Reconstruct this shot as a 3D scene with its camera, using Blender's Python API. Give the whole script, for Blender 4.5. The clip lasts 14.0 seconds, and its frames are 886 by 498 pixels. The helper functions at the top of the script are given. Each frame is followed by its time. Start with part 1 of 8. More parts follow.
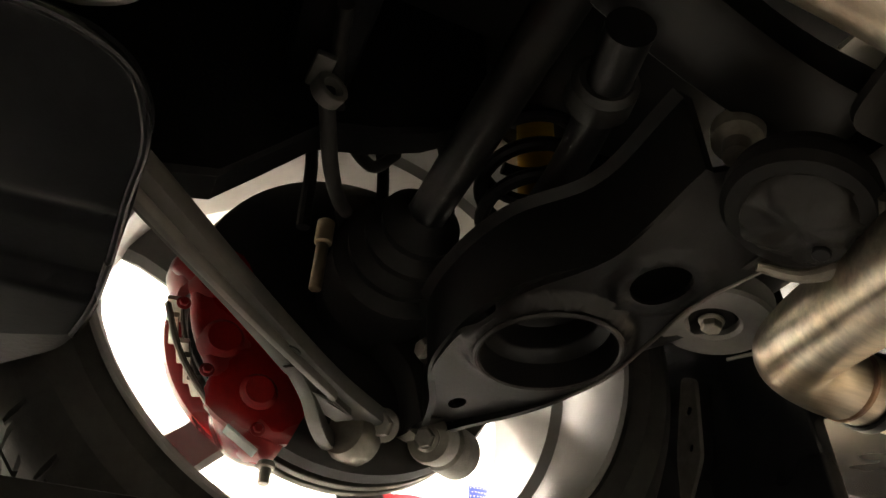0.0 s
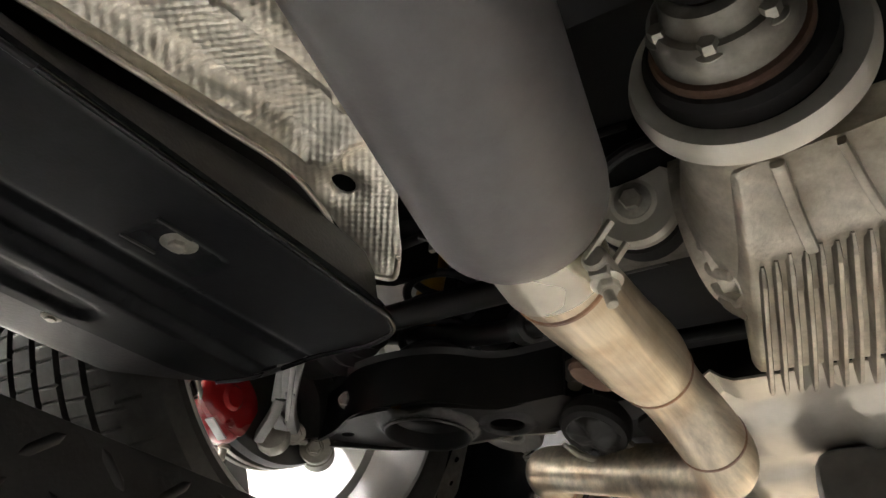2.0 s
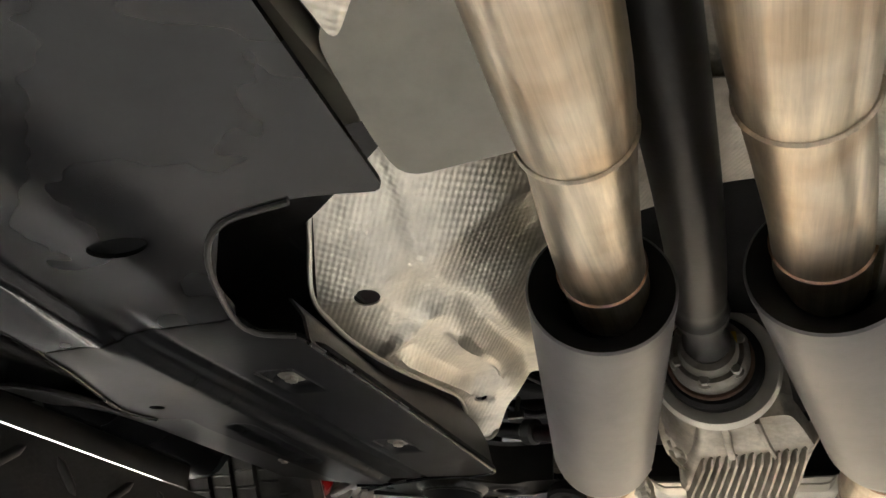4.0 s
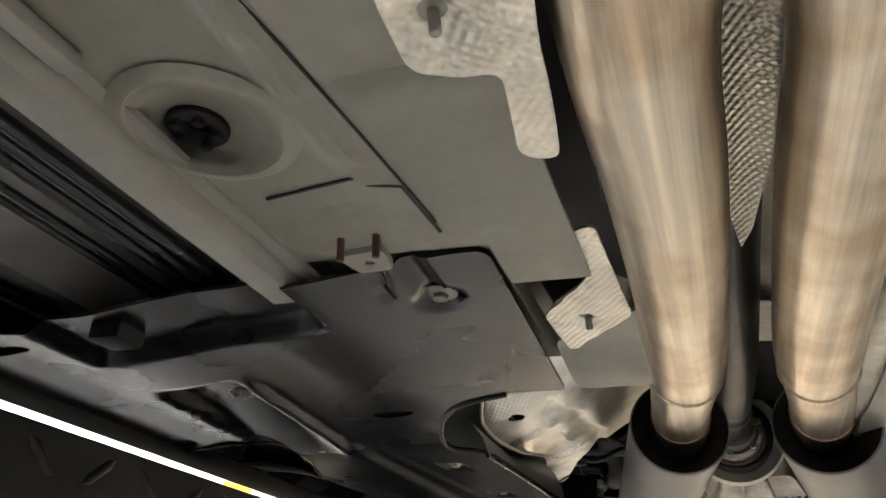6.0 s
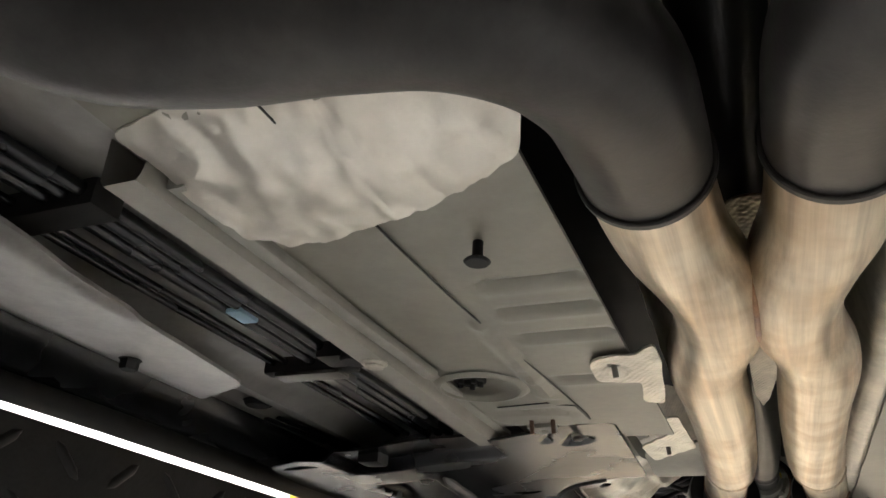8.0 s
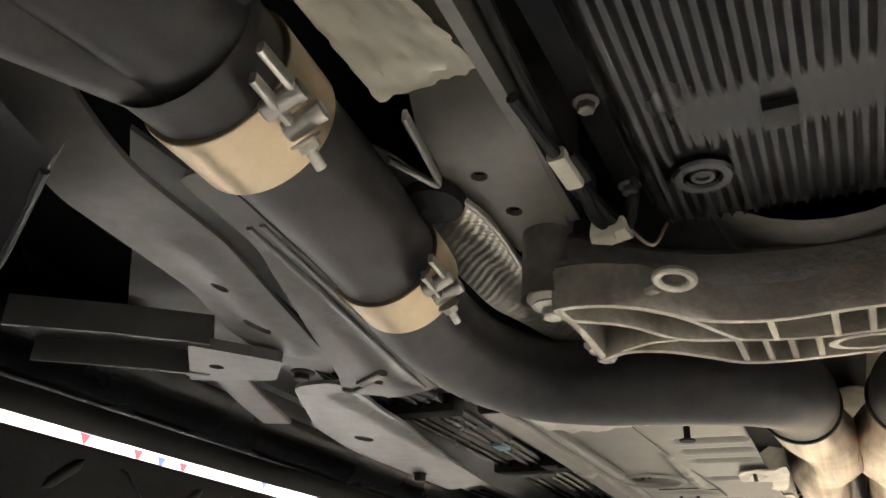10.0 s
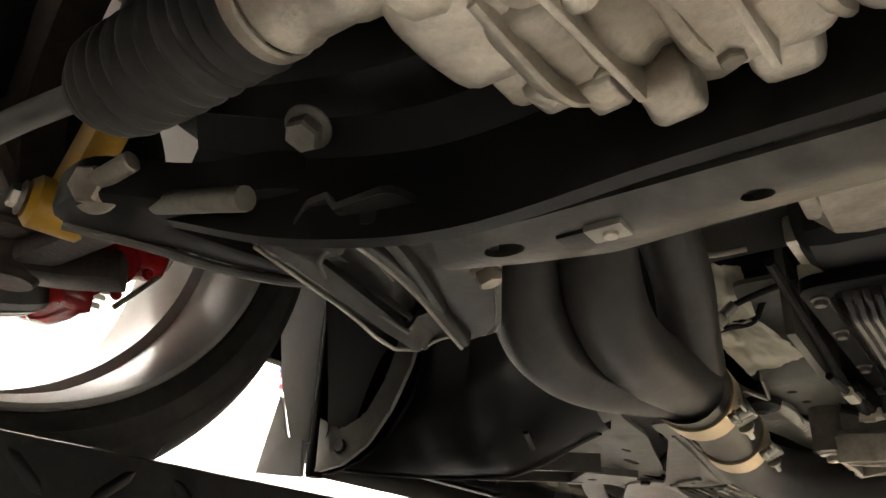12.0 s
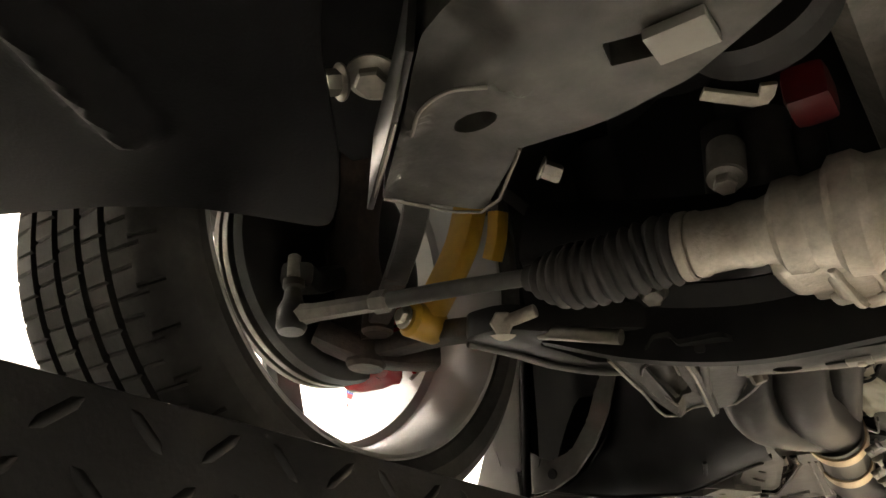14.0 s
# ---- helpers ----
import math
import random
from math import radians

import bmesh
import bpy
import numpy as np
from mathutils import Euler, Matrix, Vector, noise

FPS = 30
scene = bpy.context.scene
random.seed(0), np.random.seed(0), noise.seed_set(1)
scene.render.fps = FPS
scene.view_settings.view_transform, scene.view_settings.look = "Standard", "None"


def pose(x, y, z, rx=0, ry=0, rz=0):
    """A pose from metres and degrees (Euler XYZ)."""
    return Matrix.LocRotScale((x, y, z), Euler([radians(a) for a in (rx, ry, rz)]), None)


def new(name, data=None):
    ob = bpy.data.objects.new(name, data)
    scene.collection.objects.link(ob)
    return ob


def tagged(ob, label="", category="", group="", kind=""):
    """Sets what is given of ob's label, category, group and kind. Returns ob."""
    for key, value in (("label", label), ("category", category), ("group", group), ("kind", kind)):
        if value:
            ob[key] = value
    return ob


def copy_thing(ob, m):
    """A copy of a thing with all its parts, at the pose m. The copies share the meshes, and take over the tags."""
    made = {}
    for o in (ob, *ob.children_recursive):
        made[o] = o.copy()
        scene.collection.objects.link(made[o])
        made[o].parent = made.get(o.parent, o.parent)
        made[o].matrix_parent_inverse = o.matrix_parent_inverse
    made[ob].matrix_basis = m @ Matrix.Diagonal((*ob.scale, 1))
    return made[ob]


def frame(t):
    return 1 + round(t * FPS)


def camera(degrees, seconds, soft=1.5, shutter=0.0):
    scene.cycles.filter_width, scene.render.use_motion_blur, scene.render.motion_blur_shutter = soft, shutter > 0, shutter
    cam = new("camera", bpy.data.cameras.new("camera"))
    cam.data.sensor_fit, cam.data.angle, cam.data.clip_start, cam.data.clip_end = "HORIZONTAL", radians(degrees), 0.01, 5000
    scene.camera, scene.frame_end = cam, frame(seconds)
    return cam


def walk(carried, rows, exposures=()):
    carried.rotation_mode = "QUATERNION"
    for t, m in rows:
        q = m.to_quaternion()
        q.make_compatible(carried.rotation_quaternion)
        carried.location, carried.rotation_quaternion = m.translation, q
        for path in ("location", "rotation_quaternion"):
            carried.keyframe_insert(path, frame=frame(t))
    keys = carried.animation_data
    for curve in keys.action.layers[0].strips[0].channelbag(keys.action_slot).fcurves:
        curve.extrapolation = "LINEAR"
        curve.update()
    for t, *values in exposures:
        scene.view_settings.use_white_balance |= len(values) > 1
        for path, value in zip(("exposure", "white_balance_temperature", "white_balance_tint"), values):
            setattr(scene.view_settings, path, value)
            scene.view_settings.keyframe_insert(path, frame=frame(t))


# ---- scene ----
cam = camera(60.47, 14.0, soft=1.5, shutter=0.0)

EXPOSURE = ((0.0, 0.05, 7500, 10), (0.5, 0.5, 6500, 10), (1.0, 0.58, 6500, 10), (1.5, 0.48, 6500, 10), (2.0, 0.54, 6450, 10), (3.0, 0.85, 6500, 10), (6.5, 0.57, 6250, 10), (9.5, 0.80, 6350, 10), (10.0, 0.99, 6400, 10), (10.5, 1.06, 6600, 10), (11.0, 1.16, 6850, 10), (11.5, 0.85, 7000, 10), (12.5, 0.72, 7000, 10), (13.5, 0.76, 7050, 10), (14.0, 0.93, 7350, 10))

# seconds, eye, then yaw to the left of +y, pitch up, roll
PATH = [
    (0.0, -0.1029, 0.5142, -0.2904, 63.27, 38.22, 0.29),
    (0.5, -0.0845, 0.3511, -0.3077, 50.03, 35.18, 2.37),
    (1.0, -0.0124, 0.2571, -0.3322, 44.71, 34.57, 6.60),
    (1.5, 0.0269, 0.1488, -0.3400, 38.66, 34.14, 6.19),
    (2.0, 0.0310, 0.0141, -0.3383, 35.12, 33.58, 5.42),
    (2.5, 0.0028, -0.1887, -0.3383, 30.48, 33.52, 3.96),
    (3.0, -0.0032, -0.3623, -0.3311, 27.16, 32.93, 3.89),
    (3.2, 0.0064, -0.4133, -0.3241, 25.67, 32.26, 3.48),
    (5.3, -0.0097, -0.9103, -0.2862, 20.75, 27.49, 3.98),
    (5.5, -0.0189, -0.9539, -0.2848, 21.11, 27.33, 4.17),
    (6.0, -0.0317, -1.0621, -0.2783, 21.39, 27.33, 4.07),
    (6.5, -0.0482, -1.1794, -0.2749, 22.05, 27.46, 4.08),
    (7.0, -0.0520, -1.2962, -0.2738, 22.45, 27.28, 4.22),
    (7.2, -0.0314, -1.3455, -0.2847, 22.69, 27.31, 4.16),
    (9.3, 0.0027, -1.9017, -0.2635, 26.18, 26.80, 3.75),
    (9.5, -0.0075, -1.9406, -0.2617, 26.50, 26.75, 3.70),
    (10.0, -0.0213, -2.0469, -0.2572, 28.32, 26.68, 3.68),
    (10.5, 0.0168, -2.1712, -0.2521, 29.79, 26.64, 3.39),
    (11.0, 0.0470, -2.3269, -0.2771, 31.46, 26.56, 3.66),
    (11.5, 0.0203, -2.4705, -0.2519, 34.28, 26.05, 3.66),
    (12.0, -0.0042, -2.5946, -0.2403, 37.93, 25.64, 3.19),
    (12.5, -0.0225, -2.6969, -0.2573, 40.85, 25.65, 3.12),
    (13.0, -0.0416, -2.8133, -0.2628, 41.77, 25.84, 2.98),
    (13.5, -0.0573, -2.9265, -0.2576, 40.91, 25.74, 2.29),
    (14.0, -0.0471, -3.0135, -0.2801, 38.03, 26.15, 2.05),
]


def aim(x, y, z, yaw, pitch, roll):
    return pose(x, y, z, 90 + pitch, 0, yaw) @ pose(0, 0, 0, 0, 0, roll)


walk(cam, [(t, aim(*row)) for t, *row in PATH], EXPOSURE)
# ---- end of path ----

# ---- world and light ----
world = bpy.data.worlds.new("workshop_air")
scene.world = world
world.use_nodes = True
bgn = world.node_tree.nodes["Background"]
bgn.inputs[0].default_value = (1.0, 0.93, 0.84, 1)
bgn.inputs[1].default_value = 0.004

FLOOR_Z = -1.95          # workshop floor below the raised car


# ---- materials ----
def mat(name, color, rough=0.5, metal=0.0, vary=0.15, scale=30.0, bump=0.0, bump_scale=200.0, coat=0.0,
        tint=None, tint_scale=6.0, tint_amount=0.5, random_tone=0.0, streak=None, rough_vary=0.12, spec=0.5):
    """A node material with colour and roughness variation at two scales and fine relief, in metres."""
    m = bpy.data.materials.new(name)
    m.use_nodes = True
    nt = m.node_tree
    b = nt.nodes["Principled BSDF"]
    n, l = nt.nodes.new, nt.links.new
    tc = n("ShaderNodeTexCoord")
    src = tc.outputs["Object"]
    if streak:
        mp = n("ShaderNodeMapping")
        mp.inputs["Scale"].default_value = streak
        l(src, mp.inputs[0])
        src = mp.outputs[0]
    fine = n("ShaderNodeTexNoise")
    fine.inputs["Scale"].default_value = scale
    fine.inputs["Detail"].default_value = 6
    fine.inputs["Roughness"].default_value = 0.65
    l(src, fine.inputs["Vector"])
    big = n("ShaderNodeTexNoise")
    big.inputs["Scale"].default_value = tint_scale
    big.inputs["Detail"].default_value = 3
    l(tc.outputs["Object"], big.inputs["Vector"])
    ramp = n("ShaderNodeMapRange")
    ramp.inputs[1].default_value, ramp.inputs[2].default_value = 0.3, 0.7
    ramp.inputs[3].default_value, ramp.inputs[4].default_value = 1 - vary, 1 + vary
    l(fine.outputs[0], ramp.inputs[0])
    base = n("ShaderNodeMix")
    base.data_type = "RGBA"
    base.inputs["A"].default_value = (*color, 1)
    base.inputs["B"].default_value = (*(tint or [c * 0.8 for c in color]), 1)
    r2 = n("ShaderNodeMapRange")
    r2.inputs[1].default_value, r2.inputs[2].default_value = 0.42, 0.64
    r2.inputs[4].default_value = tint_amount
    l(big.outputs[0], r2.inputs[0])
    l(r2.outputs[0], base.inputs["Factor"])
    mul = n("ShaderNodeMix")
    mul.data_type, mul.blend_type = "RGBA", "MULTIPLY"
    mul.inputs["Factor"].default_value = 1
    l(base.outputs["Result"], mul.inputs["A"])
    comb = n("ShaderNodeCombineColor")
    val = ramp.outputs[0]
    if random_tone:
        oi = n("ShaderNodeObjectInfo")
        rr = n("ShaderNodeMapRange")
        rr.inputs[3].default_value, rr.inputs[4].default_value = 1 - random_tone, 1 + random_tone
        l(oi.outputs["Random"], rr.inputs[0])
        mm = n("ShaderNodeMath")
        mm.operation = "MULTIPLY"
        l(val, mm.inputs[0])
        l(rr.outputs[0], mm.inputs[1])
        val = mm.outputs[0]
    for i in range(3):
        l(val, comb.inputs[i])
    l(comb.outputs[0], mul.inputs["B"])
    l(mul.outputs["Result"], b.inputs["Base Color"])
    rv = n("ShaderNodeMapRange")
    rv.inputs[3].default_value, rv.inputs[4].default_value = max(0.29 if rough > 0.26 else 0.03, rough - rough_vary), min(1, rough + rough_vary)
    l(big.outputs[0], rv.inputs[0])
    l(rv.outputs[0], b.inputs["Roughness"])
    b.inputs["Metallic"].default_value = metal
    b.inputs["Specular IOR Level"].default_value = spec
    b.inputs["Coat Weight"].default_value = coat
    if bump:
        bt = n("ShaderNodeTexNoise")
        bt.inputs["Scale"].default_value = bump_scale
        bt.inputs["Detail"].default_value = 4
        l(src, bt.inputs["Vector"])
        bp = n("ShaderNodeBump")
        bp.inputs["Strength"].default_value = bump
        bp.inputs["Distance"].default_value = 0.002
        l(bt.outputs[0], bp.inputs["Height"])
        l(bp.outputs[0], b.inputs["Normal"])
    return m


def embossed(name, color, pitch=0.0075, rough=0.36, depth=0.0004):
    """Bright aluminium foil pressed with rows of small knobs."""
    m = mat(name, color, rough, 1.0, vary=0.12, scale=60, tint=[c * 0.72 for c in color], tint_scale=14, tint_amount=0.6)
    nt = m.node_tree
    n, l = nt.nodes.new, nt.links.new
    tc = n("ShaderNodeTexCoord")
    mp = n("ShaderNodeMapping")
    mp.inputs["Rotation"].default_value = (0, 0, radians(9))
    l(tc.outputs["Object"], mp.inputs[0])
    sep = n("ShaderNodeSeparateXYZ")
    l(mp.outputs[0], sep.inputs[0])
    waves = []
    for i in (0, 1):
        a = n("ShaderNodeMath")
        a.operation = "MULTIPLY"
        a.inputs[1].default_value = 2 * math.pi / pitch
        l(sep.outputs[i], a.inputs[0])
        s = n("ShaderNodeMath")
        s.operation = "SINE"
        l(a.outputs[0], s.inputs[0])
        waves.append(s)
    add = n("ShaderNodeMath")
    add.operation = "MULTIPLY"
    l(waves[0].outputs[0], add.inputs[0])
    l(waves[1].outputs[0], add.inputs[1])
    crumple = n("ShaderNodeTexNoise")
    crumple.inputs["Scale"].default_value = 22
    crumple.inputs["Detail"].default_value = 4
    l(tc.outputs["Object"], crumple.inputs["Vector"])
    b1 = n("ShaderNodeBump")
    b1.inputs["Distance"].default_value = 0.010
    b1.inputs["Strength"].default_value = 0.3
    l(crumple.outputs[0], b1.inputs["Height"])
    b2 = n("ShaderNodeBump")
    b2.inputs["Distance"].default_value = depth
    b2.inputs["Strength"].default_value = 0.9
    l(add.outputs[0], b2.inputs["Height"])
    l(b1.outputs[0], b2.inputs["Normal"])
    l(b2.outputs[0], nt.nodes["Principled BSDF"].inputs["Normal"])
    return m


def translucent(name, color):
    """Thin pale plastic that lets daylight through."""
    m = mat(name, color, 0.45, vary=0.08, scale=40)
    nt = m.node_tree
    out = next(n for n in nt.nodes if n.type == "OUTPUT_MATERIAL")
    b = next(n for n in nt.nodes if n.type == "BSDF_PRINCIPLED")
    tl = nt.nodes.new("ShaderNodeBsdfTranslucent")
    tl.inputs["Color"].default_value = (*color, 1)
    mix = nt.nodes.new("ShaderNodeMixShader")
    mix.inputs[0].default_value = 0.45
    nt.links.new(b.outputs[0], mix.inputs[1])
    nt.links.new(tl.outputs[0], mix.inputs[2])
    nt.links.new(mix.outputs[0], out.inputs["Surface"])
    return m


def glow(name, color, strength):
    m = bpy.data.materials.new(name)
    m.use_nodes = True
    b = m.node_tree.nodes["Principled BSDF"]
    b.inputs["Base Color"].default_value = (0.8, 0.8, 0.8, 1)
    b.inputs["Emission Color"].default_value = (*color, 1)
    b.inputs["Emission Strength"].default_value = strength
    return m


M = {
    "pan_paint": mat("underbody_paint", (0.235, 0.224, 0.186), 0.36, vary=0.10, scale=40, tint=(0.185, 0.177, 0.148), tint_scale=5, bump=0.06, bump_scale=120, spec=0.65),
    "primer": mat("grey_primer_paint", (0.30, 0.288, 0.255), 0.38, vary=0.08, scale=35, tint=(0.25, 0.238, 0.21), tint_scale=6, bump=0.10, bump_scale=140),
    "black_plastic": mat("black_undertray_plastic", (0.008, 0.0088, 0.0105), 0.26, vary=0.22, scale=50, tint=(0.012, 0.0124, 0.014), tint_scale=7, bump=0, spec=0.46),
    "tray_matte": mat("satin_black_undertray_plastic", (0.0075, 0.0082, 0.0095), 0.36, vary=0.25, scale=55, tint=(0.013, 0.0132, 0.0142), tint_scale=9, bump=0.05, bump_scale=320, spec=0.10),
    "grey_plastic": mat("grey_liner_plastic", (0.028, 0.026, 0.0265), 0.42, vary=0.2, scale=60, tint=(0.045, 0.042, 0.042), tint_scale=5, bump=0.2, bump_scale=300),
    "black_paint": mat("black_chassis_paint", (0.007, 0.007, 0.0075), 0.34, vary=0.25, scale=45, tint=(0.018, 0.016, 0.014), tint_scale=9, bump=0.08, bump_scale=220, spec=0.35),
    "worn_black": mat("worn_black_chassis_paint", (0.020, 0.019, 0.018), 0.38, vary=0.25, scale=40, tint=(0.045, 0.041, 0.037), tint_scale=10, bump=0.15, bump_scale=180, spec=0.35),
    "sub_grey": mat("dirty_dark_frame_paint", (0.050, 0.0485, 0.044), 0.30, metal=0.25, vary=0.3, scale=45, tint=(0.100, 0.096, 0.086), tint_scale=11, tint_amount=0.8, bump=0.2, bump_scale=130, spec=0.35),
    "cast_mid": mat("dull_cast_aluminium", (0.34, 0.31, 0.26), 0.45, 0.4, vary=0.25, scale=60, tint=(0.17, 0.145, 0.115), tint_scale=14, tint_amount=0.7, bump=0.35, bump_scale=220),
    "bracket_grey": mat("dusty_dark_bracket_paint", (0.024, 0.0232, 0.0215), 0.32, metal=0.2, vary=0.3, scale=40, tint=(0.055, 0.052, 0.048), tint_scale=10, bump=0.15, bump_scale=180),
    "brace_grey": mat("dusty_brace_paint", (0.165, 0.158, 0.147), 0.36, metal=0.3, vary=0.16, scale=40, tint=(0.24, 0.23, 0.215), tint_scale=7, bump=0.1, bump_scale=150),
    "frame_grey": mat("dusty_grey_frame_paint", (0.085, 0.082, 0.077), 0.40, metal=0.25, vary=0.15, scale=35, tint=(0.13, 0.125, 0.115), tint_scale=8, bump=0.12, bump_scale=150),
    "side_grey": mat("dusty_side_plate_paint", (0.30, 0.292, 0.275), 0.34, metal=0.3, vary=0.16, scale=40, tint=(0.42, 0.405, 0.38), tint_scale=6, bump=0.08, bump_scale=150),
    "stainless": mat("heat_tinted_stainless", (0.66, 0.595, 0.49), 0.29, 1.0, vary=0.34, scale=90, tint=(0.46, 0.35, 0.235), tint_scale=17, tint_amount=0.75, streak=(1, 0.018, 1), bump=0),
    "weld": mat("blued_weld_bead", (0.36, 0.22, 0.14), 0.4, 1.0, vary=0.3, scale=80, tint=(0.20, 0.17, 0.22), tint_scale=40, bump=0.5, bump_scale=300),
    "band": mat("brassy_clamp_band", (0.62, 0.50, 0.34), 0.34, 1.0, vary=0.10, scale=40, tint=(0.50, 0.40, 0.28), tint_scale=20, bump=0.05),
    "steel_band": mat("bright_clamp_band", (0.70, 0.66, 0.58), 0.25, 1.0, vary=0.08, scale=40, bump=0.03),
    "coated": mat("dark_ceramic_coated_steel", (0.042, 0.040, 0.039), 0.40, 0.2, vary=0.2, scale=50, tint=(0.072, 0.065, 0.059), tint_scale=6, bump=0.08, bump_scale=300, spec=0.3),
    "resonator": mat("grey_ceramic_coating", (0.124, 0.121, 0.127), 0.42, 0.2, vary=0.08, scale=60, tint=(0.110, 0.106, 0.106), tint_scale=5, bump=0.06, bump_scale=400),
    "cast": mat("cast_aluminium", (0.58, 0.54, 0.465), 0.40, 0.6, vary=0.24, scale=70, tint=(0.25, 0.21, 0.16), tint_scale=17, tint_amount=0.75, bump=0.35, bump_scale=260),
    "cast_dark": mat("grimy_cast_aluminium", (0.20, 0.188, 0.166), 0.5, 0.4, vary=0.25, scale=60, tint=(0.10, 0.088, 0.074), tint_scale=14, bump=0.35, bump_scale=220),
    "bare_steel": mat("dull_bare_steel", (0.30, 0.29, 0.26), 0.42, 0.8, vary=0.2, scale=60, tint=(0.19, 0.165, 0.135), tint_scale=16, bump=0.15),
    # floor pan's olive darkened for the dimmer light on the front rail
    "rail_shaded": mat("shaded_olive_rail_paint", (0.150, 0.143, 0.118), 0.38, vary=0.14, scale=40, tint=(0.11, 0.105, 0.088), tint_scale=8, bump=0.12, bump_scale=140),
    "zinc": mat("zinc_plated_bolt", (0.55, 0.53, 0.47), 0.35, 0.9, vary=0.15, scale=120, tint=(0.36, 0.33, 0.28), tint_scale=50, random_tone=0.15),
    "rust": mat("surface_rusted_steel", (0.13, 0.075, 0.05), 0.7, 0.3, vary=0.3, scale=70, tint=(0.06, 0.042, 0.034), tint_scale=22, bump=0.4),
    "grimy_iron": mat("grimy_rust_stained_iron", (0.040, 0.031, 0.026), 0.55, 0.3, vary=0.3, scale=60, tint=(0.075, 0.046, 0.034), tint_scale=18, bump=0.4, bump_scale=180),
    "dark_red": mat("dark_red_moulding", (0.11, 0.006, 0.008), 0.35, vary=0.2, scale=50, tint=(0.06, 0.005, 0.006), tint_scale=14, bump=0.1),
    "pan_black": mat("glossy_black_pan_plastic", (0.014, 0.0138, 0.014), 0.24, vary=0.2, scale=40, tint=(0.026, 0.024, 0.023), tint_scale=12, bump=0.05, bump_scale=250, spec=0.5),
    "pad_dark": mat("brake_pad_backing", (0.02, 0.019, 0.018), 0.6, 0.2, vary=0.3, scale=60),
    "red": mat("red_caliper_paint", (0.30, 0.009, 0.011), 0.26, 0.0, vary=0.10, scale=60, tint=(0.21, 0.007, 0.009), tint_scale=12, coat=0.4),
    "yellow": mat("yellow_damper_paint", (0.55, 0.30, 0.025), 0.35, 0.0, vary=0.12, scale=50, tint=(0.42, 0.22, 0.02), tint_scale=14, coat=0.3),
    "liner_black": mat("smooth_black_liner_plastic", (0.008, 0.008, 0.0085), 0.30, vary=0.2, scale=45, tint=(0.012, 0.0115, 0.011), tint_scale=6, bump=0.06, bump_scale=300, spec=0.45),
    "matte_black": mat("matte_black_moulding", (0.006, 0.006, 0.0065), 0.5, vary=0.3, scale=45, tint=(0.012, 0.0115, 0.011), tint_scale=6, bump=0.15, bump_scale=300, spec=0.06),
    "rubber": mat("black_rubber", (0.011, 0.0105, 0.0105), 0.62, vary=0.2, scale=70, tint=(0.022, 0.02, 0.018), tint_scale=12, bump=0.1, bump_scale=400, spec=0.3),
    "boot_rubber": mat("dusty_boot_rubber", (0.035, 0.034, 0.033), 0.55, vary=0.2, scale=60, tint=(0.06, 0.056, 0.052), tint_scale=10, bump=0.1, bump_scale=300, spec=0.3),
    "tyre": mat("tyre_rubber", (0.034, 0.033, 0.031), 0.65, vary=0.25, scale=60, tint=(0.075, 0.07, 0.063), tint_scale=8, bump=0.12, bump_scale=300, spec=0.3),
    "rim": mat("silver_wheel_paint", (0.44, 0.435, 0.425), 0.55, 0.1, vary=0.05, scale=30, tint=(0.52, 0.505, 0.485), tint_scale=6),
    # dark colour for wheel backs, which stand against bright light
    "rim_back": mat("shaded_dark_wheel_back", (0.06, 0.058, 0.056), 0.5, 0.2, vary=0.2, scale=40),
    "disc": mat("brake_disc_iron", (0.16, 0.15, 0.14), 0.4, 0.8, vary=0.2, scale=50, tint=(0.10, 0.08, 0.065), tint_scale=20),
    "foil_bold": embossed("deep_embossed_aluminium_foil", (0.82, 0.78, 0.69), pitch=0.0082, rough=0.38, depth=0.0008),
    "foil": embossed("embossed_aluminium_foil", (0.86, 0.82, 0.73), pitch=0.0078, rough=0.39, depth=0.00028),
    "foil_fine": embossed("fine_embossed_aluminium_foil", (0.80, 0.76, 0.68), pitch=0.006, rough=0.46),
    "sheet_alu": mat("smooth_aluminium_sheet", (0.66, 0.63, 0.57), 0.35, 0.85, vary=0.08, scale=30, tint=(0.52, 0.48, 0.42), tint_scale=9, bump=0.1, bump_scale=40),
    "cream_foil": mat("cream_insulation_foil", (0.86, 0.82, 0.68), 0.45, 0.0, vary=0.08, scale=30, tint=(0.62, 0.56, 0.44), tint_scale=14, bump=0.2, bump_scale=60),
    "pale_alu": mat("pale_turned_aluminium", (0.74, 0.71, 0.64), 0.42, 0.4, vary=0.06, scale=50, tint=(0.60, 0.56, 0.48), tint_scale=9, bump=0.08, bump_scale=150),
    "bright_paint": mat("glossy_grey_floor_paint", (0.34, 0.33, 0.31), 0.32, 0.35, vary=0.10, scale=40, tint=(0.25, 0.24, 0.22), tint_scale=8, bump=0.06),
    "white_plastic": mat("cream_connector_plastic", (0.62, 0.58, 0.46), 0.45, vary=0.06, scale=60),
    "flap": translucent("translucent_flap_plastic", (0.52, 0.51, 0.50)),
    "label": mat("white_warning_label", (0.62, 0.62, 0.62), 0.5, vary=0.06, scale=60),
    "orange": mat("orange_wire_sleeve", (0.33, 0.16, 0.07), 0.6, vary=0.2, scale=90),
    "blue": mat("blue_tape_mark", (0.35, 0.52, 0.66), 0.5, vary=0.1, scale=80),
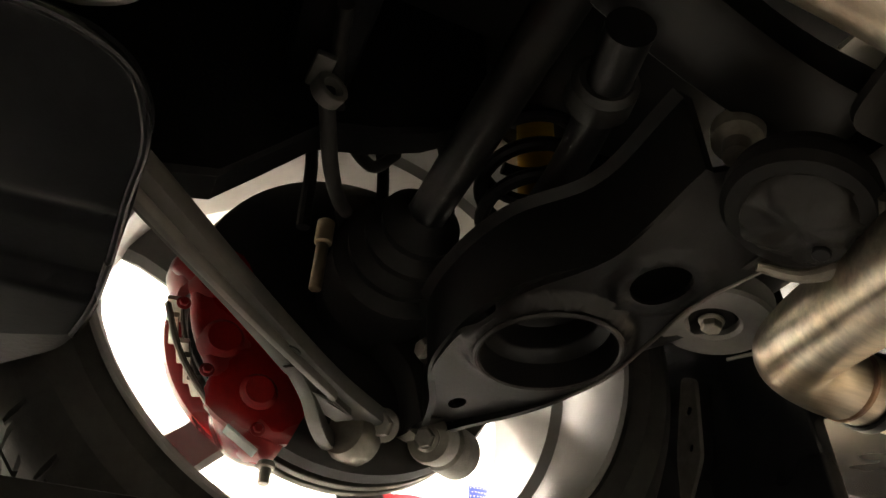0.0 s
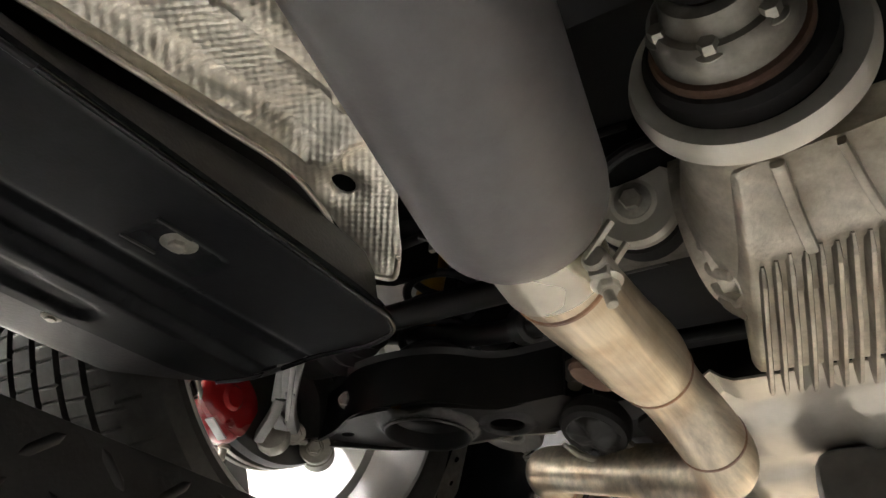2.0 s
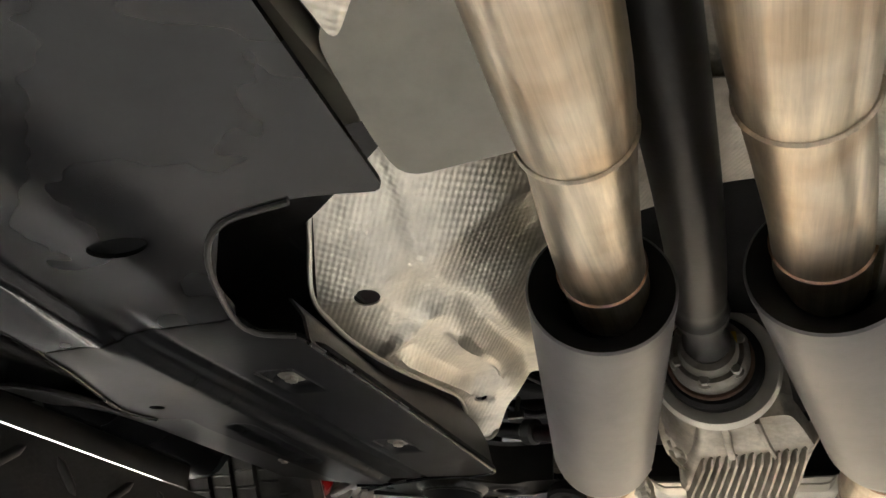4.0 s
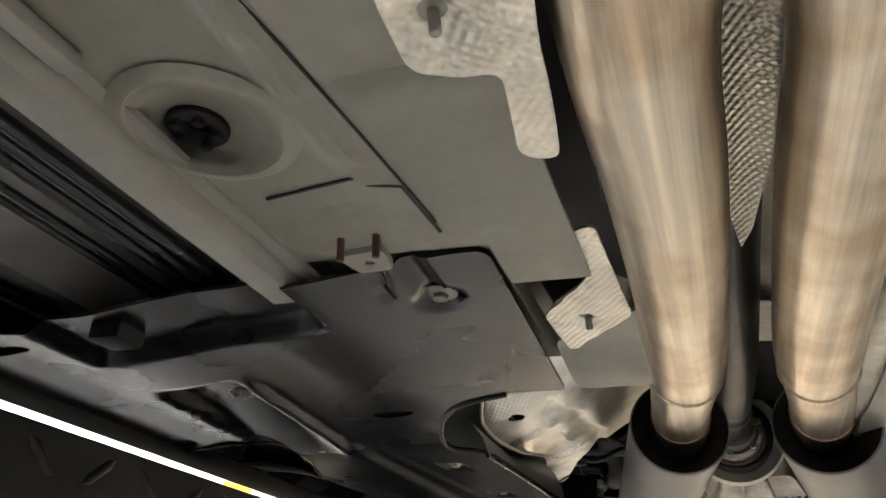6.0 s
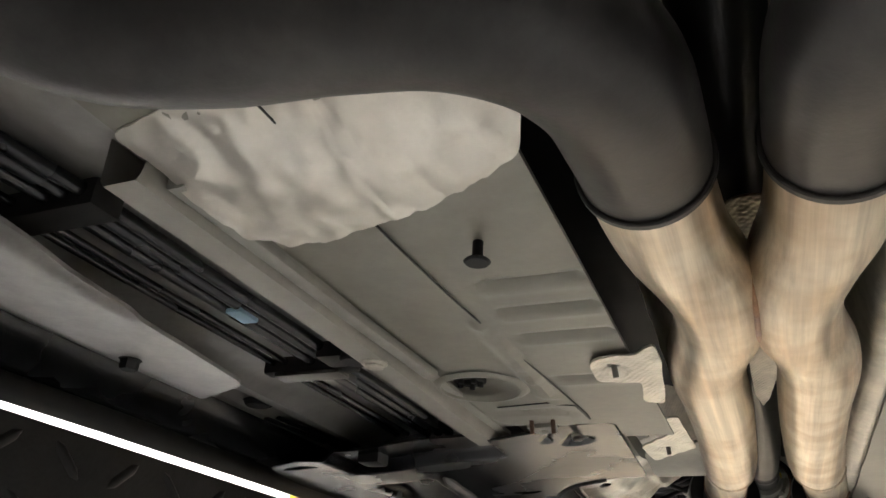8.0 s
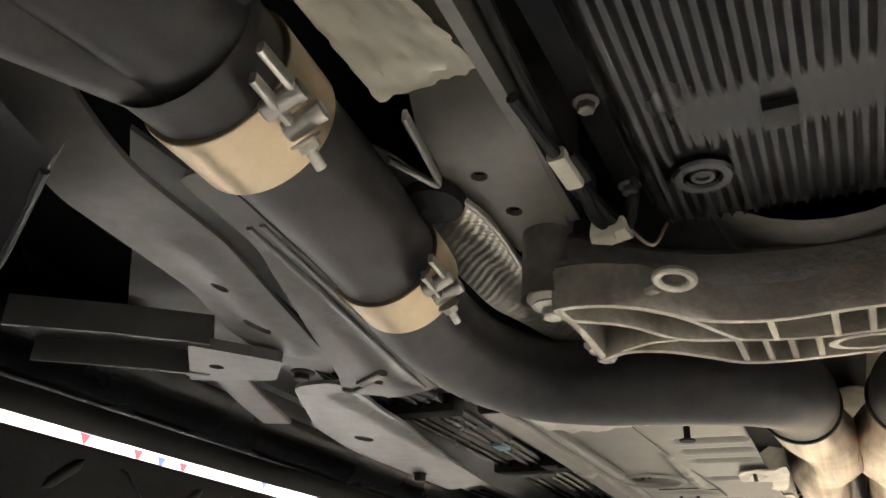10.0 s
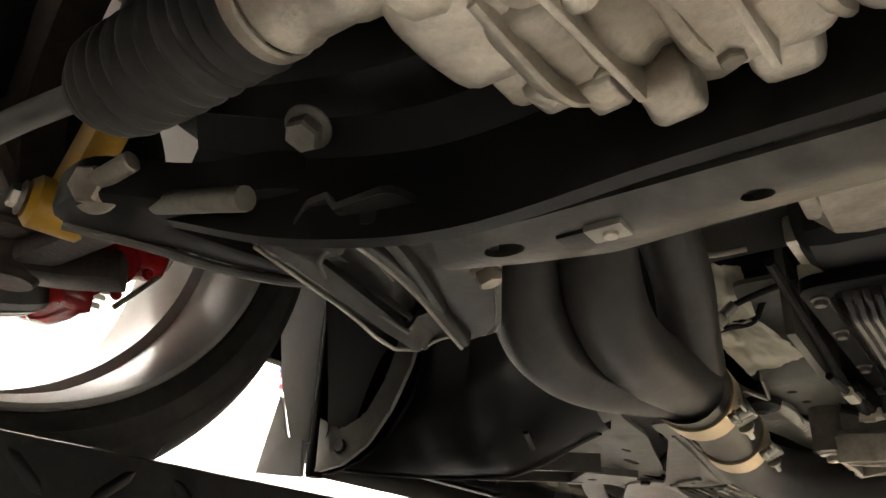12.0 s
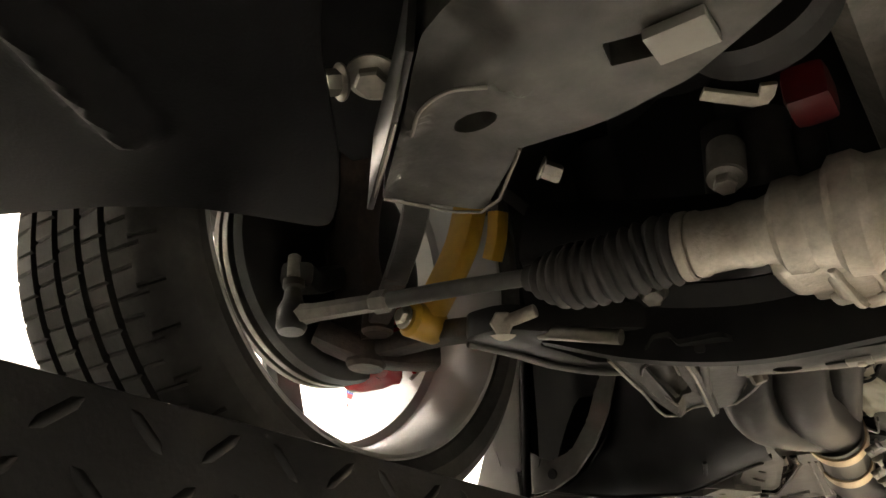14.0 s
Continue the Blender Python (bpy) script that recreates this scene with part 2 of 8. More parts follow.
    "plate": mat("black_tread_plate", (0.008, 0.0078, 0.0078), 0.40, 0.2, vary=0.3, scale=40, tint=(0.013, 0.0125, 0.012), tint_scale=7, bump=0.15, bump_scale=220, spec=0.2),
    "concrete": mat("workshop_concrete", (0.105, 0.102, 0.097), 0.45, vary=0.2, scale=4, tint=(0.07, 0.067, 0.062), tint_scale=0.8, bump=0.1, bump_scale=60),
    "wall": mat("white_wall_paint", (0.80, 0.78, 0.74), 0.7, vary=0.04, scale=3, tint=(0.74, 0.72, 0.68), tint_scale=0.5),
    "dark_wall": mat("dark_grey_wall_paint", (0.10, 0.10, 0.105), 0.6, vary=0.1, scale=3, tint=(0.08, 0.08, 0.082), tint_scale=0.6),
    "wood": mat("pale_wood_panelling", (0.52, 0.44, 0.33), 0.55, vary=0.18, scale=9, tint=(0.42, 0.34, 0.24), tint_scale=3, streak=(1, 1, 14)),
    "body_black": mat("dark_body_shell", (0.012, 0.012, 0.013), 0.5, vary=0.2, scale=20, spec=0.3),
    "flag_red": mat("red_flag_cloth", (0.55, 0.035, 0.05), 0.8, vary=0.1, scale=80),
    "flag_white": mat("white_flag_cloth", (0.78, 0.78, 0.78), 0.8, vary=0.05, scale=80),
    "flag_blue": mat("blue_flag_cloth", (0.06, 0.09, 0.36), 0.8, vary=0.1, scale=80),
    "lamp": glow("lamp_diffuser", (1.0, 0.97, 0.93), 110.0),
    "tape_yellow": mat("yellow_safety_paint", (0.62, 0.42, 0.03), 0.5, vary=0.1, scale=40),
}


# ---- building blocks ----
ROOT = {}


def thing(name, at, label, category, group="", kind=""):
    """An empty at its base point that parents the parts of one thing."""
    ob = new(name)
    ob.empty_display_size = 0.02
    ob.location = at
    ROOT[ob.name] = Vector(at)
    tagged(ob, label, category, group, kind)
    return ob


def sharpen(bm, degrees=32):
    lim = radians(degrees)
    for f in bm.faces:
        f.smooth = True
    for e in bm.edges:
        e.smooth = not (len(e.link_faces) == 2 and e.calc_face_angle(0) > lim)


def part(name, bm, material, parent=None, label="", sharp=32):
    """Links a bmesh given in world coordinates as one mesh object, under a thing or a part."""
    bmesh.ops.recalc_face_normals(bm, faces=bm.faces)
    sharpen(bm, sharp)
    off = Vector((0, 0, 0))
    if parent is not None:
        off = ROOT[parent.name]
        bm.transform(Matrix.Translation(-off))
    me = bpy.data.meshes.new(name)
    bm.to_mesh(me)
    bm.free()
    me.materials.append(material)
    ob = new(name, me)
    if parent is not None:
        ob.parent = parent
        ROOT[ob.name] = off
    if label:
        ob["label"] = label
    return ob


def solo(name, bm, material, label, category, group="", kind="", sharp=32):
    """One thing that is a single mesh, its origin at the middle of its base."""
    lo = Vector([min(v.co[i] for v in bm.verts) for i in range(3)])
    hi = Vector([max(v.co[i] for v in bm.verts) for i in range(3)])
    at = Vector(((lo.x + hi.x) / 2, (lo.y + hi.y) / 2, lo.z))
    bm.transform(Matrix.Translation(-at))
    ob = part(name, bm, material, None, sharp=sharp)
    ob.location = at
    ROOT[ob.name] = at
    return tagged(ob, label, category, group, kind)


def spline(pts, per=8):
    """Points along a smooth curve through pts (tuples of any length)."""
    p = [np.array(q, float) for q in pts]
    p = [2 * p[0] - p[1]] + p + [2 * p[-1] - p[-2]]
    out = []
    for i in range(1, len(p) - 2):
        for k in range(per):
            t = k / per
            a, b, c, d = p[i - 1], p[i], p[i + 1], p[i + 2]
            e, f, g = (max(1e-6, float(np.linalg.norm((v - u)[:3]))) for u, v in ((a, b), (b, c), (c, d)))
            m0 = f * ((b - a) / e * f + (c - b) / f * e) / (e + f)
            m1 = f * ((c - b) / f * g + (d - c) / g * f) / (f + g)
            out.append((2 * t ** 3 - 3 * t * t + 1) * b + (t ** 3 - 2 * t * t + t) * m0 + (3 * t * t - 2 * t ** 3) * c + (t ** 3 - t * t) * m1)
    out.append(p[-2])
    return out


def sweep(bm, pts, sides=24, radius=None, section=None, caps=True, up=(0, 0, 1)):
    """A tube, or a section (list of u, v), along pts; pts may carry a radius as their fourth number."""
    P = [Vector(q[:3]) for q in pts]
    R = [q[3] if len(q) > 3 else radius for q in pts]
    n = len(P)
    T = [(P[min(i + 1, n - 1)] - P[max(i - 1, 0)]).normalized() for i in range(n)]
    u = Vector(up)
    if abs(u.dot(T[0])) > 0.95:
        u = Vector((1, 0, 0))
    N = (u - T[0] * u.dot(T[0])).normalized()
    rings = []
    for i in range(n):
        N = (N - T[i] * N.dot(T[i])).normalized()
        B = T[i].cross(N)
        if section:
            s = R[i] if R[i] is not None else 1.0
            ring = [bm.verts.new(P[i] + B * (a * s) + N * (b * s)) for a, b in section]
        else:
            ring = [bm.verts.new(P[i] + (B * math.cos(k * 2 * math.pi / sides) + N * math.sin(k * 2 * math.pi / sides)) * R[i]) for k in range(sides)]
        rings.append(ring)
    m = len(rings[0])
    for a, b in zip(rings, rings[1:]):
        for k in range(m):
            bm.faces.new((a[k], a[(k + 1) % m], b[(k + 1) % m], b[k]))
    if caps:
        bm.faces.new(rings[0][::-1])
        bm.faces.new(rings[-1])
    return bm


def tube(pts, radius=None, per=8, sides=24, caps=True):
    return sweep(bmesh.new(), spline(pts, per) if per else pts, sides, radius, caps=caps)


def bar(pts, w, h, per=6, round_=0.25, up=(0, 0, 1)):
    """A rounded rectangular bar along pts, w across and h along up."""
    c = min(w, h) * round_
    sec = []
    for sx, sy, a0 in ((1, 1, 0), (-1, 1, 90), (-1, -1, 180), (1, -1, 270)):
        for k in range(3):
            a = radians(a0 + 45 * k)
            sec.append((sx * (w / 2 - c) + c * math.cos(a), sy * (h / 2 - c) + c * math.sin(a)))
    return sweep(bmesh.new(), spline(pts, per) if per else pts, radius=1.0, section=sec, up=up)


def axis_frame(at, direction):
    """A pose at a place whose z points along direction."""
    return Matrix.Translation(at) @ Vector(direction).to_track_quat("Z", "Y").to_matrix().to_4x4()


def lathe(bm, profile, m, steps=48, a0=0.0, a1=360.0, close=False):
    """Turns a profile of (radius, height) round the z of pose m."""
    full = abs(a1 - a0) >= 359.9
    cnt = steps if full else steps + 1
    rings = []
    for k in range(cnt):
        a = radians(a0 + (a1 - a0) * k / steps)
        rings.append([bm.verts.new(m @ Vector((r * math.cos(a), r * math.sin(a), h))) for r, h in profile])
    idx = range(cnt) if full else range(cnt - 1)
    np_ = len(profile)
    for k in idx:
        A, B = rings[k], rings[(k + 1) % cnt]
        for j in range(np_ if close else np_ - 1):
            j2 = (j + 1) % np_
            bm.faces.new((A[j], B[j], B[j2], A[j2]))
    if close and not full:
        bm.faces.new(rings[0][::-1])
        bm.faces.new(rings[-1])
    bmesh.ops.remove_doubles(bm, verts=bm.verts, dist=1e-6)
    return bm


def ring(at, direction, r_in, r_out, h, chamfer=0.15, steps=48):
    c = min(r_out - r_in, h) * chamfer
    prof = [(r_in, c), (r_in + c, 0), (r_out - c, 0), (r_out, c), (r_out, h - c), (r_out - c, h), (r_in + c, h), (r_in, h - c)]
    return lathe(bmesh.new(), prof, axis_frame(at, direction), steps, close=True)


def rod(at, direction, r, h, chamfer=0.15, steps=32):
    c = r * chamfer
    prof = [(0, 0), (r - c, 0), (r, c), (r, h - c), (r - c, h), (0, h)]
    return lathe(bmesh.new(), prof, axis_frame(at, direction), steps)


def hexbolt(at, direction, r, h=None, flange=1.45, washer=0.35):
    """A flanged hexagon bolt head that stands out along direction."""
    h = h or r * 1.1
    bm = bmesh.new()
    m = axis_frame(at, direction)
    lathe(bm, [(0, 0), (r * flange, 0), (r * flange, r * washer * 0.5), (r * 1.02, r * washer), (0, r * washer)], m, 24)
    lathe(bm, [(0, r * washer * 0.8), (r, r * washer * 0.8), (r, h * 0.86), (r * 0.86, h), (0, h)], m, 6)
    return bm


def block(lo, hi, bevel=0.004, segments=2):
    bm = bmesh.new()
    bmesh.ops.create_cube(bm, size=1)
    lo, hi = Vector(lo), Vector(hi)
    bm.transform(Matrix.Translation((lo + hi) / 2) @ Matrix.Diagonal((*(hi - lo), 1)))
    if bevel:
        bmesh.ops.bevel(bm, geom=bm.edges[:], offset=bevel, segments=segments, affect="EDGES", profile=0.6)
    return bm


def circle_pts(cx, cy, r, n=24, ry=None):
    return [(cx + r * math.cos(2 * math.pi * k / n), cy + (ry or r) * math.sin(2 * math.pi * k / n)) for k in range(n)]


def rounded(outline, r=0.015, n=4):
    """A polygon with its corners rounded."""
    out = []
    m = len(outline)
    for i in range(m):
        a, b, c = (Vector(outline[(i + k) % m]).to_2d() for k in (-1, 0, 1))
        d1, d2 = (a - b), (c - b)
        rr = min(r, d1.length * 0.45, d2.length * 0.45)
        p, q = b + d1.normalized() * rr, b + d2.normalized() * rr
        for k in range(n + 1):
            t = k / n
            w = p * (1 - t) ** 2 + b * 2 * t * (1 - t) + q * t * t
            out.append((w.x, w.y))
    return out


def sheet(outline, height, thick=0.003, step=0.02, holes=(), m=None):
    """A pressed sheet: a flat outline with holes, cut into a grid, lifted by height(x, y) and given thickness upward."""
    bm = bmesh.new()
    edges = []
    for loop in (outline, *holes):
        vs = [bm.verts.new((x, y, 0)) for x, y in loop]
        edges += [bm.edges.new((vs[i], vs[(i + 1) % len(vs)])) for i in range(len(vs))]
    bmesh.ops.triangle_fill(bm, use_beauty=True, use_dissolve=False, edges=edges, normal=(0, 0, -1))
    xs, ys = [p[0] for p in outline], [p[1] for p in outline]
    if step:
        for axis, lo, hi in ((0, min(xs), max(xs)), (1, min(ys), max(ys))):
            k = int((hi - lo) / step)
            for i in range(1, k + 1):
                co = [0, 0, 0]
                co[axis] = lo + (hi - lo) * i / (k + 1)
                no = [0, 0, 0]
                no[axis] = 1
                bmesh.ops.bisect_plane(bm, geom=bm.verts[:] + bm.edges[:] + bm.faces[:], dist=1e-5, plane_co=co, plane_no=no)
    top = {}
    base = bm.faces[:]
    rim = [e for e in bm.edges if len(e.link_faces) == 1]
    for v in bm.verts[:]:
        z = height(v.co.x, v.co.y) if callable(height) else height
        v.co.z = z
        top[v] = bm.verts.new((v.co.x, v.co.y, z + thick))
    for f in base:
        bm.faces.new([top[v] for v in reversed(f.verts)])
    for e in rim:
        a, b = e.verts
        bm.faces.new((a, b, top[b], top[a]))
    if m is not None:
        bm.transform(m)
    return bm


def slab(outline, z0, z1, bevel=0.004, holes=(), m=None, segments=2):
    """A thick plate with rounded upper and lower edges."""
    bm = sheet(outline, z0, z1 - z0, 0, holes)
    if bevel:
        sharp = [e for e in bm.edges if len(e.link_faces) == 2 and e.calc_face_angle(0) > 0.6 and abs(e.verts[0].co.z - e.verts[1].co.z) < 1e-6]
        bmesh.ops.bevel(bm, geom=sharp, offset=bevel, segments=segments, affect="EDGES", profile=0.6)
    if m is not None:
        bm.transform(m)
    return bm


def bump1(x, c, w):
    """A smooth hump of half width w."""
    t = abs(x - c) / w
    return 0.0 if t >= 1 else (1 - t * t) ** 2


def ramp(x, a, b):
    t = min(1.0, max(0.0, (x - a) / (b - a)))
    return t * t * (3 - 2 * t)


def seg_dist(x, y, ax, ay, bx, by):
    dx, dy = bx - ax, by - ay
    t = max(0.0, min(1.0, ((x - ax) * dx + (y - ay) * dy) / (dx * dx + dy * dy)))
    return math.hypot(x - ax - t * dx, y - ay - t * dy)


def merge(*bms):
    out = bmesh.new()
    for b in bms:
        me = bpy.data.meshes.new("tmp")
        b.to_mesh(me)
        b.free()
        out.from_mesh(me)
        bpy.data.meshes.remove(me)
    return out


def mirrored(bm):
    bm.transform(Matrix.Diagonal((-1, 1, 1, 1)))
    bmesh.ops.reverse_faces(bm, faces=bm.faces)
    return bm

# ---- the workshop ----
def room():
    x0, x1, y0, y1, z0, z1, w = -4.2, 4.4, -9.0, 5.2, FLOOR_Z, 2.7, 0.2
    tagged(part("floor", block((x0 - w, y0 - w, z0 - 0.2), (x1 + w, y1 + w, z0), 0), M["concrete"]), "worn grey concrete workshop floor", "floor", kind="structure")
    tagged(part("ceiling", block((x0 - w, y0 - w, z1), (x1 + w, y1 + w, z1 + 0.2), 0), M["wall"]), "plain white workshop ceiling", "ceiling", kind="structure")
    # south wall is out of view, added dark to cut light from the front
    for nm, lo, hi, mt, lb in (("wall_west", (x0 - w, y0, z0), (x0, y1, z1), "wall", "white painted workshop wall behind the car"),
                               ("wall_east", (x1, y0, z0), (x1 + w, y1, z1), "wall", "white painted workshop wall"),
                               ("wall_south", (x0 - w, y0 - w, z0), (x1 + w, y0, z1), "dark_wall", "unseen end wall, dark grey to weaken light from the front"),
                               ("wall_north", (x0 - w, y1, z0), (x1 + w, y1 + w, z1), "wood", "pale wood clad workshop end wall")):
        tagged(part(nm, block(lo, hi, 0), M[mt]), lb, "wall", kind="structure")


room()


def ceiling_light(x, y, z, along=1.5, wide=0.34):
    t = thing("ceiling_light", (x, y, z), "white ceiling light panel with a glowing diffuser", "light", "ceiling lights")
    part("housing", block((x - wide / 2, y - along / 2, z + 0.012), (x + wide / 2, y + along / 2, z + 0.08), 0.006), M["wall"], t)
    part("diffuser", block((x - wide / 2 + 0.02, y - along / 2 + 0.02, z), (x + wide / 2 - 0.02, y + along / 2 - 0.02, z + 0.011), 0.002), M["lamp"], t, "bright white diffuser")
    return t


first = ceiling_light(-3.7, -1.7, 2.62)
# rows at x 0 and 3.7 are out of view, added to light the underside
for x, ys in ((-3.7, (-1.7, 0.0, 1.7, 3.4)), (-2.3, (1.7, 3.4)), (0.0, (4.4,)), (3.7, (-3.4, -1.7, 0.0, 1.7, 3.4))):
    for y in ys:
        if (x, y) != (-3.7, -1.7):
            copy_thing(first, Matrix.Translation((x, y, 2.62)))


# ---- the lift: two runways with tread plate ----
def lug_mesh():
    bm = bmesh.new()
    sec = [(-0.0045, 0), (-0.0018, 0.0022), (0.0018, 0.0022), (0.0045, 0)]
    L = (-0.019, -0.012, 0.012, 0.019)
    S = (0.15, 1, 1, 0.15)
    rows = [[bm.verts.new((a * s, l, b * s)) for a, b in sec] for l, s in zip(L, S)]
    for p, q in zip(rows, rows[1:]):
        for i in range(3):
            bm.faces.new((p[i], p[i + 1], q[i + 1], q[i]))
    me = bpy.data.meshes.new("lug")
    bmesh.ops.recalc_face_normals(bm, faces=bm.faces)
    for f in bm.faces:
        f.smooth = True
    bm.to_mesh(me)
    bm.free()
    me.materials.append(M["plate"])
    return me


EDGE_X, EDGE_Z, DECK_Z = -0.517, -0.150, -0.198


def runway(side):
    t = thing("lift_runway", (side * 0.80, -0.9, -0.40), "black tread-plate runway of a car lift with a raised inner lip", "car lift", "lift runways")
    ROOT[t.name] = Vector(t.location)
    y0, y1 = -4.6, 3.0
    s = side
    prof = [(EDGE_X * -1, EDGE_Z), (0.521, EDGE_Z + 0.0015), (0.528, EDGE_Z), (0.532, DECK_Z), (1.06, DECK_Z), (1.06, -0.33), (0.60, -0.36), (0.517, -0.325)]
    bm = bmesh.new()
    ends = []
    for y in np.linspace(y0, y1, 20):
        ends.append([bm.verts.new((s * x, y, z)) for x, z in prof])
    n = len(prof)
    for a, b in zip(ends, ends[1:]):
        for k in range(n):
            bm.faces.new((a[k], a[(k + 1) % n], b[(k + 1) % n], b[k]))
    bm.faces.new(ends[0])
    bm.faces.new(ends[-1][::-1])
    part("deck", bm, M["plate"], t)
    return t


left_run = runway(-1)
runway(1)


def lift_post(x, y):
    t = thing("lift_post", (x, y, FLOOR_Z), "black steel post of a car lift", "car lift", "lift posts")
    part("column", block((x - 0.07, y - 0.09, FLOOR_Z + 0.02), (x + 0.07, y + 0.09, 1.6), 0.01), M["plate"], t)
    part("foot_plate", block((x - 0.16, y - 0.18, FLOOR_Z), (x + 0.16, y + 0.18, FLOOR_Z + 0.02), 0.004), M["plate"], t)
    part("arm", block((min(x, math.copysign(1.0, x)), y - 0.05, -0.33), (max(x, math.copysign(1.0, x)), y + 0.05, -0.22), 0.006), M["plate"], t)


for px_ in (-1.55, 1.55):
    for py_ in (-4.3, 2.7):
        lift_post(px_, py_)


# ---- the car's shell: floor, tunnel, rails, sills ----
car = thing("car_body", (0, -0.8, -0.06), "raised car's painted steel underbody seen from below", "car")

RIBS = (-1.039, -0.980, -0.918, -0.787)


def pan_height(x, y):
    z = -0.020
    z -= 0.001 * ramp(x, -0.228, -0.222)
    z += 0.032 * ramp(y, -0.600, -0.572) * (1 - ramp(x, -0.186, -0.180))
    for r in RIBS:
        if -0.218 < x < -0.122:
            z += 0.005 * bump1(y, r, 0.008) * ramp(x, -0.216, -0.205) - 0.0025 * bump1(y, r + 0.016, 0.010) * ramp(x, -0.216, -0.205)
    z -= 0.006 * ramp(x, -0.25, -0.235) * (1 - ramp(x, -0.226, -0.222)) * ramp(y, -1.0, -0.9) * (1 - ramp(y, -0.74, -0.70))
    z -= 0.003 * (1 - ramp(seg_dist(x, y, -0.30, -0.64, -0.24, -0.63), 0.026, 0.030))
    z += 0.0025 * bump1(seg_dist(x, y, -0.305, -0.665, -0.235, -0.668), 0, 0.005)
    z += 0.0015 * math.sin(9 * x + 3) * math.sin(5 * y) * bump1(x, -0.29, 0.06)
    for bx, by in ((-0.232, -0.80), (-0.232, -0.845), (-0.231, -0.70), (-0.236, -0.955)):
        z -= 0.004 * bump1(math.hypot(x - bx, (y - by) * 0.8), 0, 0.012)
    return z


def floor_pan():
    outline = [(-0.345, -1.38), (-0.12, -1.34), (-0.116, -0.53), (-0.178, -0.53), (-0.184, -0.27), (-0.345, -0.27)]
    hole = circle_pts(DISH[0], DISH[1], 0.050, 36)
    part("floor_pan", sheet(outline, pan_height, 0.004, 0.008, [hole]), M["pan_paint"], car, "olive-grey painted floor pressing with ribs")
    bm = bmesh.new()
    rows = []
    for r, z, b in ((0.056, -0.0212, 0), (0.054, -0.0220, 0), (0.050, -0.0240, 0), (0.046, -0.0240, 0.05), (0.043, -0.0195, 0.1), (0.040, -0.0185, 0.2), (0.036, -0.0150, 0.4), (0.030, -0.0085, 0.7), (0.024, -0.0060, 0.95), (0.019, -0.0040, 1), (0.019, 0.004, 1)):
        cx, cy = DISH[0] + (DRAIN[0] - DISH[0]) * b, DISH[1] + (DRAIN[1] - DISH[1]) * b
        rows.append([bm.verts.new((x, y, z)) for x, y in circle_pts(cx, cy, r, 56)])
    for p, q in zip(rows, rows[1:]):
        for k in range(56):
            bm.faces.new((p[k], p[(k + 1) % 56], q[(k + 1) % 56], q[k]))
    part("floor_dish", bm, M["pan_paint"], car, "pressed dish round the drain opening", sharp=50)


DISH, DRAIN = (-0.298, -0.774), (-0.318, -0.759)
floor_pan()
# drain opening with its dark grommet
part("grommet", merge(ring((DRAIN[0], DRAIN[1], -0.009), (0, 0, 1), 0.010, 0.0195, 0.008), rod((DRAIN[0], DRAIN[1], 0.003), (0, 0, 1), 0.03, 0.006)), M["rubber"], car, "black rubber grommet")
for k in range(5):
    a = math.pi * 0.4 * k + 0.4
    part("grommet_tab", block((DRAIN[0] - 0.003 + 0.013 * math.cos(a), DRAIN[1] - 0.003 + 0.013 * math.sin(a), -0.014), (DRAIN[0] + 0.003 + 0.013 * math.cos(a), DRAIN[1] + 0.003 + 0.013 * math.sin(a), -0.005), 0.0015), M["rubber"], car)

# panel seam, a dark thin gap with a folded lip
part("seam_lip", bar([(-0.2440, -1.36, -0.0222), (-0.2365, -1.03, -0.0222), (-0.228, -0.924, -0.0222), (-0.2125, -0.757, -0.0222), (-0.204, -0.64, -0.0222)], 0.0018, 0.0015, 4), M["black_paint"], car)

# hat-section rail along the floor
rail_sec = [(-0.383, 0.010), (-0.381, -0.030), (-0.377, -0.035), (-0.350, -0.035), (-0.347, -0.030), (-0.3455, -0.021), (-0.331, -0.0215), (-0.3305, -0.017), (-0.35, -0.012), (-0.35, 0.010)]
bm = bmesh.new()
prev = None
for y in np.linspace(-1.27, -0.56, 60):
    sway = 0.0012 * math.sin(y * 11)
    row = [bm.verts.new((x + sway, y, z)) for x, z in rail_sec]
    if prev:
        for k in range(len(row) - 1):
            bm.faces.new((prev[k], prev[k + 1], row[k + 1], row[k]))
    prev = row
part("floor_rail", bm, M["primer"], car, "grey painted floor rail")
part("rail_strip", bar([(-0.338, -1.25, -0.0265), (-0.334, -1.0, -0.0265), (-0.3295, -0.845, -0.0265)], 0.015, 0.010, 6), M["primer"], car)
part("rail_bolt", hexbolt((-0.362, -0.915, -0.034), (0, 0, -1), 0.011, 0.006, 1.25), M["zinc"], car)

# outer floor above the pipe run, and the flange beside the sill
def outer_height(x, y):
    return 0.004 + 0.014 * bump1(x, -0.49, 0.09) - 0.015 * ramp(-x, 0.585, 0.600) * (1 - ramp(-x, 0.625, 0.645)) - 0.010 * ramp(-x, 0.662, 0.672)


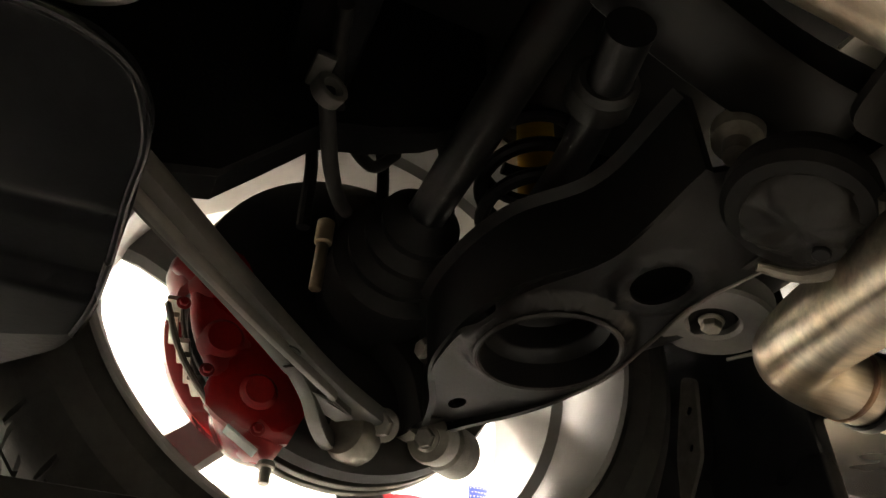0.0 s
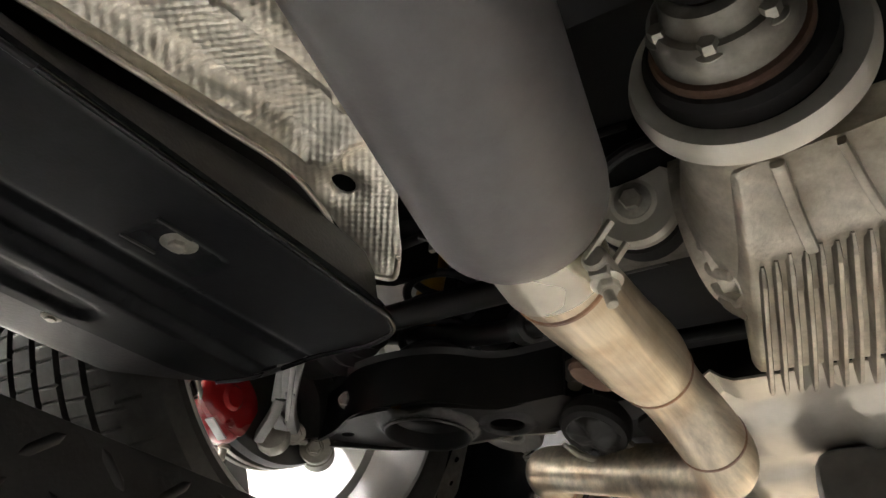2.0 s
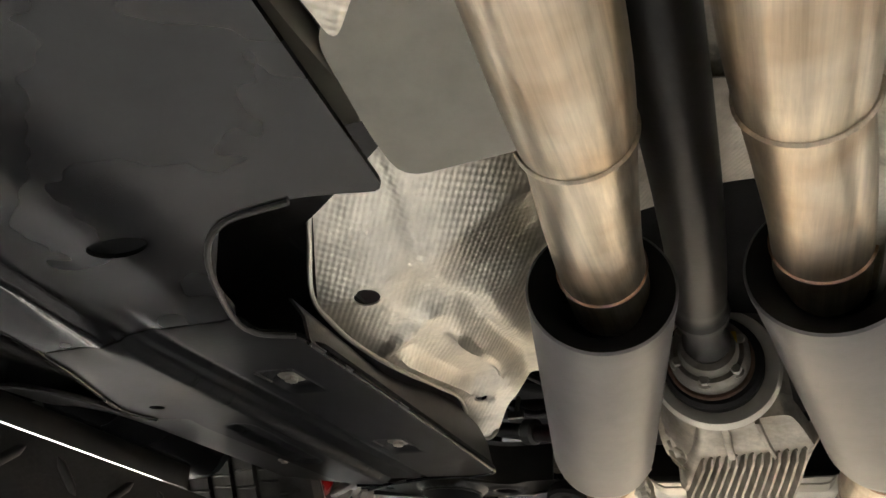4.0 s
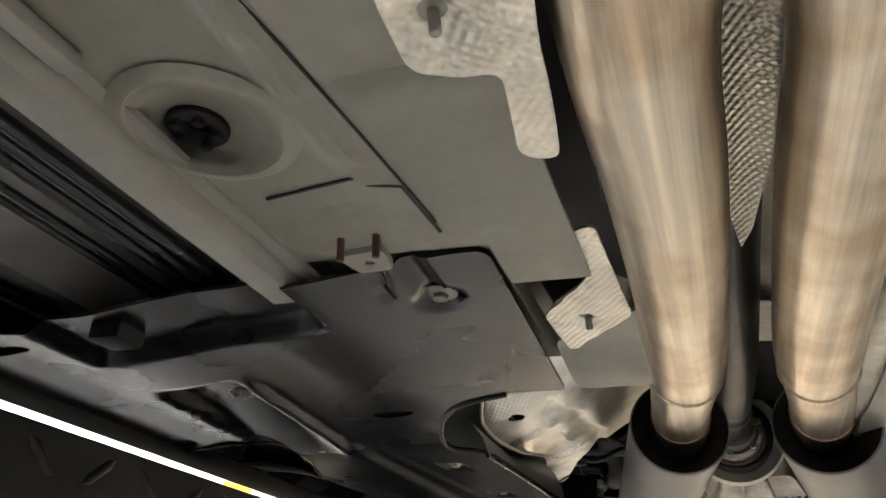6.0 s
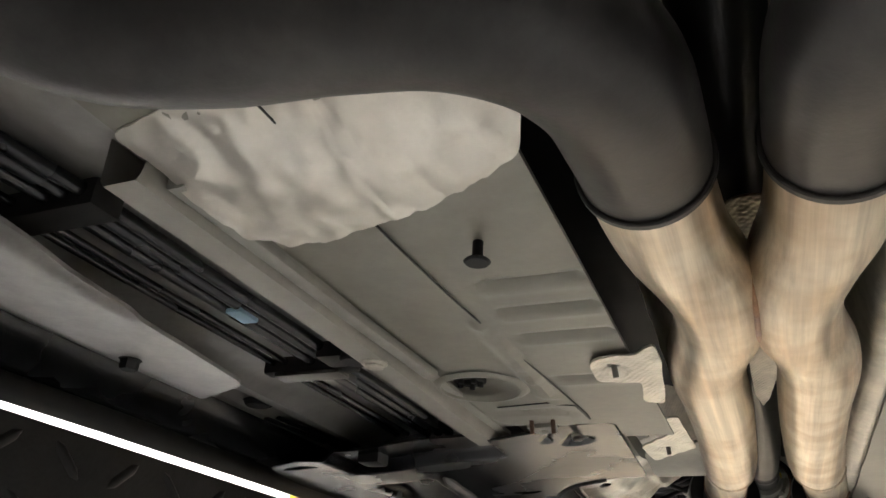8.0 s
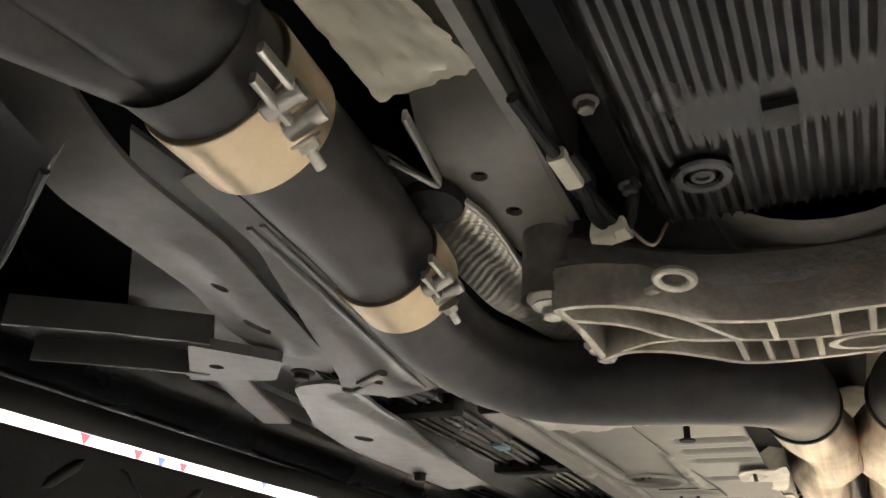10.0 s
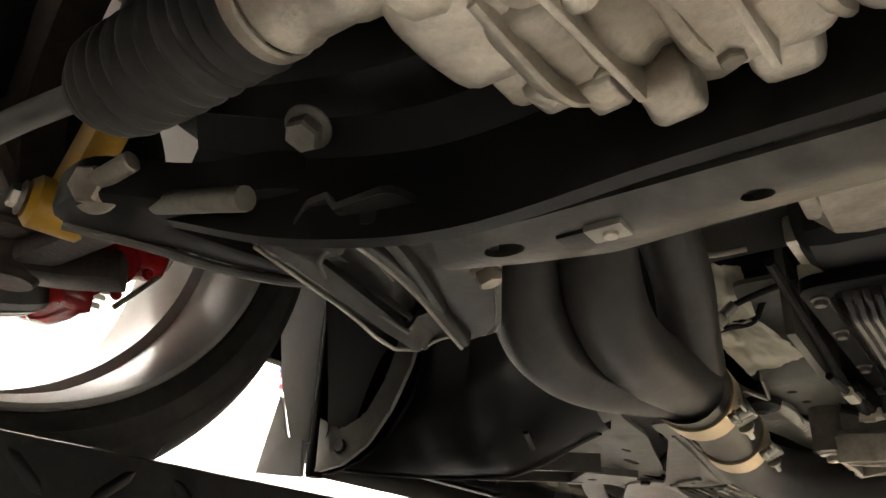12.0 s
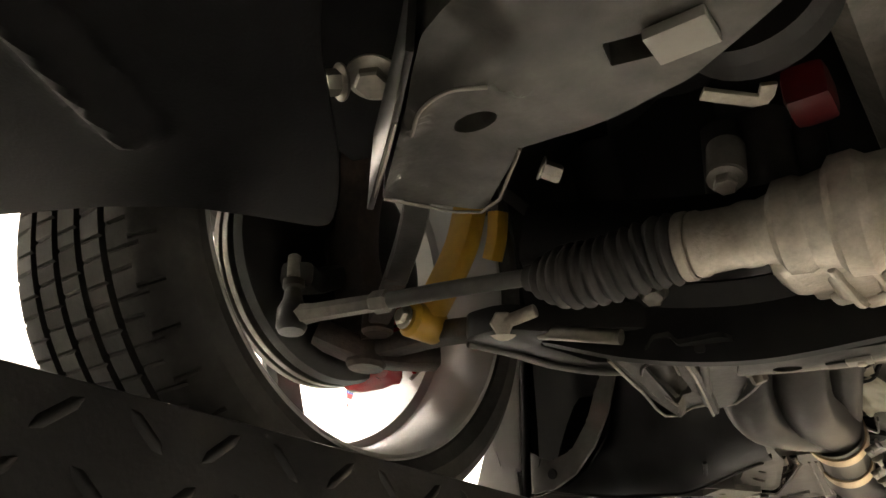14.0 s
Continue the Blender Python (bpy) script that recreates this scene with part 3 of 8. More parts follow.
part("outer_floor", sheet([(-0.70, -1.50), (-0.375, -1.80), (-0.375, -0.45), (-0.70, -0.45)], outer_height, 0.004, 0.014), M["bright_paint"], car, "grey outer floor flange")
bm = bmesh.new()
prev = None
sill_sec = [(-0.688, 0.012), (-0.690, -0.010), (-0.700, -0.030), (-0.716, -0.052), (-0.735, -0.060), (-0.800, -0.064), (-0.824, -0.058), (-0.832, -0.040), (-0.865, 0.02), (-0.91, 0.20), (-0.86, 0.22), (-0.70, 0.10)]
for y in np.linspace(-1.84, 0.33, 44):
    row = [bm.verts.new((x, y, z)) for x, z in sill_sec]
    if prev:
        for k in range(len(row)):
            j = (k + 1) % len(row)
            bm.faces.new((prev[k], prev[j], row[j], row[k]))
    else:
        bm.faces.new(row)
    prev = row
bm.faces.new(prev[::-1])
part("sill", bm, M["black_plastic"], car, "black plastic side sill")
part("sill_flange", bar([(-0.732, -1.915, -0.076), (-0.732, -1.25, -0.075), (-0.728, -0.9, -0.072), (-0.728, 0.28, -0.072)], 0.003, 0.030, 3), M["black_paint"], car)
for x, y in ((-0.676, -0.60), (-0.655, -0.60), (-0.660, -1.02)):
    part("sill_slot", bar([(x, y - 0.05, -0.0075), (x + 0.012, y + 0.10, -0.0075)], 0.010, 0.004, 2, 0.5), M["matte_black"], car)
part("sill_plug", rod((-0.655, -0.705, 0.004), (0, 0, -1), 0.022, 0.010, 0.3), M["rubber"], car)

# closing skins: upper body that keeps daylight off the underside
part("upper_body", block((-0.90, -3.9, 0.62), (0.90, 1.9, 0.66), 0.01), M["body_black"], car)
part("side_skin", block((-0.925, -1.86, 0.10), (-0.90, 0.20, 0.64), 0.006), M["body_black"], car)
part("side_skin", block((0.72, -3.9, -0.06), (0.76, 1.9, 0.64), 0.006), M["body_black"], car)
part("rear_skin", block((-0.90, 1.80, 0.02), (0.74, 1.84, 0.64), 0.006), M["body_black"], car)
part("nose_skin", block((-0.90, -3.9, 0.06), (0.74, -3.86, 0.64), 0.006), M["body_black"], car)
part("inner_floor", block((-0.72, -1.70, 0.16), (0.74, 0.40, 0.18), 0.004), M["body_black"], car)
part("opposite_floor", sheet([(0.12, -1.60), (0.74, -1.60), (0.74, 0.40), (0.12, 0.40)], lambda x, y: -0.02 + 0.006 * bump1(y % 0.2, 0.1, 0.03), 0.004, 0.05), M["pan_paint"], car, "olive-grey painted floor pressing")

# tunnel lining of embossed foil
def tunnel(y0, y1):
    bm = bmesh.new()
    sec = [(-0.088, -0.010), (-0.094, 0.03), (-0.090, 0.075), (-0.070, 0.120), (-0.035, 0.142), (0.0, 0.147), (0.035, 0.142), (0.070, 0.120), (0.090, 0.075), (0.094, 0.03), (0.10, 0.0), (0.16, -0.012), (0.24, -0.014)]
    rng = random.Random(4)
    prev = None
    for y in np.linspace(y0, y1, 60):
        row = [bm.verts.new((x * (1 + 0.04 * math.sin(y * 7)) + rng.uniform(-1, 1) * 0.0015, y, z + rng.uniform(-1, 1) * 0.0015)) for x, z in spline(sec, 3)]
        if prev:
            for a, b, c, d in zip(prev, prev[1:], row[1:], row):
                bm.faces.new((a, b, c, d))
        prev = row
    return bm


liner = solo("tunnel_heat_shield", tunnel(-1.30, 0.02), M["foil_fine"], "embossed bright aluminium heat shield lining the tunnel", "heat shield", sharp=60)


def tab(outline, z, hole, r, dome):
    def h(x, y):
        d = math.hypot(x - hole[0], y - hole[1])
        return z + dome * bump1(d, 0, 0.020) + 0.0012 * math.sin(x * 190) * math.sin(y * 120)
    return sheet(rounded(outline, 0.012), h, 0.0025, 0.007, [circle_pts(hole[0], hole[1], r, 14)])


part("mounting_tab", tab([(-0.160, -0.832), (-0.160, -0.797), (-0.140, -0.785), (-0.117, -0.784), (-0.122, -0.740), (-0.127, -0.711), (-0.104, -0.703), (-0.098, -0.75), (-0.094, -0.80), (-0.088, -0.845), (-0.090, -0.890), (-0.102, -0.880), (-0.112, -0.866), (-0.138, -0.868), (-0.155, -0.858)], -0.029, (-0.138, -0.827), 0.0068, 0.008), M["foil_bold"], liner, sharp=60)
part("mounting_tab", tab([(-0.171, -0.452), (-0.164, -0.362), (-0.096, -0.438), (-0.102, -0.605), (-0.124, -0.594), (-0.120, -0.520)], -0.018, (-0.137, -0.434), 0.0065, 0.006), M["foil_bold"], liner, sharp=60)
for x, y, z in ((-0.1385, -0.828, -0.024), (-0.1370, -0.434, -0.013)):
    part("stud", merge(rod((x, y, z + 0.012), (0.1, 0.2, -1), 0.003, 0.024), rod((x, y, z + 0.004), (0, 0, -1), 0.010, 0.003)), M["bare_steel"], liner)

part("tongue", sheet(rounded([(-0.012, -1.02), (0.022, -1.02), (0.020, -0.758), (0.019, -0.579), (0.007, -0.469), (-0.002, -0.437), (-0.010, -0.498), (-0.012, -0.606), (-0.010, -0.754)], 0.006), lambda x, y: 0.035 + 0.004 * math.cos((x - 0.004) * 90), 0.002, 0.007), M["foil_bold"], liner, "embossed foil tongue", sharp=60)

# a bright ledge of the tunnel's edge beside the rear tab
part("tunnel_ledge", sheet(rounded([(-0.182, -0.36), (-0.085, -0.43), (-0.078, -0.25), (-0.178, -0.24)], 0.02), lambda x, y: -0.006 - 0.012 * ramp(y, -0.36, -0.27), 0.004, 0.015), M["pan_paint"], car)

# small brackets and studs on the floor
part("panel_seam", bar([(-0.305, -0.694, -0.0216), (-0.234, -0.704, -0.0216), (-0.231, -0.694, -0.0216), (-0.210, -0.687, -0.0216), (-0.206, -0.625, -0.0216)], 0.0024, 0.0016, 0), M["black_paint"], car)
part("bracket", slab(rounded([(-0.292, -0.616), (-0.252, -0.620), (-0.256, -0.588), (-0.286, -0.586)], 0.006), -0.0285, -0.0225, 0.0015, [circle_pts(-0.271, -0.602, 0.005, 12)]), M["primer"], car, "small grey welded bracket")
for x in (-0.280, -0.252):
    part("weld_stud", rod((x, -0.633, -0.020), (0.05, 0.1, -1), 0.0028, 0.020), M["rust"], car)
part("push_pin", merge(rod((-0.180, -1.112, -0.022), (0, 0, -1), 0.004, 0.016), rod((-0.180, -1.112, -0.037), (0, 0, -1), 0.010, 0.003)), M["rubber"], car)


# ---- brake and fuel lines in a bundle ----
lines = thing("fluid_line_bundle", (-0.49, -1.0, -0.006), "bundle of black coated brake and fuel lines along the floor", "pipes")
for x, r in ((-0.443, 0.0062), (-0.460, 0.0062), (-0.478, 0.0062), (-0.512, 0.0036), (-0.529, 0.0036)):
    part("line", tube([(x + 0.075, -1.56, 0.004, r), (x + 0.055, -1.47, 0.000, r), (x + 0.008, -1.40, -0.004, r), (x, -1.2, -0.004, r), (x + 0.002, -0.9, -0.004, r), (x + 0.004, -0.52, -0.004, r)], per=6, sides=12), M["black_plastic"], lines)
clip = part("line_clip", block((-0.540, -0.858, -0.016), (-0.420, -0.838, 0.004), 0.004), M["rubber"], lines, "black plastic line clip")
part("clip_plate", block((-0.522, -0.860, -0.0215), (-0.436, -0.835, -0.0165), 0.0015), M["frame_grey"], lines, "grey clip plate")
part("tape", block((-0.472, -1.022, -0.0125), (-0.455, -0.992, -0.0075), 0.001), M["blue"], lines, "pale blue tape mark")
part("clip_nut", merge(rod((-0.402, -0.886, 0.0), (0, 0, -1), 0.017, 0.022), block((-0.445, -0.900, -0.018), (-0.395, -0.862, 0.002), 0.005)), M["rubber"], lines)
part("line_clip", block((-0.55, -1.235, -0.018), (-0.43, -1.205, 0.006), 0.004), M["rubber"], lines, "black plastic line clip")


# dark rail of the shell beside the rear wheel
rail_bm = bmesh.new()
rail_side = [(0.38, 0.06), (0.50, 0.055), (0.546, 0.068), (0.580, 0.108), (0.614, 0.149), (0.658, 0.164), (0.706, 0.188), (0.76, 0.23), (0.76, 0.35), (0.38, 0.35)]
rail_rows = [[rail_bm.verts.new((x, y, z + dz)) for y, z in rail_side] for x, dz in ((-0.500, 0.0), (-0.504, -0.004), (-0.530, -0.004), (-0.534, 0.0))]
for r0, r1 in zip(rail_rows, rail_rows[1:]):
    for k in range(len(rail_side)):
        rail_bm.faces.new((r0[k], r1[k], r1[(k + 1) % len(rail_side)], r0[(k + 1) % len(rail_side)]))
rail_bm.faces.new(rail_rows[0])
rail_bm.faces.new(rail_rows[-1][::-1])
part("rear_rail", rail_bm, M["matte_black"], car)

# ---- black undertray behind the rear floor ----
def tray_height(x, y):
    front = -0.015 - 0.029 * ramp(-x, 0.19, 0.42) - 0.017 * ramp(-x, 0.42, 0.60) - 0.006 * ramp(-x, 0.64, 0.72)
    s = x + 0.07 * (y + 0.386)
    side = ramp(s, -0.612, -0.594) * (1 - ramp(s, -0.522, -0.506))
    front += 0.022 * side * ramp(y, -0.425, -0.398) * (1 - 0.85 * ramp(y, -0.34, -0.14))                                       # long pressed channel
    front -= 0.008 * bump1(s, -0.494, 0.014) * ramp(y, -0.43, -0.39)
    front += 0.015 * (1 - ramp(y, -0.520, -0.504)) * ramp(-x, 0.352, 0.361) * (1 - ramp(-x, 0.590, 0.606))                      # lifted front flange
    front += 0.004 * (1 - ramp(seg_dist(x, y, -0.279, -0.575, -0.286, -0.535), 0.004, 0.008))                                   # short groove
    front += 0.005 * (1 - ramp(seg_dist(x, y, -0.249, -0.585, -0.250, -0.530), 0.008, 0.012))                                   # wide groove ahead of the bolt
    front += 0.007 * (1 - ramp(math.hypot(x + 0.249, y + 0.508), 0.016, 0.021))
    back = -0.047 + 0.040 * (y - 0.02) - 0.010 * ramp(-x - 0.05 * y, 0.492, 0.502)
    back += 0.004 * bump1(x, -0.462, 0.010)
    w = ramp(y, -0.20, -0.08)
    z = front * (1 - w) + back * w
    z -= 0.0030 * bump1(x, -0.330, 0.006) * ramp(y, -0.11, -0.08)
    z += 0.005 * (1 - ramp(seg_dist(x, y, -0.545, 0.14, -0.560, 0.32), 0.012, 0.018))
    for bx, by in ((-0.411, 0.020), (-0.416, 0.300)):
        d = max(abs(x - bx), abs(y - by) * 0.62)
        z += 0.006 * (1 - ramp(d, 0.016, 0.021))
    return z


tray = thing("undertray", (-0.45, 0.0, -0.06), "large black moulded plastic undertray with pressed channels and bolts", "undertray")
tray_front = rounded([(-0.186, -0.578), (-0.290, -0.584), (-0.352, -0.592), (-0.375, -0.584), (-0.560, -0.586), (-0.640, -0.603), (-0.700, -0.588), (-0.722, -0.487), (-0.746, -0.190), (-0.690, -0.203), (-0.630, -0.207), (-0.590, -0.182), (-0.5865, -0.1325), (-0.369, -0.1325), (-0.366, -0.175), (-0.315, -0.245), (-0.262, -0.245), (-0.197, -0.225)], 0.014, 4)
tray_back = rounded([(-0.372, -0.1305), (-0.586, -0.1305), (-0.585, -0.105), (-0.612, -0.030), (-0.640, 0.050), (-0.628, 0.082), (-0.585, 0.088), (-0.592, 0.12), (-0.592, 0.30), (-0.590, 0.448), (-0.572, 0.494), (-0.540, 0.500), (-0.440, 0.504), (-0.375, 0.503), (-0.346, 0.490), (-0.331, 0.463), (-0.3265, 0.42), (-0.3265, -0.07), (-0.340, -0.095), (-0.372, -0.105)], 0.012, 4)
tray_holes = [circle_pts(-0.398, -0.250, 0.026, 16, 0.012), circle_pts(-0.706, -0.232, 0.021, 16, 0.016), circle_pts(-0.660, -0.566, 0.030, 16, 0.010), circle_pts(-0.592, 0.040, 0.010, 12, 0.007)]
part("front_panel", sheet(tray_front, tray_height, 0.004, 0.0058, tray_holes[:3]), M["black_plastic"], tray, "glossy black front panel", sharp=50)
part("rear_panel", sheet(tray_back, tray_height, 0.004, 0.0058, tray_holes[3:]), M["tray_matte"], tray, "satin black rear panel", sharp=50)
part("rim_bead", tube([(x, y, tray_height(x, y) - 0.001) for x, y in ((-0.330, -0.085), (-0.329, 0.02), (-0.329, 0.30), (-0.330, 0.42), (-0.334, 0.463), (-0.348, 0.487), (-0.376, 0.499), (-0.44, 0.500), (-0.540, 0.496), (-0.570, 0.490))], 0.0026, 6, 10), M["black_plastic"], tray)
wall_bm = bmesh.new()
wall_rows = []
for y in np.linspace(-0.085, 0.440, 24):
    z0, z1 = tray_height(-0.3285, y), -0.010 + 0.042 * ramp(y, 0.08, 0.36)
    wall_rows.append([wall_bm.verts.new(p) for p in ((-0.3285, y, z0), (-0.338, y, z0 * 0.45 + z1 * 0.55), (-0.3545, y, z1), (-0.3585, y, z1), (-0.341, y, z0 * 0.45 + z1 * 0.55), (-0.3325, y, z0 + 0.003))])
for p, q in zip(wall_rows, wall_rows[1:]):
    for k in range(6):
        wall_bm.faces.new((p[k], p[(k + 1) % 6], q[(k + 1) % 6], q[k]))
wall_bm.faces.new(wall_rows[0])
wall_bm.faces.new(wall_rows[-1][::-1])
part("inner_wall", wall_bm, M["grey_plastic"], tray)
part("arch_lip", tube([(x, y, tray_height(x, y) - 0.001) for x, y in ((-0.742, -0.192), (-0.690, -0.200), (-0.632, -0.204), (-0.593, -0.180), (-0.588, -0.105), (-0.614, -0.030), (-0.637, 0.050), (-0.624, 0.080))], 0.0022, 6, 8), M["black_plastic"], tray)
part("cutout_lip", tube([(x, y, tray_height(x, y) - 0.001) for x, y in ((-0.262, -0.243), (-0.315, -0.243), (-0.364, -0.175), (-0.370, -0.107), (-0.338, -0.094))], 0.0026, 6, 8), M["grey_plastic"], tray)
for x, y in ((-0.411, 0.020), (-0.416, 0.300), (-0.249, -0.506), (-0.548, -0.548), (-0.556, -0.335)):
    part("bolt", hexbolt((x, y, tray_height(x, y) + 0.001), (0, 0, -1), 0.0075, 0.007, 2.0), M["zinc"] if y > -0.33 else M["cast_dark"], tray, "worn zinc flange bolt")
for x, y in ((-0.411, 0.020), (-0.416, 0.300)):
    for dx in (-0.020, 0.022):
        part("pocket_edge", bar([(x + dx, y - 0.036, tray_height(x + dx, y - 0.036) - 0.0005), (x + dx, y - 0.004, tray_height(x + dx, y - 0.004) - 0.0005)], 0.0022, 0.002, 2), M["grey_plastic"], tray)
part("clip_block", block((-0.566, -0.566, -0.056), (-0.530, -0.530, -0.030), 0.006), M["rubber"], tray, "black plastic clip")

# added sheet, closes the gap above the tray against daylight
part("closing_floor", sheet([(-0.76, -0.66), (-0.19, -0.60), (-0.19, -0.22), (-0.36, -0.10), (-0.36, 0.42), (-0.76, 0.30)], lambda x, y: 0.05 + 0.008 * math.sin(x * 14) * math.sin(y * 9), 0.004, 0.04), M["black_paint"], car)

# outer skirt of the tray down by the wheel
def skirt_height(x, y):
    return -0.0535 + 0.040 * (y - 0.02) + 0.10 * ramp(-x, 0.66, 0.80) * ramp(y, 0.0, 0.15)


skirt = thing("wheel_arch_deflector", (-0.62, 0.25, -0.058), "dark grey plastic deflector ahead of the rear wheel", "liner")
part("panel", sheet(rounded([(-0.580, 0.10), (-0.580, 0.30), (-0.578, 0.44), (-0.566, 0.494), (-0.600, 0.486), (-0.650, 0.440), (-0.74, 0.36), (-0.79, 0.20), (-0.800, -0.030), (-0.700, -0.062), (-0.662, -0.005), (-0.655, 0.06)], 0.02), skirt_height, 0.004, 0.012), M["grey_plastic"], skirt, sharp=50)
part("rim_bead", tube([(x, y, skirt_height(x, y) - 0.001) for x, y in ((-0.797, -0.028), (-0.700, -0.058), (-0.664, -0.003), (-0.652, 0.06), (-0.600, 0.09))], 0.0022, 6, 8), M["grey_plastic"], skirt)
part("screw", hexbolt((-0.60, 0.32, skirt_height(-0.60, 0.32) - 0.001), (0, 0, -1), 0.005, 0.004, 1.8), M["zinc"], skirt)


# ---- embossed shield beside the tray ----
def shield_height(x, y):
    z = -0.004 + 0.042 * ramp(y, 0.08, 0.36) - 0.014 * ramp(y, 0.39, 0.47) + 0.26 * (x + 0.350)
    L = -0.287 + 0.026 * ramp(y, 0.0, 0.05) - 0.020 * ramp(y, 0.24, 0.36)
    z += 0.52 * max(0.0, x - L) - 0.95 * max(0.0, x - L - 0.028) + 0.82 * max(0.0, x - L - 0.044)
    z += 0.6 * max(0.0, -0.048 - y)
    z += 0.009 * ramp(x, -0.322, -0.314) * (1 - ramp(x, L - 0.012, L - 0.004)) * ramp(y, 0.075, 0.090) * (1 - ramp(y, 0.290, 0.320))
    z -= 0.007 * bump1(seg_dist(x, y, -0.335, 0.075, L, 0.03), 0, 0.012)
    z -= 0.005 * bump1(seg_dist(x, y, -0.328, 0.09, -0.326, 0.33), 0, 0.005)
    z -= 0.006 * bump1(seg_dist(x, y, -0.262, 0.10, -0.275, 0.31), 0, 0.006)
    z -= 0.010 * bump1(seg_dist(x, y, -0.315, 0.335, -0.262, 0.33), 0, 0.016)
    z += 0.006 * bump1(math.hypot(x + 0.327, (y - 0.372) * 0.8), 0, 0.022)
    z += 0.0014 * noise.noise(Vector((x * 26, y * 18, 0.3))) + 0.0008 * noise.noise(Vector((x * 70, y * 60, 2.3)))
    return z


rear_shield = thing("heat_shield", (-0.3, 0.2, 0.0), "crumpled embossed aluminium heat shield beside the undertray", "heat shield")
part("panel", sheet(rounded([(-0.303, -0.172), (-0.130, -0.172), (-0.130, 0.33), (-0.250, 0.36), (-0.300, 0.41), (-0.328, 0.462), (-0.348, 0.482), (-0.366, 0.462), (-0.352, 0.375), (-0.346, 0.355), (-0.343, 0.25), (-0.342, 0.10), (-0.347, 0.088), (-0.351, -0.045)], 0.012), shield_height, 0.002, 0.0065, [circle_pts(-0.305, -0.036, 0.012, 18, 0.014), circle_pts(-0.327, 0.372, 0.008, 14, 0.013)]), M["foil"], rear_shield, sharp=60)
part("folded_edge", tube([(x, y, shield_height(x, y) - 0.002) for x, y in ((-0.306, -0.166), (-0.330, -0.11), (-0.349, -0.055), (-0.350, -0.02), (-0.347, 0.07), (-0.342, 0.105), (-0.343, 0.25), (-0.346, 0.34), (-0.353, 0.38), (-0.365, 0.455), (-0.349, 0.479), (-0.330, 0.460))], 0.0026, 6, 8), M["sheet_alu"], rear_shield)
part("stud", merge(rod((-0.303, -0.034, 0.075), (0.1, 0.2, -1), 0.004, 0.036), rod((-0.303, -0.034, 0.05), (0, 0, -1), 0.007, 0.003)), M["bare_steel"], rear_shield)
part("upper_tunnel_skin", sheet(rounded([(-0.14, -0.11), (0.30, -0.11), (0.30, 0.035), (0.02, 0.050), (-0.06, 0.070), (-0.14, 0.11)], 0.012), lambda x, y: 0.130 + 0.01 * noise.noise(Vector((x * 9, y * 9, 4))), 0.002, 0.02), M["foil_fine"], rear_shield, sharp=60)
# added near-black sheet, its colour gives the tunnel's dark depth behind the foil
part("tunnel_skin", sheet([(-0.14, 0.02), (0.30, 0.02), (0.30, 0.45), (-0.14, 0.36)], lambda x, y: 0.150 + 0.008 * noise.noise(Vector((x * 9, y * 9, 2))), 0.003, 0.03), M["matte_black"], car)


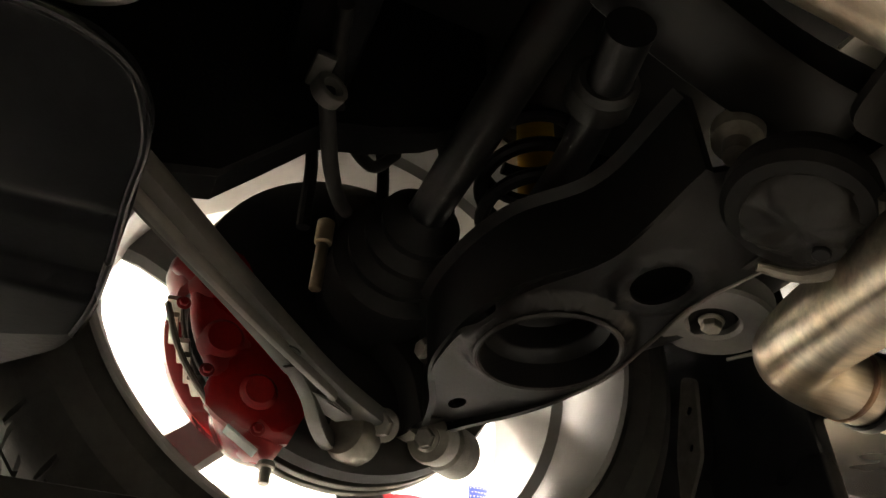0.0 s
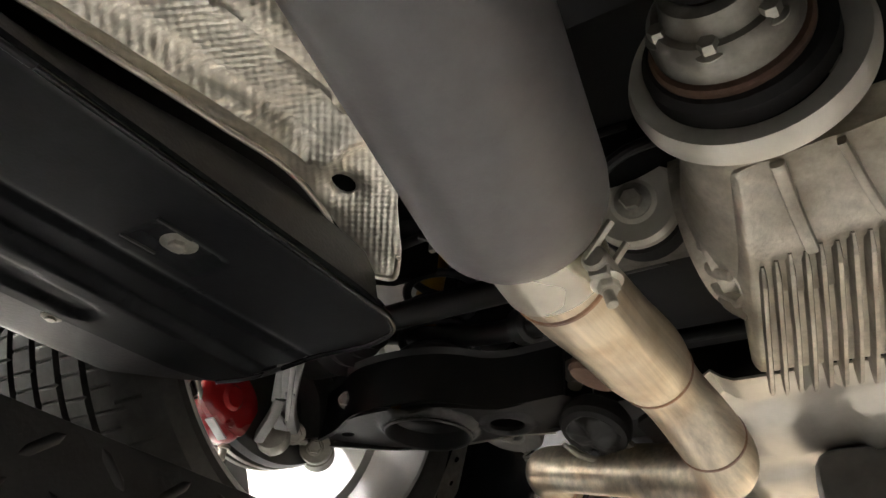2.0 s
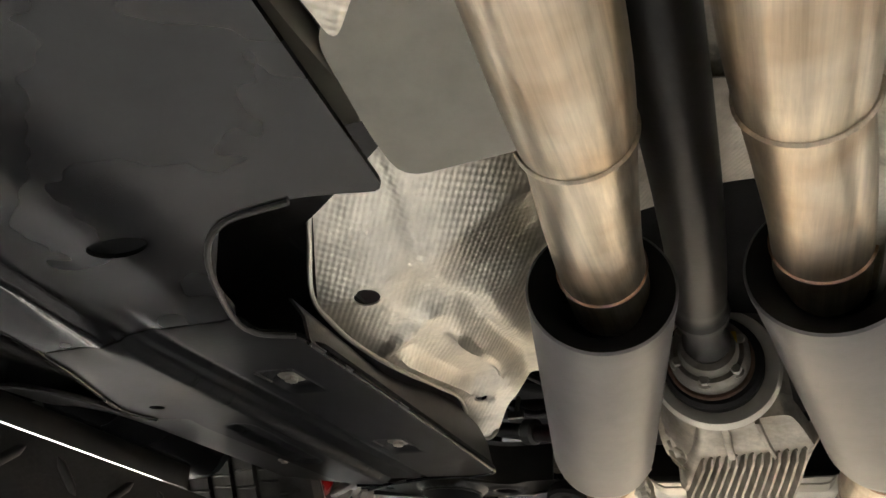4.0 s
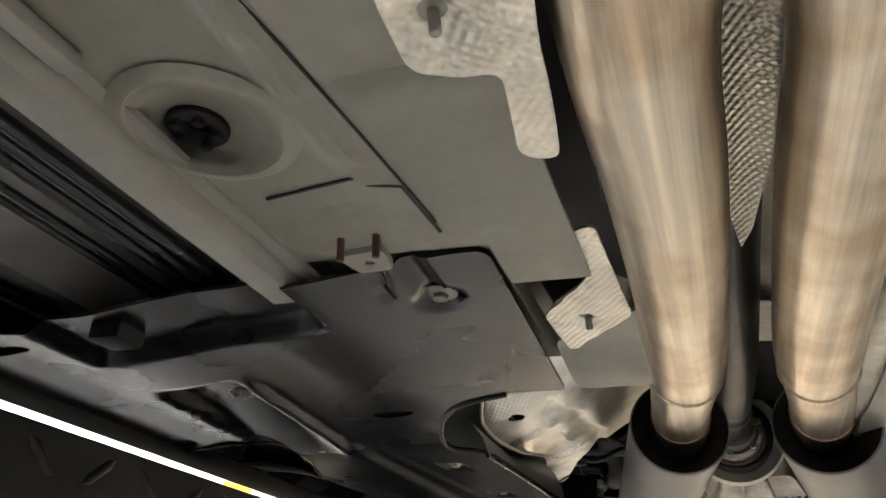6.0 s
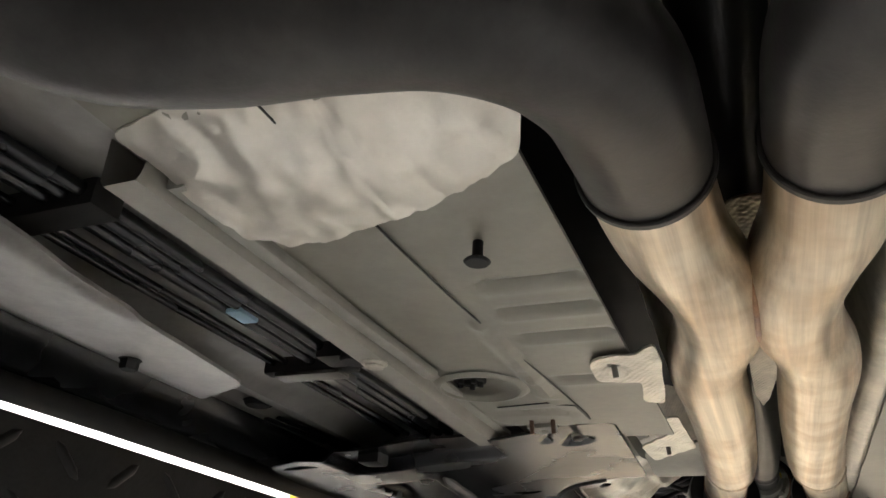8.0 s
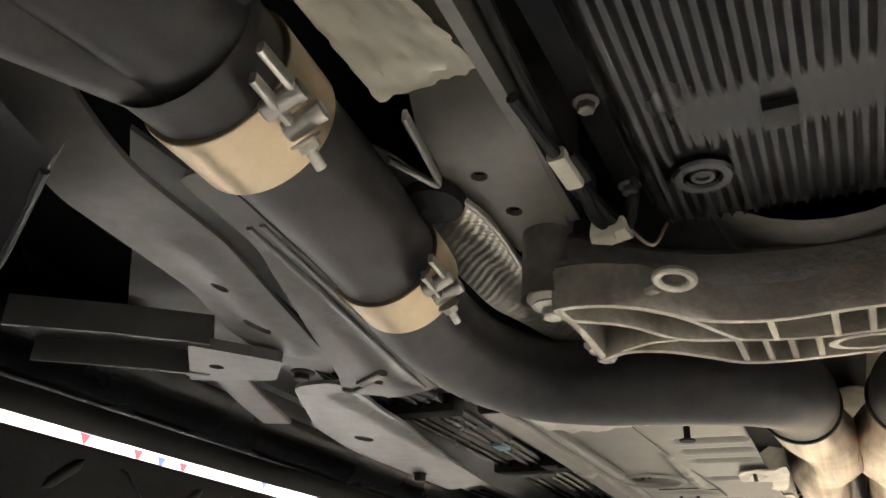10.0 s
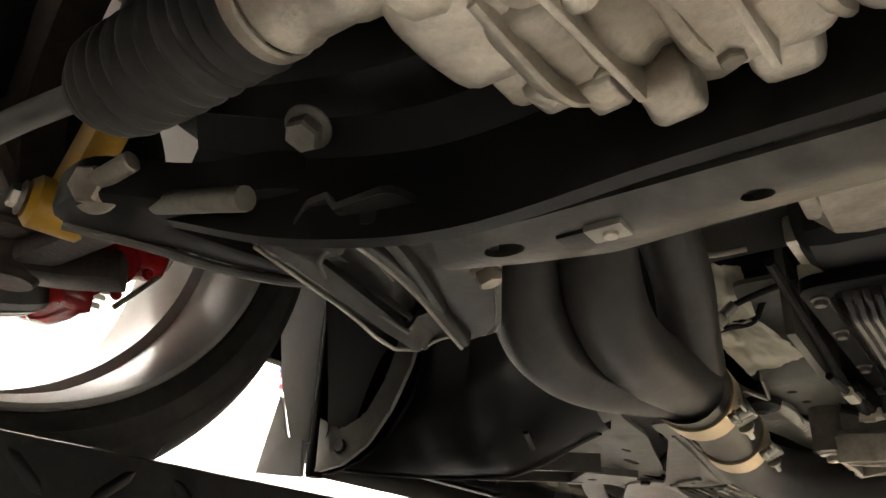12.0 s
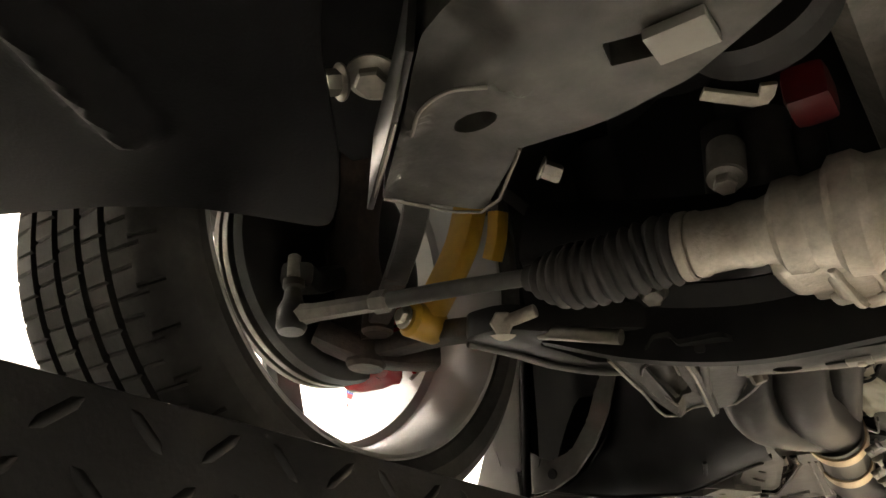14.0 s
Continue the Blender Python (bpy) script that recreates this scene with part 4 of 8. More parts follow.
# ---- exhaust: rear part with resonators, tail pipes, cross pipe ----
def exhaust_half(s, t):
    flip = (lambda b: b) if s < 0 else mirrored
    # resonator
    m = axis_frame((-0.086, -0.040, -0.010), (-0.078, 0.432, -0.028))
    res = bmesh.new()
    lathe(res, [(0.044, 0.020), (0.058, 0.010), (0.0605, 0.0), (0.0625, 0.002), (0.0628, 0.012), (0.0622, 0.02), (0.0622, 0.395), (0.060, 0.412), (0.054, 0.424), (0.042, 0.431), (0.040, 0.431)], m, 64)
    r = part("resonator", flip(res), M["resonator"], t, "grey ceramic-coated resonator")
    cap = bmesh.new()
    lathe(cap, [(0.036, 0.030), (0.047, 0.019), (0.0600, 0.0065), (0.0606, 0.001), (0.0560, 0.0045), (0.046, 0.013), (0.036, 0.024)], m, 64)
    part("end_cap", flip(cap), M["black_paint"], r, "black dished end cap")
    # inlet neck and long pipe to the crossing
    p = [(-0.085, 0.01, 0.002, 0.036), (-0.0835, -0.03, 0.002, 0.036), (-0.081, -0.075, 0.001, 0.0355), (-0.073, -0.16, -0.001, 0.0362), (-0.0655, -0.225, -0.003, 0.0365), (-0.063, -0.26, -0.004, 0.0385), (-0.0545, -0.45, -0.008, 0.0385), (-0.0510, -0.66, -0.012, 0.0380), (-0.0515, -0.78, -0.013, 0.0380), (-0.0460, -0.83, -0.014, 0.0380), (-0.0310, -0.90, -0.016, 0.0385), (-0.0265, -0.965, -0.018, 0.039), (-0.0360, -1.03, -0.019, 0.0385), (-0.0465, -1.08, -0.020, 0.0385), (-0.051, -1.13, -0.021, 0.0385), (-0.052, -1.195, -0.021, 0.0385)]
    pipe = part("pipe", flip(tube(p, per=6, sides=40, caps=False)), M["stainless"], t, "straw-tinted stainless pipe")
    for y, x, z, rr in ((-0.238, -0.0648, -0.003, 0.0388), (-0.052, -0.0825, 0.002, 0.0365)):
        part("weld_bead", flip(ring((x, y - 0.0015, z), (-0.06, 1, 0), rr - 0.004, rr + 0.0012, 0.004, 0.4)), M["weld"] if rr < 0.0385 else M["stainless"], pipe)
    # clamp behind the resonator
    c = flip(ring((-0.1635, 0.386, -0.0375), (-0.06, 1, -0.07), 0.038, 0.0415, 0.050, 0.2, 56))
    cl = part("clamp", c, M["steel_band"], t, "bright steel band clamp")
    if s < 0:
        for dy in (0.006, 0.034):
            part("clamp_bar", bar([(-0.128, 0.394 + dy, -0.066), (-0.108, 0.390 + dy, -0.044)], 0.005, 0.004, 2), M["zinc"], cl)
        part("clamp_lug", merge(rod((-0.122, 0.398, -0.066), (0.0, 1, 0.0), 0.009, 0.034, 0.2, 16), block((-0.128, 0.402, -0.078), (-0.114, 0.428, -0.062), 0.003)), M["zinc"], cl)
        part("clamp_bolt", merge(hexbolt((-0.120, 0.415, -0.076), (0.3, -0.1, -1), 0.0075, 0.009), rod((-0.120, 0.415, -0.082), (0.3, -0.1, -1), 0.004, 0.014)), M["zinc"], cl)
    # tail pipe: back, across and back again
    q = [(-0.1665, 0.4227, -0.041, 0.0372), (-0.1675, 0.446, -0.042, 0.0378), (-0.167, 0.54, -0.037, 0.0376), (-0.165, 0.630, -0.033, 0.0372), (-0.1645, 0.645, -0.0335, 0.0345), (-0.152, 0.760, -0.0545, 0.0342), (-0.150, 0.796, -0.0620, 0.0342), (-0.160, 0.832, -0.0645, 0.0340), (-0.190, 0.858, -0.0580, 0.0335), (-0.250, 0.885, -0.042, 0.0325), (-0.350, 0.935, -0.014, 0.0315), (-0.405, 0.966, 0.002, 0.0315), (-0.436, 0.988, 0.010, 0.0315), (-0.449, 1.026, 0.010, 0.031), (-0.446, 1.08, 0.004, 0.030), (-0.430, 1.16, -0.004, 0.030), (-0.38, 1.5, -0.02, 0.030)]
    tail = part("tail_pipe", flip(tube(q, per=7, sides=40, caps=False)), M["stainless"], t, "straw-tinted stainless tail pipe with welds")
    for y, x, z, d, rr in ((0.444, -0.1675, -0.042, (0.0, 1, 0.03), 0.0385), (0.641, -0.1648, -0.0332, (0.06, 1, -0.08), 0.0352), (0.764, -0.1517, -0.0552, (0.05, 1, -0.18), 0.0346), (1.052, -0.4485, 0.0075, (0.03, 1, -0.11), 0.0312)):
        part("weld_bead", flip(ring((x, y, z), d, rr - 0.004, rr + 0.0007, 0.0065, 0.4)), M["weld"], tail)
    if s < 0:
        part("joint_band", ring((-0.4465, 1.072, 0.0045), (0.08, 1, -0.11), 0.029, 0.0335, 0.012, 0.3), M["black_paint"], tail, "blackened slip joint band")
        part("hanger_disc", lathe(bmesh.new(), [(0, -0.004), (0.010, -0.005), (0.021, -0.004), (0.0245, 0.000), (0.0245, 0.006), (0, 0.010)], axis_frame((-0.204, 0.598, -0.050), (0.35, 0.1, 1)), 32), M["rust"], tail, "brown rusted hanger disc")


rear_exhaust = thing("exhaust_system", (0, 0.0, -0.08), "stainless twin exhaust with grey resonators and a crossing", "exhaust")
exhaust_half(-1, rear_exhaust)
exhaust_half(1, rear_exhaust)
part("crossing_weld", tube([(0, -0.885, -0.028, 0.0015), (0, -0.915, -0.0405, 0.0024), (0, -0.965, -0.0470, 0.0026), (0, -1.005, -0.0425, 0.0024), (0, -1.035, -0.030, 0.0015)], per=5, sides=10), M["weld"], rear_exhaust)


# ---- exhaust: dark coated front pipes ----
def front_half(s, t):
    flip = (lambda b: b) if s < 0 else mirrored
    p = [(-0.052, -1.175, -0.021, 0.039), (-0.052, -1.225, -0.027, 0.039), (-0.056, -1.285, -0.036, 0.0385), (-0.074, -1.330, -0.042, 0.0385), (-0.105, -1.358, -0.045, 0.0385), (-0.150, -1.370, -0.045, 0.0385), (-0.210, -1.378, -0.044, 0.0385), (-0.260, -1.395, -0.041, 0.0385), (-0.296, -1.440, -0.036, 0.0385), (-0.308, -1.505, -0.030, 0.0385), (-0.304, -1.57, -0.025, 0.0385), (-0.292, -1.63, -0.020, 0.0385), (-0.275, -1.733, -0.020, 0.0380), (-0.263, -1.82, -0.024, 0.0375), (-0.259, -1.872, -0.024, 0.040)]
    part("front_pipe", flip(tube(p, per=6, sides=40, caps=False)), M["coated"], t, "dark ceramic-coated front pipe")
    part("slip_rim", flip(ring((-0.052, -1.180, -0.0215), (0, 1, 0.08), 0.0385, 0.0420, 0.007, 0.3)), M["coated"], t)
    for a, b in (((-0.2905, -1.638, -0.0195), (-0.12, 1, -0.05)), ((-0.2610, -1.845, -0.0240), (-0.12, 1, 0.01))):
        cl = part("clamp", flip(ring(a, b, 0.038, 0.0418, 0.046, 0.15, 56)), M["band"], t, "brassy band clamp")
        if s < 0:
            x, y, z = a
            part("clamp_bar", bar([(x + 0.054, y - 0.026, z - 0.024), (x + 0.051, y + 0.008, z - 0.025)], 0.0035, 0.006, 2), M["zinc"], cl)
            part("clamp_bar", bar([(x + 0.045, y - 0.018, z - 0.031), (x + 0.042, y + 0.012, z - 0.032)], 0.0035, 0.006, 2), M["zinc"], cl)
            for dy in (0.002, 0.018):
                part("clamp_lug", rod((x + 0.035, y + dy, z - 0.033), (0.9, 0.05, 0.45), 0.0055, 0.022, 0.2, 16), M["zinc"], cl)
            part("clamp_bolt", merge(hexbolt((x + 0.044, y + 0.022, z - 0.036), (0.2, 0.8, -0.6), 0.0055, 0.006), rod((x + 0.044, y + 0.024, z - 0.038), (0.1, 0.9, -0.5), 0.0028, 0.013)), M["zinc"], cl)
    if s < 0:
        for q in ([(-0.268, -1.862, -0.022, 0.034), (-0.284, -1.91, -0.030, 0.031), (-0.300, -1.97, -0.038, 0.030), (-0.307, -2.03, -0.038, 0.030), (-0.303, -2.085, -0.026, 0.030), (-0.290, -2.122, 0.010, 0.030), (-0.278, -2.14, 0.09, 0.030), (-0.262, -2.16, 0.30, 0.030)],
                  [(-0.255, -1.862, -0.020, 0.036), (-0.256, -1.91, -0.025, 0.034), (-0.256, -1.98, -0.028, 0.033), (-0.250, -2.04, -0.022, 0.032), (-0.240, -2.09, 0.000, 0.032), (-0.230, -2.12, 0.046, 0.031), (-0.222, -2.14, 0.12, 0.031), (-0.215, -2.16, 0.30, 0.031)],
                  [(-0.245, -1.875, -0.008, 0.029), (-0.228, -1.93, 0.012, 0.027), (-0.210, -1.99, 0.034, 0.026), (-0.200, -2.05, 0.064, 0.026), (-0.187, -2.10, 0.12, 0.026), (-0.178, -2.13, 0.28, 0.026)]):
            part("header_tube", tube(q, per=7, sides=32), M["coated"], t, "dark coated header tube")
        sensor = part("sensor", rod((-0.262, -1.846, 0.018), (0.036, -0.005, 0.023), 0.0095, 0.040, 0.2, 20), M["orange"], t, "heat-browned oxygen sensor")
        part("hex_collar", hexbolt((-0.228, -1.851, 0.040), (0.036, 0.002, 0.030), 0.0085, 0.012, 1.25), M["zinc"], sensor)
        part("cap", rod((-0.219, -1.850, 0.048), (0.036, 0.006, 0.030), 0.0055, 0.016), M["bare_steel"], sensor)
        part("sensor_lead", tube([(-0.209, -1.848, 0.057), (-0.190, -1.842, 0.066), (-0.165, -1.845, 0.070), (-0.140, -1.87, 0.060)], 0.0032, 6, 10), M["rubber"], t, "black sensor lead")


front_exhaust = thing("front_pipe_set", (-0.2, -1.6, -0.06), "dark coated front exhaust pipes with merged header tubes", "exhaust")
front_half(-1, front_exhaust)
front_half(1, front_exhaust)


# ---- driveshaft, coupling and differential ----
CX, CZ = -0.018, 0.089
shaft = thing("driveshaft", (CX, -0.5, 0.05), "dark painted driveshaft with a bolted flange coupling", "driveshaft")
part("tube", tube([(0.0, -1.30, 0.076, 0.030), (-0.010, -0.5, 0.082, 0.030), (CX + 0.002, 0.20, 0.091, 0.030), (CX, 0.235, 0.092, 0.030), (CX, 0.245, 0.092, 0.033)], per=6, sides=32), M["black_paint"], shaft)
part("yoke", lathe(bmesh.new(), [(0, 0), (0.026, 0), (0.033, 0.008), (0.033, 0.020), (0.024, 0.030), (0.022, 0.095), (0.030, 0.11), (0.0, 0.11)], axis_frame((CX, 0.235, 0.092), (0, 1, 0.02)), 32), M["worn_black"], shaft)
fl = part("flange", lathe(bmesh.new(), [(0.020, -0.020), (0.026, -0.026), (0.034, -0.024), (0.038, -0.006), (0.044, -0.006), (0.0490, 0.0), (0.0510, 0.006), (0.0510, 0.020), (0.046, 0.024), (0.0, 0.024)], axis_frame((CX, 0.372, CZ), (0, 1, 0.02)), 48), M["bare_steel"], shaft, "bare steel coupling flange")
for k in range(6):
    a = k * math.pi / 3 + 0.3
    part("flange_bolt", hexbolt((CX + 0.0415 * math.cos(a), 0.372, CZ + 0.0415 * math.sin(a)), (0, -1, 0), 0.0070, 0.010), M["zinc"], fl)
part("paint_mark", block((CX + 0.030, 0.348, CZ + 0.004), (CX + 0.0365, 0.366, CZ + 0.016), 0.001), M["tape_yellow"], fl, "yellow paint mark")
part("rust_band", ring((CX, 0.394, CZ), (0, 1, 0.02), 0.03, 0.0560, 0.014), M["rust"], shaft, "rust-brown damper band")
part("rubber_coupling", ring((CX + 0.002, 0.400, CZ), (0, 1, 0.02), 0.03, 0.066, 0.026, 0.2), M["rubber"], shaft, "black rubber coupling")

diff = thing("differential", (CX, 0.62, 0.0), "cast aluminium differential with cooling fins", "differential")
part("pinion_shield", lathe(bmesh.new(), [(0.064, 0.0), (0.0815, -0.006), (0.0855, 0.002), (0.0845, 0.014), (0.072, 0.024), (0.060, 0.020)], axis_frame((CX + 0.004, 0.423, CZ), (0, 1, 0.03)), 64, close=True), M["pale_alu"], diff, "pale dished pinion shield")
part("nose", lathe(bmesh.new(), [(0.058, 0.0), (0.062, 0.02), (0.066, 0.05), (0.078, 0.09), (0.090, 0.125), (0.094, 0.16), (0.0, 0.16)], axis_frame((CX, 0.442, CZ), (0.02, 1, 0.0)), 48), M["cast"], diff)


def diff_case():
    bm = bmesh.new()
    bmesh.ops.create_icosphere(bm, subdivisions=4, radius=1)
    for v in bm.verts:
        x, y, z = v.co
        sx = math.copysign(abs(x) ** 0.72, x)
        sy = math.copysign(abs(y) ** 0.72, y)
        sz = math.copysign(abs(z) ** 0.72, z)
        v.co = Vector((CX + 0.012 + sx * 0.098, 0.672 + sy * 0.105, 0.118 + sz * 0.10))
    return bm


part("case", diff_case(), M["cast"], diff, sharp=60)
def belly_height(x, y):
    z = 0.026 - 0.024 * ramp(y, 0.465, 0.545) - 0.006 * ramp(y, 0.60, 0.72)
    return z + 0.022 * ramp(abs(x - 0.018 + 0.19 * (y - 0.56)), 0.072, 0.092) + 0.0012 * noise.noise(Vector((x * 60, y * 60, 3)))


part("belly", sheet(rounded([(-0.044, 0.470), (0.070, 0.455), (0.112, 0.56), (0.090, 0.745), (-0.098, 0.745), (-0.074, 0.60), (-0.060, 0.55)], 0.012), belly_height, 0.030, 0.005), M["cast"], diff, "flat cast underside", sharp=45)
for x0, r, w in ((-0.052, 0.104, 0.020), (-0.070, 0.096, 0.018), (-0.086, 0.082, 0.018)):
    part("side_cover", lathe(bmesh.new(), [(0, 0), (r - 0.006, 0), (r, 0.005), (r, w), (0, w)], axis_frame((x0, 0.640, 0.112), (-1, 0.10, 0.0)), 48), M["cast"], diff)
for deg in (196, 212, 228, 244, 260, 276):
    a = radians(deg)
    c, s_ = math.cos(a), math.sin(a)
    part("cover_rib", bar([(-0.100, 0.640 + c * 0.060, 0.112 + s_ * 0.060), (-0.094, 0.640 + c * 0.088, 0.112 + s_ * 0.088), (-0.078, 0.640 + c * 0.104, 0.112 + s_ * 0.104)], 0.007, 0.010, 4, 0.4), M["cast"], diff)
part("centre_rib", bar([(-0.012, 0.468, 0.022), (-0.010, 0.515, 0.006), (-0.008, 0.548, -0.002)], 0.010, 0.010, 4, 0.3), M["cast"], diff)
part("edge_rib", bar([(0.030, 0.462, 0.022), (0.040, 0.515, 0.006), (0.052, 0.560, -0.002)], 0.006, 0.010, 4, 0.3), M["cast"], diff)
for k in range(13):
    xt, xb, lag = -0.047 + 0.0113 * k, -0.090 + 0.0132 * k, 0.008 * (k % 2) if k > 0 else 0.012
    part("fin", sweep(bmesh.new(), [(xt, 0.556 - 0.0025 * k + 0.5 * lag, 0.000, 0.5), (xt - 0.002, 0.566 - 0.0025 * k + 0.5 * lag, -0.009, 1.0), (xt * 0.5 + xb * 0.5, 0.67, -0.013, 1.0), (xb + 0.003, 0.765, -0.015, 1.0), (xb, 0.780 + 0.004 * (k % 2), -0.012, 0.6)], section=[(-0.0030, 0.020), (-0.0028, 0.0), (-0.0016, -0.0045), (0.0016, -0.0045), (0.0028, 0.0), (0.0030, 0.020)]), M["cast"], diff)
part("side_arm", block((-0.235, 0.62, 0.110), (-0.085, 0.70, 0.170), 0.02, 3), M["cast_dark"], diff)
mount = thing("differential_mount", (-0.16, 0.62, 0.09), "grey rubber mount disc with a centre bolt", "mount")
part("disc", lathe(bmesh.new(), [(0, 0.004), (0.012, 0.0), (0.022, 0.003), (0.040, -0.002), (0.044, 0.004), (0.044, 0.014), (0.0, 0.014)], axis_frame((-0.150, 0.572, 0.108), (-0.1, 1, 0.35)), 40), M["pale_alu"], mount, "grey mount disc")
part("bolt", hexbolt((-0.150, 0.572, 0.108), (0.1, -1, -0.35), 0.011, 0.012, 1.6), M["zinc"], mount)
part("bushing", rod((-0.152, 0.586, 0.113), (-0.1, 1, 0.35), 0.046, 0.05, 0.15, 40), M["rubber"], mount)


# ---- rear subframe, arms and links ----
sub = thing("rear_subframe", (-0.3, 0.75, 0.0), "black painted rear suspension subframe", "subframe")
part("cross_tube", bar([(-0.50, 0.60, 0.215), (-0.42, 0.590, 0.190), (-0.25, 0.57, 0.145), (-0.10, 0.56, 0.16), (0.4, 0.56, 0.16)], 0.056, 0.050, 6), M["matte_black"], sub)
part("rear_tube", bar([(-0.50, 0.98, 0.12), (-0.30, 0.96, 0.10), (0.4, 0.96, 0.10)], 0.08, 0.07, 6), M["black_paint"], sub)
part("side_member", bar([(-0.25, 0.58, 0.19), (-0.285, 0.72, 0.155), (-0.295, 0.85, 0.115), (-0.30, 1.0, 0.13)], 0.06, 0.06, 6), M["black_paint"], sub)
part("side_member", mirrored(bar([(-0.25, 0.58, 0.19), (-0.285, 0.72, 0.155), (-0.295, 0.85, 0.115), (-0.30, 1.0, 0.13)], 0.06, 0.06, 6)), M["black_paint"], sub)
mount = part("mount_bushing", lathe(bmesh.new(), [(0.022, 0.006), (0.032, 0.0), (0.040, 0.001), (0.044, 0.007), (0.044, 0.018), (0.040, 0.020), (0.042, 0.026), (0.036, 0.034), (0.0, 0.034)], axis_frame((-0.308, 0.846, -0.004), (0.12, 0.42, 1)), 40), M["rubber"], sub, "black rubber mount bushing")
cap_bm = bmesh.new()
lathe(cap_bm, [(0, -0.004), (0.008, -0.005), (0.014, -0.0045), (0.022, -0.003), (0.028, -0.001), (0.033, 0.001), (0.034, 0.006)], axis_frame((-0.308, 0.848, -0.006), (0.12, 0.42, 1)), 48)
for v in cap_bm.verts:
    v.co += Vector((0.4, 0.3, 1)) * (0.0050 * noise.noise(v.co * 70) + 0.0025 * noise.noise(v.co * 190))
part("cap", cap_bm, M["worn_black"], mount, "grimy cast cap with flaking grey coating", sharp=60)
part("flaked_edge", tube([(-0.352, 0.858, -0.006, 0.003), (-0.340, 0.880, -0.014, 0.0045), (-0.315, 0.890, -0.018, 0.006), (-0.285, 0.884, -0.016, 0.006), (-0.268, 0.866, -0.012, 0.004)], per=6, sides=10), M["cast_mid"], mount, "pale corroded lower edge")
part("drain_hole", rod((-0.316, 0.868, -0.019), (0.12, 0.42, 1), 0.0055, 0.006), M["black_paint"], mount)
part("stud_nut", merge(lathe(bmesh.new(), [(0, -0.022), (0.009, -0.022), (0.010, -0.010), (0.017, -0.004), (0.018, 0.010), (0, 0.010)], axis_frame((-0.328, 0.846, 0.080), (0.0, 0.35, 1)), 20)), M["cast_mid"], sub, "pale threaded stud and nut")
part("bracket", sheet(rounded([(-0.24, 0.80), (-0.17, 0.80), (-0.17, 0.93), (-0.24, 0.93)], 0.012), lambda x, y: 0.0 + 0.4 * (x + 0.2), 0.006, 0, [circle_pts(-0.205, 0.86, 0.014)]), M["worn_black"], sub)
for x, y, z, r in ((-0.165, 0.515, 0.110, 0.006), (-0.215, 0.50, 0.125, 0.005), (-0.255, 0.53, 0.09, 0.006)):
    part("wire", tube([(x - 0.10, y - 0.01, z + 0.01, r), (x - 0.04, y + 0.02, z - 0.012, r), (x + 0.03, y, z + 0.008, r), (x + 0.08, y + 0.02, z + 0.03, r)], per=6, sides=10), M["black_paint"], sub)
part("wire_clip", merge(bar([(-0.325, 0.500, 0.062), (-0.300, 0.497, 0.062)], 0.006, 0.012, 2), rod((-0.315, 0.51, 0.07), (0, 0.4, 1), 0.004, 0.03)), M["zinc"], sub)

arm = thing("rear_lower_arm", (-0.52, 0.84, 0.02), "black pressed-steel lower control arm with a round spring seat", "control arm")
arm_out = rounded([(-0.702, 0.806), (-0.704, 0.826), (-0.668, 0.858), (-0.612, 0.893), (-0.560, 0.906), (-0.500, 0.902), (-0.437, 0.897), (-0.385, 0.915), (-0.330, 0.905), (-0.325, 0.815), (-0.385, 0.812), (-0.430, 0.806), (-0.490, 0.770), (-0.560, 0.757), (-0.620, 0.762), (-0.668, 0.786)], 0.02, 3)


def arm_height(x, y):
    d = math.hypot(x + 0.536, y - 0.827)
    z = 0.030 - 0.010 * bump1(d, 0.060, 0.012)
    z += 0.010 * ramp(x, -0.42, -0.34) - 0.004 * bump1(math.hypot(x + 0.432, y - 0.857), 0.030, 0.010)
    return z


part("lower_plate", sheet(arm_out, arm_height, 0.005, 0.005, [circle_pts(-0.536, 0.827, 0.0555, 36), circle_pts(-0.432, 0.857, 0.024, 20, 0.022), circle_pts(-0.664, 0.812, 0.011, 14, 0.008)]), M["black_paint"], arm, sharp=45)
part("front_wall", sweep(bmesh.new(), spline([(-0.708, 0.800, 0.055), (-0.668, 0.788, 0.060), (-0.620, 0.764, 0.066), (-0.560, 0.760, 0.070), (-0.490, 0.772, 0.070), (-0.430, 0.808, 0.068), (-0.330, 0.812, 0.070)], 6), radius=1.0, section=[(-0.003, -0.034), (0.003, -0.034), (0.004, 0.034), (0.012, 0.040), (-0.004, 0.038)]), M["black_paint"], arm)
part("rear_wall", sweep(bmesh.new(), spline([(-0.708, 0.822, 0.055), (-0.612, 0.890, 0.062), (-0.560, 0.903, 0.066), (-0.437, 0.895, 0.066), (-0.330, 0.905, 0.068)], 6), radius=1.0, section=[(-0.003, -0.034), (0.003, -0.034), (0.003, 0.034), (-0.003, 0.034)]), M["black_paint"], arm)
part("spring_cup", lathe(bmesh.new(), [(0.060, -0.0005), (0.058, -0.003), (0.0555, -0.001), (0.0545, 0.006), (0.052, 0.020), (0.043, 0.026), (0.041, 0.030), (0.040, 0.050), (0.030, 0.057), (0.0, 0.057)], axis_frame((-0.536, 0.827, 0.0195), (0, 0, 1)), 48), M["black_paint"], arm, "round spring seat cup")
part("cup_rim", ring((-0.536, 0.827, 0.0165), (0, 0, 1), 0.0555, 0.0605, 0.004, 0.4, 48), M["worn_black"], arm, "paler cup rim")
